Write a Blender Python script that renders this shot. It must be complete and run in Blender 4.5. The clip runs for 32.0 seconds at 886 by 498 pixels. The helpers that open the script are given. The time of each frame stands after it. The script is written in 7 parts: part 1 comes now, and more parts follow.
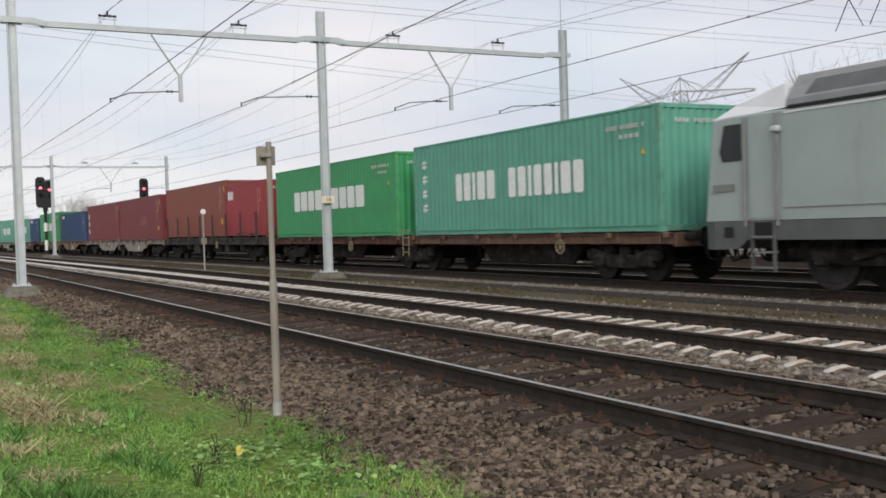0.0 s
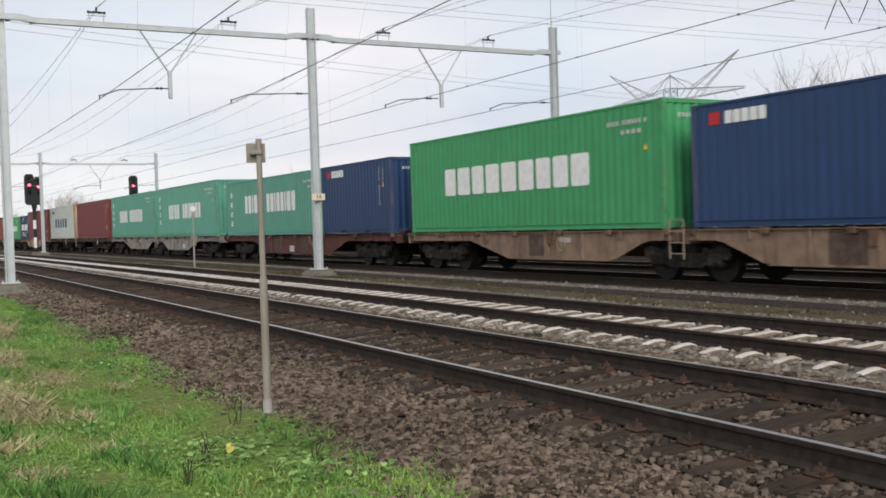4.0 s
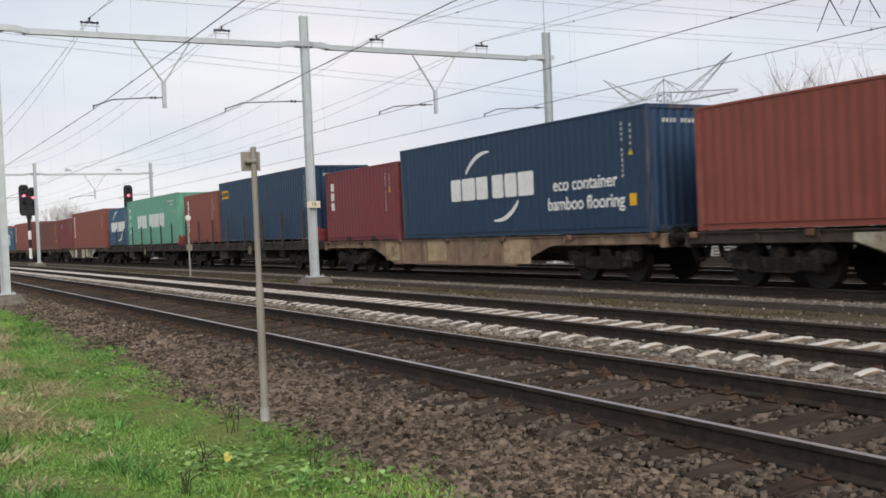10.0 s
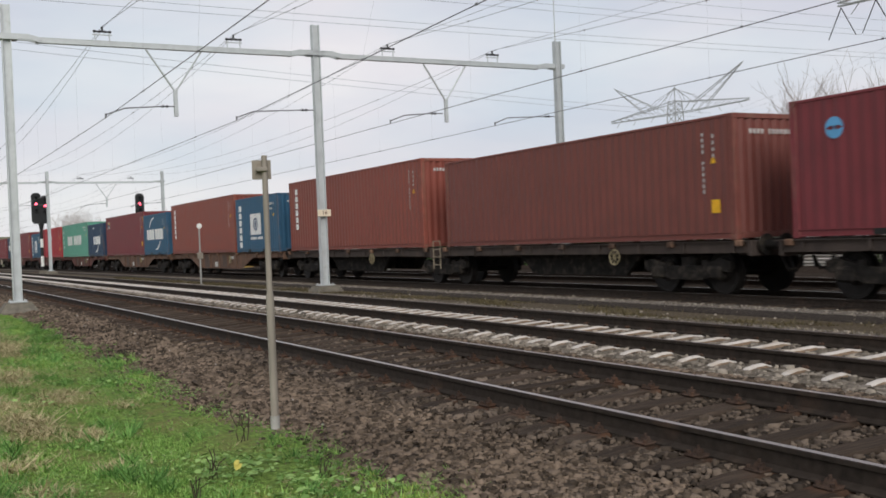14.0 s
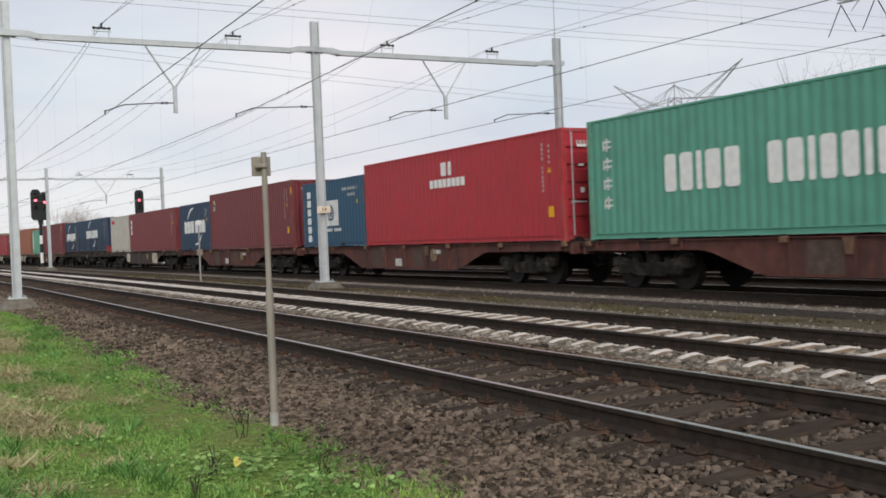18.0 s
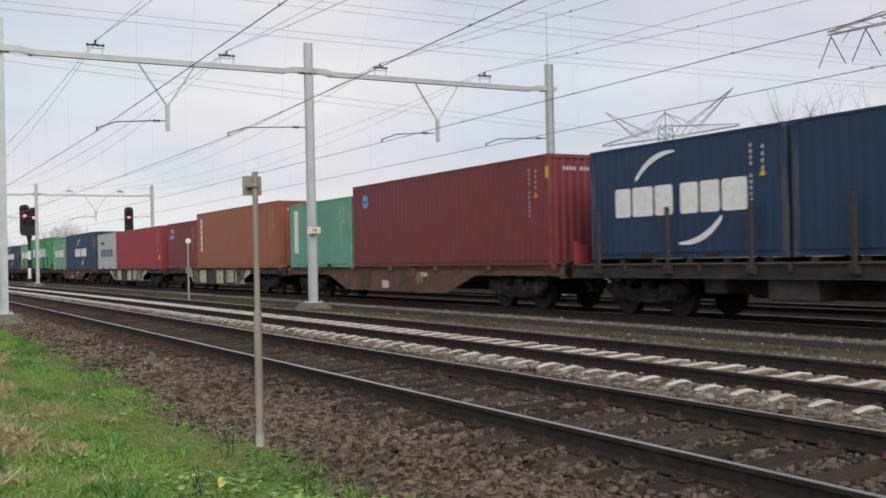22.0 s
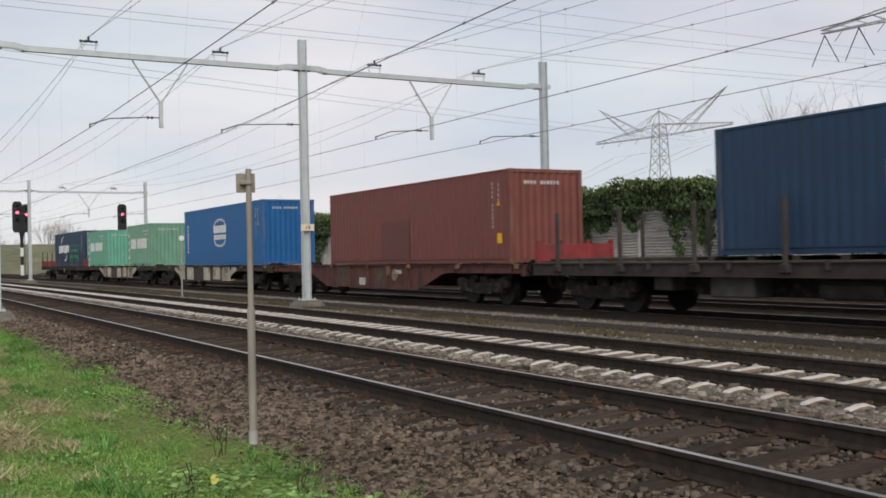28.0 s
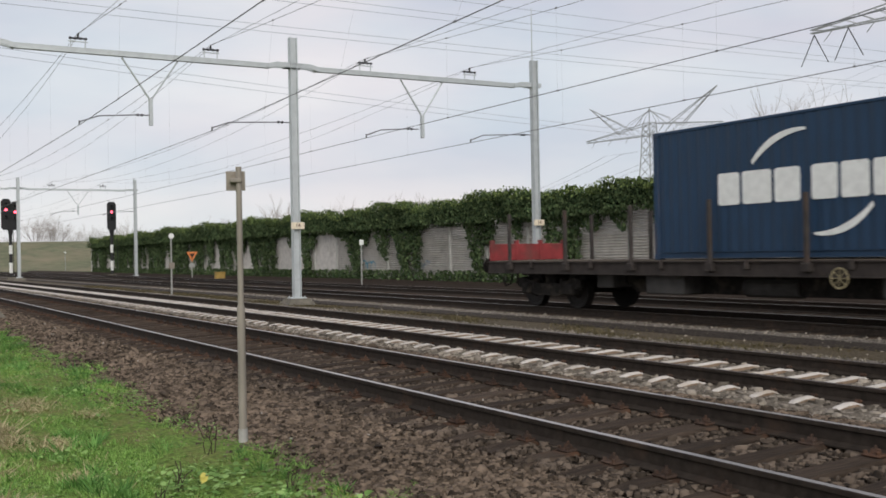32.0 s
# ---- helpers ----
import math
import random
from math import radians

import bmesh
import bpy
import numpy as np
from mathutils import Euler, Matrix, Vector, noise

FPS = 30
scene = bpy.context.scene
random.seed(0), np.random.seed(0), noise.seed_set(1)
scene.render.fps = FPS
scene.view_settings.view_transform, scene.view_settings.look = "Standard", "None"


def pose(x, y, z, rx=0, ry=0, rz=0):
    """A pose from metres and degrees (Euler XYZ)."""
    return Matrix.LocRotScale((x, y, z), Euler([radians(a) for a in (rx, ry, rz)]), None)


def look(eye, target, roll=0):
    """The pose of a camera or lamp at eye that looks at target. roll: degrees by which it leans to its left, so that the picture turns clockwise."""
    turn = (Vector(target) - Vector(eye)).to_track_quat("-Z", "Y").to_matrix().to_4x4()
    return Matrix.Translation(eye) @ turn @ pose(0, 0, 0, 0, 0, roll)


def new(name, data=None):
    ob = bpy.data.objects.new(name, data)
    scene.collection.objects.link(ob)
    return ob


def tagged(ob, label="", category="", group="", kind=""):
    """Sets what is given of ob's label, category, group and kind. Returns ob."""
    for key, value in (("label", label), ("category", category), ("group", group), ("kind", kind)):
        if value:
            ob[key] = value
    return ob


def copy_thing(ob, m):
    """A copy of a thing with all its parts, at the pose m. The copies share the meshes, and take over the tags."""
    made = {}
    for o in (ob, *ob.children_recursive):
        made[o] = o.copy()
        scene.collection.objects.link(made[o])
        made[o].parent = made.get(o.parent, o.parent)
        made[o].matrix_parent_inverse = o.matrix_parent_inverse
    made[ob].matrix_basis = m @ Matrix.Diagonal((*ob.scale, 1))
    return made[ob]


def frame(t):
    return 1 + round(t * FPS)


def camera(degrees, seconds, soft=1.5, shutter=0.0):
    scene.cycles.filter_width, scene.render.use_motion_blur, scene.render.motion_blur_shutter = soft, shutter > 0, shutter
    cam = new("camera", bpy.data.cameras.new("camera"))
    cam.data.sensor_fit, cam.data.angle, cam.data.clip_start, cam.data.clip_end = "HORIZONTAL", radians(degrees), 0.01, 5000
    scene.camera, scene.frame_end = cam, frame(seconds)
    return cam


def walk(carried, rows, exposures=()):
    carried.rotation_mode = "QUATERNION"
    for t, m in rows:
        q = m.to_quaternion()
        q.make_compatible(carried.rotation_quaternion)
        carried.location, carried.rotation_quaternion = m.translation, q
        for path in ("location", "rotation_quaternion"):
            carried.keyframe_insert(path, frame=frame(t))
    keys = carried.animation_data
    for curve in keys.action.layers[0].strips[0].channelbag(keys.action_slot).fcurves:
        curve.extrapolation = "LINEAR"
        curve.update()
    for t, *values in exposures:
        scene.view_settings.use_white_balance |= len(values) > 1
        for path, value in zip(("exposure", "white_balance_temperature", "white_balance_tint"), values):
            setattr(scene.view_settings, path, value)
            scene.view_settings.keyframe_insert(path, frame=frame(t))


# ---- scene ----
cam = camera(47.04, 32.0, soft=1.7, shutter=0.12)
EYE = Vector((0.0, 0.0, 1.422))


def aim(heading, pitch, roll):
    """The camera's pose at its fixed stand: heading from +y towards +x."""
    return Matrix.Translation(EYE) @ pose(0, 0, 0, 90 + pitch, 0, -heading) @ pose(0, 0, 0, 0, 0, roll)


walk(cam, [
    (0, aim(-61.92, -1.24, -1.79)),
    (0.5, aim(-61.79, -1.28, -1.79)),
    (1, aim(-61.74, -1.34, -1.85)),
    (1.5, aim(-61.71, -1.36, -1.75)),
    (2, aim(-61.63, -1.35, -1.80)),
    (2.5, aim(-61.54, -1.43, -1.83)),
    (3, aim(-61.51, -1.40, -1.75)),
    (3.5, aim(-61.45, -1.42, -1.79)),
    (5.5, aim(-61.23, -1.38, -1.72)),
    (6, aim(-61.22, -1.37, -1.77)),
    (6.5, aim(-61.17, -1.33, -1.76)),
    (7, aim(-61.11, -1.37, -1.83)),
    (7.5, aim(-61.06, -1.37, -1.83)),
    (8, aim(-61.07, -1.40, -1.80)),
    (8.5, aim(-61.02, -1.40, -1.75)),
    (9, aim(-61.08, -1.36, -1.75)),
    (9.5, aim(-61.13, -1.09, -1.90)),
    (10, aim(-61.14, -1.08, -2.45)),
    (10.5, aim(-61.21, -1.32, -2.78)),
    (11, aim(-61.46, -1.36, -2.75)),
    (11.5, aim(-61.70, -1.05, -2.69)),
    (12, aim(-61.93, -0.62, -2.59)),
    (12.5, aim(-61.87, -0.29, -2.67)),
    (13, aim(-61.71, -0.13, -2.70)),
    (13.5, aim(-61.70, -0.26, -2.52)),
    (14, aim(-61.70, -0.57, -2.35)),
    (14.5, aim(-61.74, -0.76, -2.36)),
    (16.5, aim(-61.74, -0.68, -2.31)),
    (17, aim(-61.73, -0.72, -2.30)),
    (17.5, aim(-61.74, -0.70, -2.35)),
    (18, aim(-61.68, -0.75, -2.31)),
    (18.5, aim(-61.68, -0.61, -2.22)),
    (19, aim(-61.80, -0.13, -1.90)),
    (19.5, aim(-61.71, 0.06, -1.44)),
    (20, aim(-61.48, 0.00, -1.47)),
    (20.5, aim(-61.34, -0.15, -1.71)),
    (21, aim(-61.41, -0.16, -1.73)),
    (21.5, aim(-61.30, 0.27, -1.58)),
    (22, aim(-61.06, 0.51, -1.30)),
    (22.5, aim(-60.87, 0.41, -1.05)),
    (23, aim(-60.77, 0.33, -0.91)),
    (23.5, aim(-60.78, 0.34, -1.05)),
    (24, aim(-60.75, 0.32, -1.18)),
    (24.5, aim(-60.77, 0.30, -1.36)),
    (25, aim(-60.71, 0.23, -1.18)),
    (25.5, aim(-60.66, 0.35, -1.21)),
    (27.5, aim(-60.71, 0.36, -1.40)),
    (28, aim(-60.71, 0.37, -1.19)),
    (28.5, aim(-60.66, 0.23, -1.18)),
    (29, aim(-60.64, 0.26, -1.07)),
    (29.5, aim(-60.61, 0.41, -1.21)),
    (30, aim(-60.49, 0.24, -1.22)),
    (30.5, aim(-60.34, 0.23, -1.09)),
    (31, aim(-60.25, 0.30, -1.13)),
    (31.5, aim(-60.19, 0.25, -1.05)),
    (32, aim(-60.17, 0.27, -1.08)),
], exposures=[(0.0, 0.02), (1.0, 0.08), (2.0, 0.12), (5.0, 0.08), (9.0, 0.06), (11.0, 0.08), (12.0, 0.0), (13.0, -0.07), (15.0, -0.05), (18.0, 0.0), (21.0, -0.04), (25.0, -0.06), (30.0, -0.09), (32.0, -0.08)])

# ---- light: an overcast winter sky ----
SUN_UP, SUN_ROUND = radians(32), radians(150)
world = bpy.data.worlds.new("world")
scene.world = world
world.use_nodes = True
wn = world.node_tree.nodes
wl = world.node_tree.links
wn.clear()
w_out = wn.new("ShaderNodeOutputWorld")
w_bg = wn.new("ShaderNodeBackground")
w_sky = wn.new("ShaderNodeTexSky")
w_sky.sky_type, w_sky.sun_disc = "NISHITA", False
w_sky.sun_elevation, w_sky.sun_rotation = SUN_UP, SUN_ROUND
w_dim = wn.new("ShaderNodeVectorMath")
w_dim.operation = "SCALE"
w_dim.inputs["Scale"].default_value = 0.10
w_co = wn.new("ShaderNodeTexCoord")
w_map = wn.new("ShaderNodeMapping")
w_map.inputs["Scale"].default_value = (1.0, 1.0, 3.5)
w_noise = wn.new("ShaderNodeTexNoise")
w_noise.inputs["Scale"].default_value, w_noise.inputs["Detail"].default_value = 2.2, 5.0
w_noise.inputs["Roughness"].default_value = 0.5
w_ramp = wn.new("ShaderNodeValToRGB")
w_ramp.color_ramp.elements[0].position, w_ramp.color_ramp.elements[0].color = 0.36, (0.63, 0.665, 0.745, 1)
w_ramp.color_ramp.elements[1].position, w_ramp.color_ramp.elements[1].color = 0.64, (0.845, 0.835, 0.85, 1)
w_mix = wn.new("ShaderNodeMix")
w_mix.data_type = "RGBA"
w_mix.inputs["Factor"].default_value = 0.88
wl.new(w_co.outputs["Generated"], w_map.inputs["Vector"])
wl.new(w_map.outputs["Vector"], w_noise.inputs["Vector"])
wl.new(w_noise.outputs["Fac"], w_ramp.inputs["Fac"])
w_veil = wn.new("ShaderNodeTexNoise")
w_veil.inputs["Scale"].default_value, w_veil.inputs["Detail"].default_value = 3.1, 3.0
w_hue = wn.new("ShaderNodeValToRGB")
w_hue.color_ramp.elements[0].position, w_hue.color_ramp.elements[0].color = 0.36, (0.965, 1.0, 1.005, 1)
w_hue.color_ramp.elements[1].position, w_hue.color_ramp.elements[1].color = 0.64, (1.04, 0.985, 0.985, 1)
w_tint = wn.new("ShaderNodeVectorMath")
w_tint.operation = "MULTIPLY"
wl.new(w_map.outputs["Vector"], w_veil.inputs["Vector"])
wl.new(w_veil.outputs["Fac"], w_hue.inputs["Fac"])
wl.new(w_ramp.outputs["Color"], w_tint.inputs[0])
wl.new(w_hue.outputs["Color"], w_tint.inputs[1])
wl.new(w_sky.outputs["Color"], w_dim.inputs[0])
wl.new(w_dim.outputs["Vector"], w_mix.inputs["A"])
wl.new(w_tint.outputs["Vector"], w_mix.inputs["B"])
w_sep = wn.new("ShaderNodeSeparateXYZ")
w_glow = wn.new("ShaderNodeMapRange")
w_glow.inputs["From Min"].default_value, w_glow.inputs["From Max"].default_value = -1.0, 0.2
w_glow.inputs["To Min"].default_value, w_glow.inputs["To Max"].default_value = 1.10, 0.93
w_lift = wn.new("ShaderNodeVectorMath")
w_lift.operation = "SCALE"
wl.new(w_co.outputs["Generated"], w_sep.inputs[0])
wl.new(w_sep.outputs["X"], w_glow.inputs["Value"])
wl.new(w_mix.outputs["Result"], w_lift.inputs[0])
wl.new(w_glow.outputs["Result"], w_lift.inputs["Scale"])
wl.new(w_lift.outputs["Vector"], w_bg.inputs["Color"])
wl.new(w_bg.outputs["Background"], w_out.inputs["Surface"])
w_bg.inputs["Strength"].default_value = 1.0
sun = new("sun", bpy.data.lights.new("sun", "SUN"))
sun.data.energy, sun.data.angle, sun.data.color = 2.1, radians(34), (1.0, 0.96, 0.9)
sun.matrix_world = look((90, -30, 52), (0, 0, 0))

# ---- materials ----
def surface(name, colour, rough=0.6, metal=0.0, grain=8.0, vary=0.15, dirt=None, dirt_at=0.62, dirt_scale=1.2,
            bump=0.0, bump_scale=60.0, stretch=(1, 1, 1), tint=0.0, streak=0.0, gloss=None):
    """A painted, stained or mineral surface: base colour with two scales of variation, dirt patches and fine relief."""
    m = bpy.data.materials.new(name)
    m.use_nodes = True
    n, l = m.node_tree.nodes, m.node_tree.links
    b = n["Principled BSDF"]
    b.inputs["Metallic"].default_value = metal
    b.inputs["Specular IOR Level"].default_value = gloss if gloss is not None else (0.08 if rough >= 0.85 else 0.3)
    co = n.new("ShaderNodeTexCoord")
    info = n.new("ShaderNodeObjectInfo")
    shift = n.new("ShaderNodeVectorMath")
    shift.operation = "SCALE"
    shift.inputs[0].default_value = (37, 53, 71)
    l.new(info.outputs["Random"], shift.inputs["Scale"])
    add = n.new("ShaderNodeVectorMath")
    l.new(co.outputs["Object"], add.inputs[0])
    l.new(shift.outputs["Vector"], add.inputs[1])
    mp = n.new("ShaderNodeMapping")
    mp.inputs["Scale"].default_value = stretch
    l.new(add.outputs["Vector"], mp.inputs["Vector"])
    fine = n.new("ShaderNodeTexNoise")
    fine.inputs["Scale"].default_value, fine.inputs["Detail"].default_value = grain, 6
    l.new(mp.outputs["Vector"], fine.inputs["Vector"])
    ramp = n.new("ShaderNodeValToRGB")
    lo = [max(0, c * (1 - vary)) for c in colour]
    hi = [min(1, c * (1 + vary)) for c in colour]
    ramp.color_ramp.elements[0].position, ramp.color_ramp.elements[0].color = 0.3, (*lo, 1)
    ramp.color_ramp.elements[1].position, ramp.color_ramp.elements[1].color = 0.7, (*hi, 1)
    l.new(fine.outputs["Fac"], ramp.inputs["Fac"])
    out = ramp.outputs["Color"]
    if dirt:
        wide = n.new("ShaderNodeTexNoise")
        wide.inputs["Scale"].default_value, wide.inputs["Detail"].default_value = dirt_scale, 8
        wide.inputs["Roughness"].default_value = 0.65
        if streak:
            mp2 = n.new("ShaderNodeMapping")
            mp2.inputs["Scale"].default_value = (streak, streak, 0.35)
            l.new(add.outputs["Vector"], mp2.inputs["Vector"])
            l.new(mp2.outputs["Vector"], wide.inputs["Vector"])
        else:
            l.new(mp.outputs["Vector"], wide.inputs["Vector"])
        mask = n.new("ShaderNodeMapRange")
        mask.inputs["From Min"].default_value, mask.inputs["From Max"].default_value = dirt_at - 0.06, dirt_at + 0.16
        l.new(wide.outputs["Fac"], mask.inputs["Value"])
        mix = n.new("ShaderNodeMix")
        mix.data_type = "RGBA"
        mix.inputs["B"].default_value = (*dirt, 1)
        l.new(mask.outputs["Result"], mix.inputs["Factor"])
        l.new(out, mix.inputs["A"])
        out = mix.outputs["Result"]
    if tint:
        hsv = n.new("ShaderNodeHueSaturation")
        rng = n.new("ShaderNodeMapRange")
        rng.inputs["To Min"].default_value, rng.inputs["To Max"].default_value = 1 - tint, 1 + tint
        l.new(info.outputs["Random"], rng.inputs["Value"])
        l.new(rng.outputs["Result"], hsv.inputs["Value"])
        l.new(out, hsv.inputs["Color"])
        out = hsv.outputs["Color"]
    l.new(out, b.inputs["Base Color"])
    rr = n.new("ShaderNodeMapRange")
    rr.inputs["To Min"].default_value, rr.inputs["To Max"].default_value = max(0.05, rough - 0.12), min(1, rough + 0.12)
    l.new(fine.outputs["Fac"], rr.inputs["Value"])
    l.new(rr.outputs["Result"], b.inputs["Roughness"])
    if bump:
        bn = n.new("ShaderNodeTexNoise")
        bn.inputs["Scale"].default_value, bn.inputs["Detail"].default_value = bump_scale, 4
        l.new(mp.outputs["Vector"], bn.inputs["Vector"])
        bp = n.new("ShaderNodeBump")
        bp.inputs["Strength"].default_value, bp.inputs["Distance"].default_value = 0.6, bump
        l.new(bn.outputs["Fac"], bp.inputs["Height"])
        l.new(bp.outputs["Normal"], b.inputs["Normal"])
    return m


def pebbles(name, lo, hi, rough=0.9, spread=1.0):
    """Small pieces, each with a colour of its own."""
    m = bpy.data.materials.new(name)
    m.use_nodes = True
    n, l = m.node_tree.nodes, m.node_tree.links
    b = n["Principled BSDF"]
    g = n.new("ShaderNodeNewGeometry")
    ramp = n.new("ShaderNodeValToRGB")
    ramp.color_ramp.elements[0].color, ramp.color_ramp.elements[1].color = (*lo, 1), (*hi, 1)
    ramp.color_ramp.elements[0].position, ramp.color_ramp.elements[1].position = 0.05, 0.97
    l.new(g.outputs["Random Per Island"], ramp.inputs["Fac"])
    co = n.new("ShaderNodeTexCoord")
    patch = n.new("ShaderNodeTexNoise")
    patch.inputs["Scale"].default_value, patch.inputs["Detail"].default_value = 0.5, 4
    l.new(co.outputs["Object"], patch.inputs["Vector"])
    hsv = n.new("ShaderNodeHueSaturation")
    rng = n.new("ShaderNodeMapRange")
    rng.inputs["From Min"].default_value, rng.inputs["From Max"].default_value = 0.3, 0.7
    rng.inputs["To Min"].default_value, rng.inputs["To Max"].default_value = 1 - 0.25 * spread, 1 + 0.25 * spread
    l.new(patch.outputs["Fac"], rng.inputs["Value"])
    l.new(rng.outputs["Result"], hsv.inputs["Value"])
    l.new(ramp.outputs["Color"], hsv.inputs["Color"])
    l.new(hsv.outputs["Color"], b.inputs["Base Color"])
    b.inputs["Roughness"].default_value = rough
    b.inputs["Specular IOR Level"].default_value = 0.1 if rough >= 0.8 else 0.25
    return m


M_BALLAST = surface("ballast", (0.058, 0.044, 0.034), 0.97, grain=22, vary=0.55, dirt=(0.034, 0.027, 0.022), dirt_scale=0.5, bump=0.05, bump_scale=22)
M_BALLAST_B = surface("grey_ballast", (0.15, 0.128, 0.104), 0.97, grain=22, vary=0.5, dirt=(0.11, 0.09, 0.07), dirt_scale=0.5, bump=0.05, bump_scale=22)
M_FARBED = surface("far_ballast", (0.052, 0.044, 0.038), 0.97, grain=16, vary=0.5, dirt=(0.065, 0.052, 0.042), dirt_scale=0.4, bump=0.05, bump_scale=18)
M_SHOULDER = surface("grey_shoulder", (0.17, 0.152, 0.132), 0.97, grain=20, vary=0.6, dirt=(0.07, 0.06, 0.05), dirt_scale=1.2, bump=0.05, bump_scale=20)
M_EARTH = surface("earth_strip", (0.105, 0.085, 0.06), 0.97, grain=14, vary=0.5, dirt=(0.07, 0.07, 0.036), dirt_scale=0.8, bump=0.04, bump_scale=14)
M_GRASS_SOIL = surface("turf", (0.13, 0.20, 0.045), 0.95, grain=18, vary=0.6, dirt=(0.17, 0.155, 0.06), dirt_scale=1.7, dirt_at=0.55, bump=0.08, bump_scale=24)
M_GROUND = surface("field", (0.11, 0.13, 0.06), 0.95, grain=0.8, vary=0.3, dirt=(0.14, 0.125, 0.075), dirt_scale=0.06)
M_STONE_A = pebbles("brown_stones", (0.037, 0.0285, 0.021), (0.222, 0.168, 0.125))
M_STONE_B = pebbles("grey_stones", (0.075, 0.064, 0.051), (0.36, 0.315, 0.26))
# A darker mix of the brown stones, for the space between the near rails.
M_STONE_DARK = pebbles("dark_stones", (0.028, 0.022, 0.017), (0.170, 0.132, 0.102))
M_PALESTONE = pebbles("pale_stones", (0.18, 0.155, 0.13), (0.42, 0.38, 0.34))
M_RAIL = surface("rail_side", (0.034, 0.027, 0.022), 0.8, gloss=0.12, grain=12, vary=0.35, dirt=(0.075, 0.048, 0.034), dirt_scale=2, bump=0.004, bump_scale=40)
M_RAILTOP = surface("rail_head", (0.52, 0.485, 0.465), 0.36, metal=1.0, grain=4, vary=0.12, stretch=(0.1, 4, 1))
M_RAILTOP_B = surface("dull_rail_head", (0.12, 0.10, 0.095), 0.55, metal=0.6, grain=4, vary=0.2, stretch=(0.1, 4, 1))
M_TIE = surface("old_timber", (0.058, 0.043, 0.033), 0.93, grain=5, vary=0.45, dirt=(0.030, 0.026, 0.023), dirt_scale=1.4, bump=0.02, bump_scale=16, stretch=(9, 0.7, 3), tint=0.3)
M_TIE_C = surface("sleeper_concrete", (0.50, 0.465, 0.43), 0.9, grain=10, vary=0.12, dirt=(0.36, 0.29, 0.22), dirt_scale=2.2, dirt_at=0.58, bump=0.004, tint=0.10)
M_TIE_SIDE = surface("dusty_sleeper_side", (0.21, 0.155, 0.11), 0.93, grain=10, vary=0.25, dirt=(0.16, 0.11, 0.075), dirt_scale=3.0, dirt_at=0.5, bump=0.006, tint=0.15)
M_CLIP = surface("rusty_clip", (0.055, 0.038, 0.030), 0.85, grain=20, vary=0.4, dirt=(0.095, 0.052, 0.034), dirt_scale=7.0, dirt_at=0.52, tint=0.3)


def stain_at_rails(m, colour):
    """Rust washed onto a sleeper round its two rail seats, uneven from one to the next."""
    n, l = m.node_tree.nodes, m.node_tree.links
    b = n["Principled BSDF"]
    was = b.inputs["Base Color"].links[0].from_socket
    co, sep, far = n.new("ShaderNodeTexCoord"), n.new("ShaderNodeSeparateXYZ"), n.new("ShaderNodeMath")
    l.new(co.outputs["Object"], sep.inputs[0])
    far.operation = "ABSOLUTE"
    l.new(sep.outputs["Y"], far.inputs[0])
    off, gap = n.new("ShaderNodeMath"), n.new("ShaderNodeMath")
    off.operation, off.inputs[1].default_value = "SUBTRACT", 0.77
    l.new(far.outputs[0], off.inputs[0])
    gap.operation = "ABSOLUTE"
    l.new(off.outputs[0], gap.inputs[0])
    blot, info, more = n.new("ShaderNodeTexNoise"), n.new("ShaderNodeObjectInfo"), n.new("ShaderNodeMath")
    blot.noise_dimensions = "4D"
    blot.inputs["Scale"].default_value, blot.inputs["Detail"].default_value = 5.0, 5
    l.new(co.outputs["Object"], blot.inputs["Vector"])
    big = n.new("ShaderNodeMath")
    big.operation, big.inputs[1].default_value = "MULTIPLY", 40.0
    l.new(info.outputs["Random"], big.inputs[0])
    l.new(big.outputs[0], blot.inputs["W"])
    more.operation, more.inputs[1].default_value = "MULTIPLY_ADD", 0.7
    l.new(blot.outputs["Fac"], more.inputs[0])
    more.inputs[2].default_value = -0.23
    left = n.new("ShaderNodeMath")
    left.operation = "SUBTRACT"
    l.new(more.outputs[0], left.inputs[0])
    l.new(gap.outputs[0], left.inputs[1])
    mask = n.new("ShaderNodeMapRange")
    mask.inputs["From Min"].default_value, mask.inputs["From Max"].default_value = -0.08, 0.16
    mask.inputs["To Max"].default_value = 0.8
    l.new(left.outputs[0], mask.inputs["Value"])
    mix = n.new("ShaderNodeMix")
    mix.data_type = "RGBA"
    mix.inputs["B"].default_value = (*colour, 1)
    l.new(mask.outputs["Result"], mix.inputs["Factor"])
    l.new(was, mix.inputs["A"])
    l.new(mix.outputs["Result"], b.inputs["Base Color"])


stain_at_rails(M_TIE, (0.125, 0.062, 0.036))
M_GALV = surface("galvanised_steel", (0.52, 0.55, 0.56), 0.5, metal=0.35, grain=3, vary=0.1, dirt=(0.40, 0.42, 0.42), dirt_scale=3, tint=0.04)
M_FOOT = surface("foundation_concrete", (0.16, 0.145, 0.12), 0.9, grain=6, vary=0.25, dirt=(0.17, 0.15, 0.11), dirt_scale=2, bump=0.01)
M_WIRE = surface("wire", (0.17, 0.17, 0.18), 0.7, grain=3, vary=0.1)
M_FARWIRE = surface("power_line", (0.34, 0.36, 0.40), 0.6, grain=1, vary=0.05)
M_DARK = surface("dark_insulator", (0.03, 0.03, 0.032), 0.5, grain=5, vary=0.2)
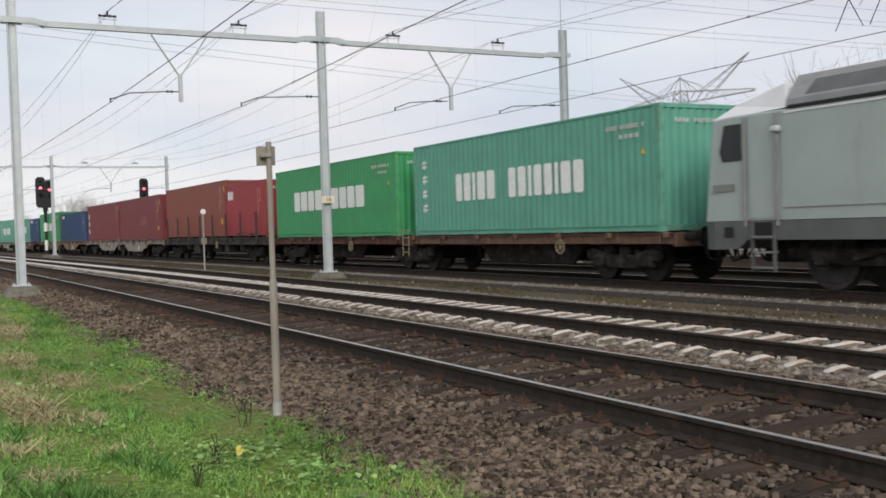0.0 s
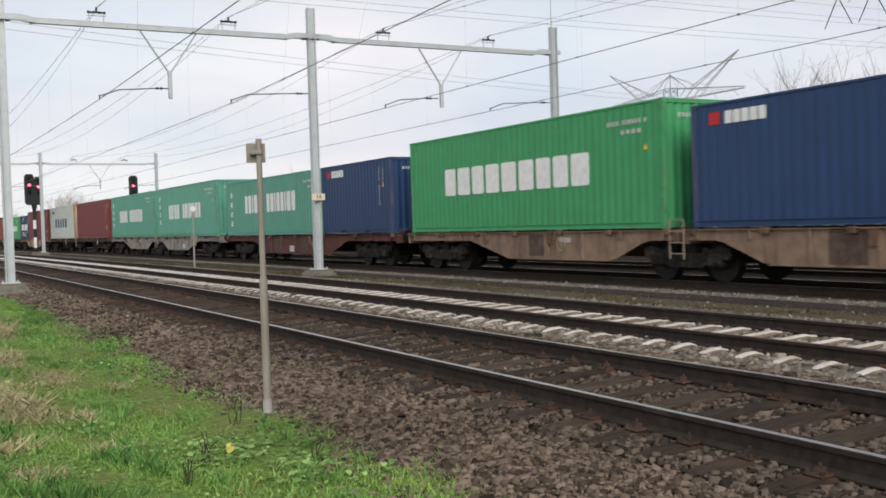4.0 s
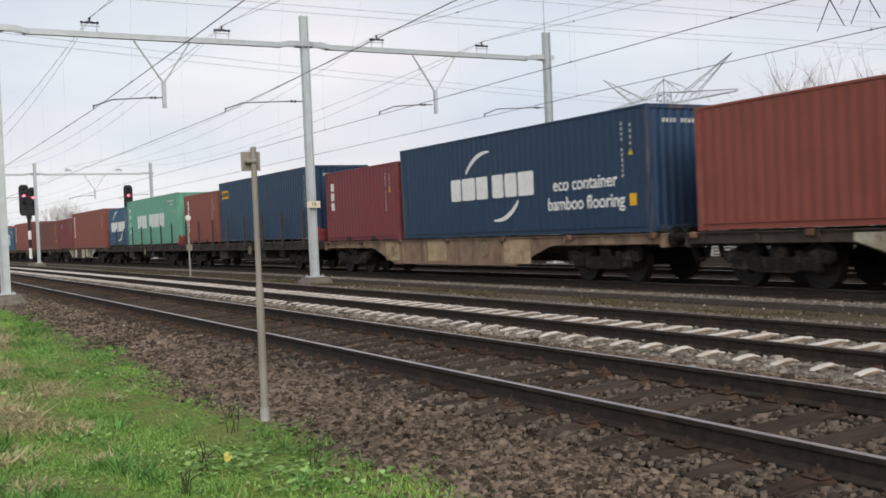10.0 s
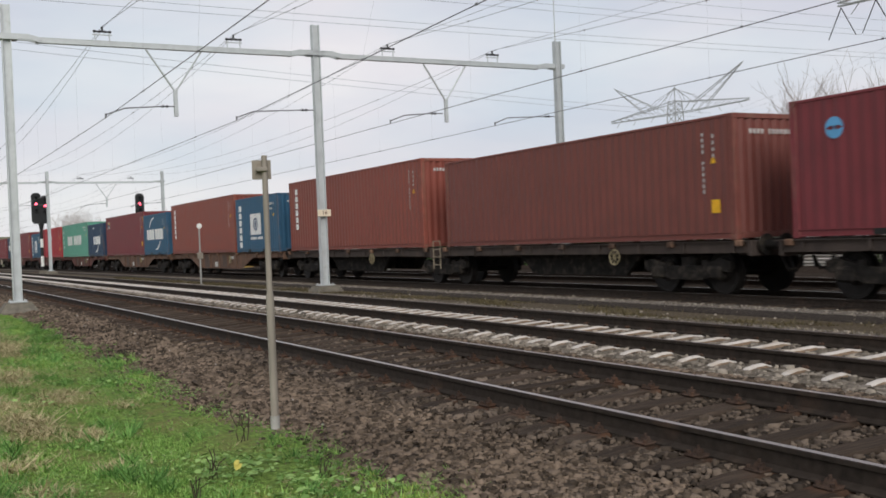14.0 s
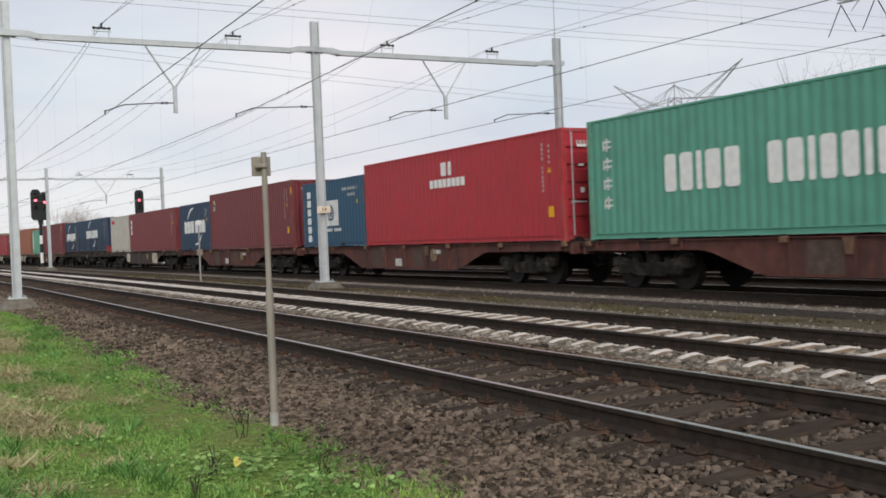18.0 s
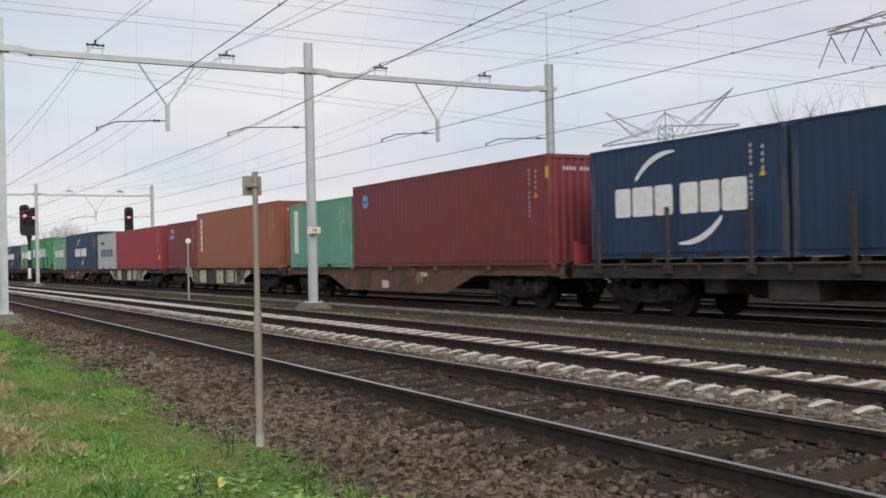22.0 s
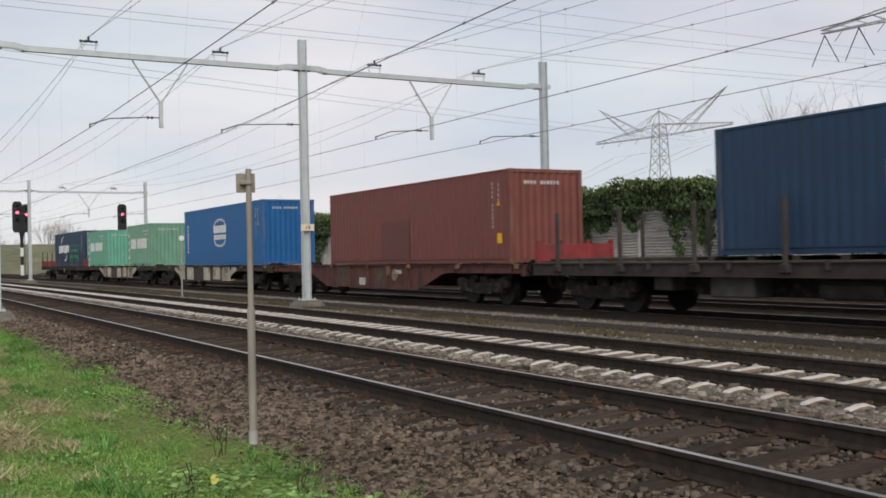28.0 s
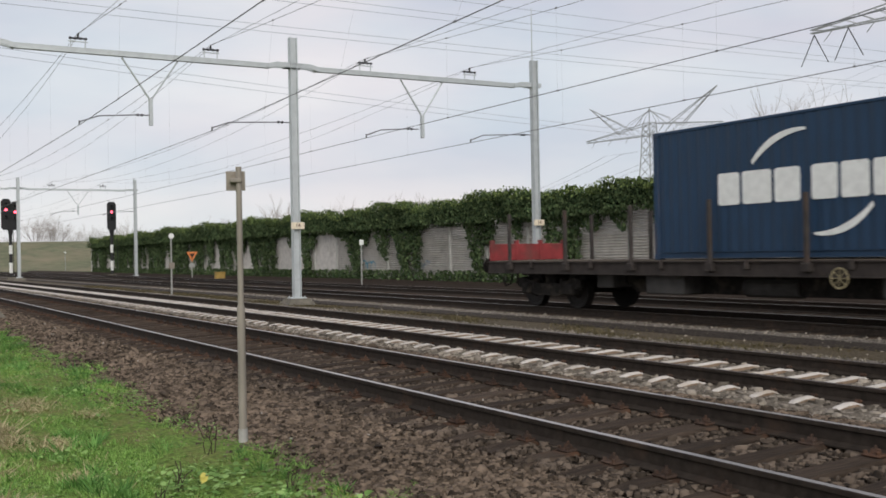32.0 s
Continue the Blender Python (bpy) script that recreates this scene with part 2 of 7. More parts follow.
M_UNDER = surface("running_gear", (0.016, 0.0145, 0.0135), 0.8, gloss=0.1, grain=6, vary=0.5, dirt=(0.065, 0.055, 0.044), dirt_scale=4.0, dirt_at=0.56)
M_WHEEL = surface("wheel_steel", (0.016, 0.014, 0.013), 0.6, metal=0.4, grain=6, vary=0.4)


def paint(name, colour, dirt=None, at=0.66, vary=0.10, rough=0.5):
    return surface(name, colour, rough, grain=1.6, vary=vary, dirt=dirt or tuple(c * 0.45 + 0.02 for c in colour),
                   dirt_at=at, dirt_scale=1.6, streak=3.0, bump=0.003, bump_scale=9, tint=0.06)


PAINT = {
    "china": paint("sea_green_paint", (0.108, 0.33, 0.245), (0.10, 0.20, 0.15)),
    "evergreen": paint("bright_green_paint", (0.052, 0.305, 0.118), (0.07, 0.13, 0.06)),
    "maroon": paint("maroon_paint", (0.175, 0.034, 0.041), (0.11, 0.035, 0.03)),
    "brown": paint("red_brown_paint", (0.225, 0.062, 0.045), (0.14, 0.045, 0.035)),
    "dull": paint("dull_brown_paint", (0.165, 0.052, 0.042), (0.11, 0.04, 0.033)),
    "orange": paint("orange_brown_paint", (0.285, 0.10, 0.058), (0.19, 0.075, 0.045)),
    "crimson": paint("crimson_paint", (0.285, 0.034, 0.044), (0.20, 0.03, 0.035)),
    "red": paint("red_paint", (0.40, 0.032, 0.042), (0.26, 0.03, 0.035)),
    "navy": paint("navy_paint", (0.016, 0.043, 0.090), (0.03, 0.045, 0.075)),
    "steel": paint("steel_blue_paint", (0.027, 0.092, 0.165), (0.045, 0.075, 0.10)),
    "royal": paint("royal_blue_paint", (0.020, 0.050, 0.130), (0.03, 0.05, 0.10)),
    "azure": paint("azure_paint", (0.016, 0.118, 0.315), (0.025, 0.10, 0.25)),
    "white": paint("off_white_paint", (0.50, 0.53, 0.49), (0.29, 0.17, 0.095), at=0.65, vary=0.05),
    "grey": paint("light_grey_paint", (0.42, 0.46, 0.46), (0.25, 0.22, 0.19), at=0.70),
    "cream": paint("cream_grey_paint", (0.45, 0.43, 0.38), (0.27, 0.24, 0.2), at=0.70),
    "jade": paint("jade_paint", (0.13, 0.345, 0.25), (0.12, 0.23, 0.16)),
    "sage": paint("sage_green_paint", (0.16, 0.33, 0.23), (0.20, 0.18, 0.11), at=0.60),
}
def worn(colour):
    """The same paint chipped to primer and rust, as on corner posts and castings."""
    base = PAINT[colour].node_tree.nodes["Color Ramp"].color_ramp.elements
    c = [(a + b) / 2 for a, b in zip(base[0].color[:3], base[1].color[:3])]
    return surface("worn_" + PAINT[colour].name, c, 0.6, grain=5, vary=0.2, dirt=tuple(0.35 * q + r for q, r in zip(c, (0.13, 0.085, 0.06))), dirt_at=0.53, dirt_scale=2.6, streak=4.0, bump=0.004, bump_scale=20, tint=0.06)


WORN = {k: worn(k) for k in PAINT}
M_RUSTWHITE = surface("rust_streaked_white", (0.50, 0.46, 0.38), 0.6, grain=4, vary=0.15, dirt=(0.33, 0.17, 0.07), dirt_at=0.47, dirt_scale=1.8, streak=5.0, bump=0.004, bump_scale=14)
WORN["white"] = surface("rusty_white_posts", (0.46, 0.40, 0.30), 0.6, grain=5, vary=0.2, dirt=(0.30, 0.14, 0.055), dirt_at=0.44, dirt_scale=2.6, streak=4.0)
M_REPAINT = surface("newer_brown_paint", (0.125, 0.042, 0.036), 0.5, grain=2, vary=0.1)
M_SMEAR = surface("red_smear", (0.24, 0.04, 0.04), 0.5, grain=3, vary=0.25, dirt=(0.175, 0.034, 0.041), dirt_scale=2.0, dirt_at=0.45)
M_WHITE = surface("white_lettering", (0.78, 0.79, 0.77), 0.6, grain=6, vary=0.08, dirt=(0.4, 0.42, 0.4), dirt_at=0.68, dirt_scale=5)
M_CODE = surface("worn_lettering", (0.50, 0.50, 0.48), 0.6, grain=14, vary=0.3)
M_INK = surface("blue_lettering", (0.055, 0.092, 0.165), 0.6, grain=6, vary=0.1)
M_YELLOW = surface("yellow_sticker", (0.75, 0.42, 0.02), 0.6, grain=6, vary=0.1)
M_GREENINK = surface("green_lettering", (0.05, 0.33, 0.16), 0.6, grain=6, vary=0.1)
M_BLACK = surface("black_paint", (0.015, 0.015, 0.015), 0.6, grain=6, vary=0.1)
M_WHITEPAINT = surface("white_paint", (0.75, 0.75, 0.72), 0.55, grain=6, vary=0.08, dirt=(0.5, 0.5, 0.46))

# ---- mesh helpers ----
class Shape:
    """A growing list of vertices and faces, with a material number for each face."""

    def __init__(self):
        self.v, self.f, self.m = [], [], []

    def add(self, verts, faces, mat=0):
        k = len(self.v)
        self.v += [tuple(p) for p in verts]
        self.f += [tuple(i + k for i in f) for f in faces]
        self.m += [mat] * len(faces)
        return self

    def box(self, x0, x1, y0, y1, z0, z1, mat=0, cut=0.0):
        """A box; cut: the width of its bevelled upright and lengthwise edges."""
        if cut:
            c = min(cut, (x1 - x0) / 3, (y1 - y0) / 3, (z1 - z0) / 3)
            ring = [(y0 + c, z0), (y1 - c, z0), (y1, z0 + c), (y1, z1 - c), (y1 - c, z1), (y0 + c, z1), (y0, z1 - c), (y0, z0 + c)]
            mid = [((y0 + y1) / 2 + (y - (y0 + y1) / 2) * (1 - 2 * c / (y1 - y0)), (z0 + z1) / 2 + (z - (z0 + z1) / 2) * (1 - 2 * c / (z1 - z0))) for y, z in ring]
            rings = [[(x0, *p) for p in mid], [(x0 + c, *p) for p in ring], [(x1 - c, *p) for p in ring], [(x1, *p) for p in mid]]
            return self.loft(rings, mat)
        v = [(x, y, z) for x in (x0, x1) for y in (y0, y1) for z in (z0, z1)]
        return self.add(v, [(0, 1, 3, 2), (4, 6, 7, 5), (0, 4, 5, 1), (2, 3, 7, 6), (0, 2, 6, 4), (1, 5, 7, 3)], mat)

    def loft(self, rings, mat=0, caps=True, closed=True):
        k, n = len(rings), len(rings[0])
        v = [p for r in rings for p in r]
        f = []
        for i in range(k - 1):
            for j in range(n if closed else n - 1):
                a, b = i * n + j, i * n + (j + 1) % n
                f.append((a, a + n, b + n, b))
        if caps:
            f += [tuple(range(n)), tuple(reversed(range((k - 1) * n, k * n)))]
        return self.add(v, f, mat)

    def prism(self, outline, axis, a, b, mat=0):
        """An outline of two coordinates swept along axis 'x', 'y' or 'z' from a to b."""
        put = {"x": lambda p, q: (q, p[0], p[1]), "y": lambda p, q: (p[0], q, p[1]), "z": lambda p, q: (p[0], p[1], q)}[axis]
        return self.loft([[put(p, a) for p in outline], [put(p, b) for p in outline]], mat)

    def tube(self, a, b, r, r2=None, sides=8, mat=0, caps=True):
        a, b = Vector(a), Vector(b)
        d = (b - a).normalized()
        u = d.orthogonal().normalized()
        w = d.cross(u)
        r2 = r if r2 is None else r2
        ring = lambda c, q: [c + (u * math.cos(t) + w * math.sin(t)) * q for t in (2 * math.pi * i / sides for i in range(sides))]
        return self.loft([ring(a, r), ring(b, r2)], mat, caps)

    def path(self, pts, r, sides=4, mat=0):
        """A bent tube through pts, in one piece."""
        pts = [Vector(p) for p in pts]
        rings = []
        for i, p in enumerate(pts):
            d = (pts[min(i + 1, len(pts) - 1)] - pts[max(i - 1, 0)]).normalized()
            u = d.cross(Vector((0, 0, 1)) if abs(d.z) < 0.9 else Vector((0, 1, 0))).normalized()
            w = d.cross(u)
            rings.append([p + (u * math.cos(t) + w * math.sin(t)) * r for t in (2 * math.pi * k / sides for k in range(sides))])
        return self.loft(rings, mat)

    def mesh(self, name, mats, smooth=False):
        me = bpy.data.meshes.new(name)
        me.from_pydata(self.v, [], self.f)
        for m in mats:
            me.materials.append(m)
        if len(mats) > 1:
            me.polygons.foreach_set("material_index", self.m)
        if smooth:
            me.polygons.foreach_set("use_smooth", [True] * len(self.f))
        bm = bmesh.new()
        bm.from_mesh(me)
        bmesh.ops.recalc_face_normals(bm, faces=bm.faces)
        bm.to_mesh(me)
        bm.free()
        me.update()
        return me


def part(name, shape, mats, parent=None, label="", at=None, smooth=False):
    """Links a shape (or a ready mesh) as one object, under its thing."""
    if isinstance(shape, Shape):
        shape = shape.mesh(name, mats if isinstance(mats, (list, tuple)) else [mats], smooth)
    ob = new(name, shape)
    if parent:
        ob.parent = parent
    if at is not None:
        ob.matrix_basis = at if isinstance(at, Matrix) else Matrix.Translation(at)
    if label:
        ob["label"] = label
    return ob


def thing(name, label, category, group="", kind="", at=None):
    ob = tagged(new(name), label, category, group, kind)
    ob.empty_display_size = 0.2
    if at is not None:
        ob.matrix_basis = at if isinstance(at, Matrix) else Matrix.Translation(at)
    return ob


def scatter(name, verts, faces, places, scales, turns, mats, tilt=None, squash=None):
    """Many small copies of one shape in one mesh."""
    verts, faces = np.array(verts, float), np.array(faces, int)
    n, k = len(places), len(verts)
    v = np.repeat(verts[None], n, 0)
    if squash is not None:
        v = v * np.array(squash)[:, None, :]
    if tilt is not None:
        c, s = np.cos(tilt)[:, None], np.sin(tilt)[:, None]
        y, z = v[..., 1] * c - v[..., 2] * s, v[..., 1] * s + v[..., 2] * c
        v = np.stack([v[..., 0], y, z], -1)
    c, s = np.cos(turns)[:, None], np.sin(turns)[:, None]
    v = np.stack([v[..., 0] * c - v[..., 1] * s, v[..., 0] * s + v[..., 1] * c, v[..., 2]], -1)
    v = v * np.array(scales)[:, None, None] + np.array(places)[:, None, :]
    f = faces[None] + (np.arange(n) * k)[:, None, None]
    me = bpy.data.meshes.new(name)
    me.vertices.add(n * k)
    me.vertices.foreach_set("co", v.reshape(-1))
    w = faces.shape[1]
    me.loops.add(n * len(faces) * w)
    me.loops.foreach_set("vertex_index", f.reshape(-1))
    me.polygons.add(n * len(faces))
    me.polygons.foreach_set("loop_start", np.arange(n * len(faces)) * w)
    for m in mats:
        me.materials.append(m)
    me.update(calc_edges=True)
    me.validate()
    return new(name, me)


# ---- the line: four parallel tracks on a wide curve ----
BEND, SLANT = 0.00014, 0.00315


def drift(x):
    """How far the curve carries a track sideways at x."""
    u = x + 20.0
    d = SLANT * u
    if u < 0:
        w = max(u, -200.0)
        d += -BEND * w * w - (2 * BEND * 200.0) * (-200.0 - u if u < -200 else 0)
    return d


def turn_at(x):
    return math.atan2(drift(x + 0.5) - drift(x - 0.5), 1.0)


LINE_X = np.arange(-760.0, 761.0, 1.0)
LINE_Y = np.array([drift(x) for x in LINE_X])
LINE_S = np.concatenate([[0.0], np.cumsum(np.hypot(np.diff(LINE_X), np.diff(LINE_Y)))])
LINE_S = LINE_S - np.interp(-20.0, LINE_X, LINE_S) - 20.0


def on_line(s, y0, z=0.0):
    """The pose on the track with middle y0, at the way s along it."""
    x = float(np.interp(s, LINE_S, LINE_X))
    return pose(x, y0 + drift(x), z, 0, 0, math.degrees(turn_at(x)))


def swept(outline, xs, y0, mat=0, shape=None):
    """An outline of (y, z) drawn along the curve."""
    shape = shape or Shape()
    rings = []
    for x in xs:
        d = drift(x)
        rings.append([(x, y0 + d + y, z) for y, z in outline])
    return shape.loft(rings, mat)


TRACK_A, TRACK_B, TRACK_C, TRACK_D = 5.695, 9.474, 16.23, 20.65
HALF_A, HALF_B, HALF_C, HALF_D = 0.746, 0.744, 0.753, 0.753
CANT_A, CANT_B = 0.065, 0.050  # the outer rail of the two near tracks lies higher


def loose_pieces(shape):
    """The separate pieces of a shape, each a shape of its own."""
    root = list(range(len(shape.v)))

    def find(i):
        while root[i] != i:
            root[i] = root[root[i]]
            i = root[i]
        return i
    for f in shape.f:
        for i in f[1:]:
            root[find(i)] = find(f[0])
    out = {}
    for f in shape.f:
        out.setdefault(find(f[0]), []).append(f)
    for faces in out.values():
        use = sorted({i for f in faces for i in f})
        at = {i: k for k, i in enumerate(use)}
        yield Shape().add([shape.v[i] for i in use], [tuple(at[i] for i in f) for f in faces])

# ---- ground and track beds ----
XS = [x for x in range(-760, -160, 40)] + [x for x in range(-160, 40, 4)] + [x for x in range(40, 761, 40)]

ground = Shape()
prof = [(-2500, -0.55), (-60, -0.5), (-6, -0.42), (1.5, -0.36), (2.8, -0.34), (3.6, -0.42), (12.5, -0.42), (24.0, -0.42), (27.0, -0.28), (60, -0.4), (2500, -0.6)]
gx = [-2500] + XS + [2500]
ground.loft([[(x, (y + drift(max(-760, min(760, x)))) if abs(y) < 100 else y, z) for y, z in prof] for x in gx], caps=False, closed=False)
ob = part("ground", ground, [M_GROUND])
tagged(ob, "flat winter field and verge beside the railway", "ground", kind="structure")

turf = Shape()
turf.loft([[(x, y + drift(x), z + 0.03 * noise.noise((x * 0.4, y * 0.9, 0))) for y, z in
            ((-30, -0.44), (-14, -0.40), (-8, -0.36), (-5, -0.33), (-3, -0.32), (-1.5, -0.31), (-0.5, -0.31), (0.5, -0.30), (1.2, -0.30), (1.9, -0.30), (2.5, -0.30), (2.95 + 0.18 * noise.noise((x * 0.5, 0, 3)), -0.31), (3.3 + 0.2 * noise.noise((x * 0.5, 0, 3)), -0.36))]
           for x in np.concatenate([np.arange(-160, -40, 4.0), np.arange(-40, 4.0, 0.5), np.arange(4, 60, 4.0)])], caps=False, closed=False)
ob = part("verge", turf, [M_GRASS_SOIL], smooth=True)
tagged(ob, "short green grass verge with straw-coloured patches", "grass", kind="structure")


def bed(name, outline, mat, label):
    s = swept(outline, XS, 0.0)
    tagged(part(name, s, [mat]), label, "ballast", kind="structure")


bed("ballast_bed_old", [(2.7, -0.42), (2.9, -0.345), (3.3, -0.31), (3.9, -0.26), (4.3, -0.25), (5.6, -0.215), (7.0, -0.155), (7.45, -0.155), (7.95, -0.215), (7.95, -0.42)], M_BALLAST, "brown stone ballast under a timber-sleepered track")
bed("ballast_bed_grey", [(7.954, -0.42), (7.954, -0.225), (8.2, -0.19), (8.5, -0.18), (9.47, -0.17), (10.4, -0.13), (10.7, -0.13), (11.3, -0.155), (11.9, -0.24), (12.3, -0.32), (12.5, -0.42)], M_BALLAST_B, "light grey stone ballast under a concrete-sleepered track")
bed("earth_strip", [(12.1, -0.42), (12.2, -0.29), (12.7, -0.26), (13.6, -0.28), (14.3, -0.27), (14.4, -0.42)], M_EARTH, "strip of earth and moss between the tracks")
bed("ballast_shoulder", [(14.2, -0.42), (14.25, -0.236), (14.6, -0.175), (15.05, -0.174), (15.05, -0.42)], M_SHOULDER, "grey stony shoulder of the freight track")
bed("ballast_toe", [(12.02, -0.42), (12.05, -0.262), (12.3, -0.268), (12.7, -0.255), (12.85, -0.262), (12.9, -0.42)], M_SHOULDER, "spilled grey stones at the foot of the ballast")
bed("ballast_bed_far", [(14.0, -0.42), (14.1, -0.24), (14.6, -0.18), (22.1, -0.18), (22.9, -0.30), (23.1, -0.42)], M_FARBED, "dark ballast under two freight tracks")

# ---- rails and sleepers ----
RAIL = [(-0.072, -0.172), (0.072, -0.172), (0.072, -0.16), (0.012, -0.135), (0.010, -0.045), (0.036, -0.034), (0.036, -0.006), (0.028, 0.0), (-0.028, 0.0), (-0.036, -0.006), (-0.036, -0.034), (-0.010, -0.045), (-0.012, -0.135), (-0.072, -0.16)]


def rail(track, y0, top, lift=0.0):
    s = swept([(y, z + lift) for y, z in RAIL], XS, y0)
    n = len(RAIL)
    for i in range(len(s.f)):
        if i < (len(XS) - 1) * n and i % n in (6, 7):
            s.m[i] = 1
    part("rail", s, [M_RAIL, top], track)


def track_line(name, label, y0, half, top, cant=0.0):
    t = thing(name, label, "railway track", kind="structure")
    rail(t, y0 - half, top)
    rail(t, y0 + half, top, cant)
    return t


track_a = track_line("track_near", "railway track on old timber sleepers with rusty fastenings", TRACK_A, HALF_A, M_RAILTOP, CANT_A)
track_b = track_line("track_second", "railway track on pale concrete sleepers", TRACK_B, HALF_B, M_RAILTOP_B, CANT_B)
track_c = track_line("track_third", "railway track that carries the freight train", TRACK_C, HALF_C, M_RAILTOP)
track_d = track_line("track_fourth", "railway track beside the ivy-covered wall", TRACK_D, HALF_D, M_RAILTOP)


def sleeper_mesh(kind, seed=0):
    """A hewn timber with a worn, uneven top, or a concrete sleeper with sunken rail seats."""
    s = Shape()
    if kind == "timber":
        ring = lambda y, w, z, t: [(-w, y, -0.33), (w, y, -0.33), (w, y, z - 0.025 + t), (w - 0.02, y, z + t), (0.02, y, z - 0.004), (-w + 0.022, y, z - t), (-w, y, z - 0.03 - t)]
        rows = []
        for k in range(13):
            y = -1.3 + 2.6 * k / 12
            j = noise.noise((y * 2.3, seed * 7.7, 0.3))
            rows.append(ring(y, 0.125 + 0.012 * noise.noise((y * 1.9, seed * 5.1, 4.0)), -0.168 + 0.010 * j - (0.02 if k in (0, 12) else 0.0), 0.008 * noise.noise((y, seed * 3.3, 9.0))))
        s.loft(rows)
    else:
        ring = lambda y, w, z: [(-w - 0.055, y, -0.33), (w + 0.055, y, -0.33), (w + 0.004, y, z - 0.022), (w - 0.02, y, z), (-w + 0.02, y, z), (-w - 0.004, y, z - 0.022)]
        s.loft([ring(y, w, z) for y, w, z in ((-1.24, 0.036, -0.185), (-1.2, 0.042, -0.15), (-1.05, 0.044, -0.128), (-0.93, 0.046, -0.128), (-0.84, 0.046, -0.16), (-0.62, 0.046, -0.16), (-0.5, 0.042, -0.135), (-0.25, 0.04, -0.14),
                                             (0.25, 0.04, -0.14), (0.5, 0.042, -0.135), (0.62, 0.046, -0.16), (0.84, 0.046, -0.16), (0.93, 0.046, -0.128), (1.05, 0.044, -0.128), (1.2, 0.042, -0.15), (1.24, 0.036, -0.185))])
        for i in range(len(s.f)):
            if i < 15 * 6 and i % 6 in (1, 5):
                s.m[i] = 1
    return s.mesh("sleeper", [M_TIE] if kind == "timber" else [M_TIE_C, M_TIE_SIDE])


def lay_sleepers(track, y0, kind, first, last, far, half, cant):
    lean = math.degrees(math.atan2(cant, 2 * half))
    forms = [sleeper_mesh(kind, k) for k in range(5 if kind == "timber" else 1)]
    me = forms[0]
    x = first
    step = 0.57 if kind == "timber" else 0.545
    count = 0
    while x > last:
        j = noise.noise((x * 3.1, y0, 0))
        part("sleeper", forms[count * 3 % len(forms)], None, track, at=pose(x, y0 + drift(x) + 0.04 * j, cant / 2 + 0.006 * j, lean, 0, math.degrees(turn_at(x)) + 1.2 * j))
        x -= step
        count += 1
    vs = np.array([tuple(v.co + Vector((0, 0, cant / 2 + v.co.y * cant / (2 * half)))) for v in me.vertices])
    xs = np.arange(x, far, -step)
    tri = []
    for p in me.polygons:
        q = list(p.vertices)
        tri += [(q[0], q[i], q[i + 1]) for i in range(1, len(q) - 1)]
    o = scatter("far_sleeper_row", vs, tri, np.array([(x, y0 + drift(x), 0) for x in xs]), np.ones(len(xs)), np.array([turn_at(x) for x in xs]), [M_TIE if kind == "timber" else M_TIE_C])
    o.parent = track
    o["kind"] = "stuff"


# ---- masts and portals ----
def mast(name, x, y, base, top, label, plate=None, rod=False):
    t = thing(name, label, "catenary mast", "catenary masts", at=pose(x, y, base, 0, 0, math.degrees(turn_at(x))))
    s = Shape()
    w, d, k = 0.118, 0.12, 0.012
    h = top - base
    s.prism([(-w, -d - k), (w, -d - k), (w, -d + k), (k, -d + k), (k, d - k), (w, d - k), (w, d + k), (-w, d + k), (-w, d - k), (-k, d - k), (-k, -d + k), (-w, -d + k)], "z", 0, h)
    part("column", s, [M_GALV], t)
    s = Shape().box(-0.26, 0.26, -0.26, 0.26, -0.01, 0.03, cut=0.008)
    part("base_plate", s, [M_GALV], t)
    for sx in (-1, 1):
        for sy in (-1, 1):
            part("bolt", Shape().tube((sx * 0.21, sy * 0.21, 0.03), (sx * 0.21, sy * 0.21, 0.09), 0.018, sides=6), [M_GALV], t)
    s = Shape()
    s.loft([[(a * q, b * q2, z) for a, b in ((-1, -1), (1, -1), (1, 1), (-1, 1))] for q, q2, z in ((0.62, 0.62, -0.6), (0.55, 0.55, -0.28), (0.38, 0.38, -0.05), (0.36, 0.36, -0.01))])
    part("foundation", s, [M_FOOT], t, "weathered concrete foundation block")
    if plate:
        s = Shape().box(-0.015, 0.015, -0.25, 0.25, -0.12, 0.12, cut=0.008)
        px = part("number_plate", s, [M_PLATE], t, "cream enamel plate with the black number", at=(0.19, 0.0, plate - base))
        cu = bpy.data.curves.new("number", "FONT")
        cu.body, cu.size, cu.align_x, cu.align_y, cu.extrude = "14", 0.19, "CENTER", "CENTER", 0.002
        o = new("number", cu)
        o.data.materials.append(M_PLATEINK)
        o.parent = px
        o.matrix_basis = Matrix.Translation((0.018, 0, 0)) @ pose(0, 0, 0, 90, 0, 90)
    if rod:
        part("lightning_rod", Shape().tube((0.05, -0.1, h - 0.3), (0.05, -0.1, h + 2.1), 0.026, 0.016, sides=6), [M_GALV], t)
    return t


M_PLATE = surface("cream_enamel", (0.70, 0.62, 0.48), 0.4, grain=5, vary=0.1, dirt=(0.4, 0.25, 0.15), dirt_scale=6)
M_PLATEINK = surface("rust_red_ink", (0.10, 0.03, 0.02), 0.5, grain=5, vary=0.1)


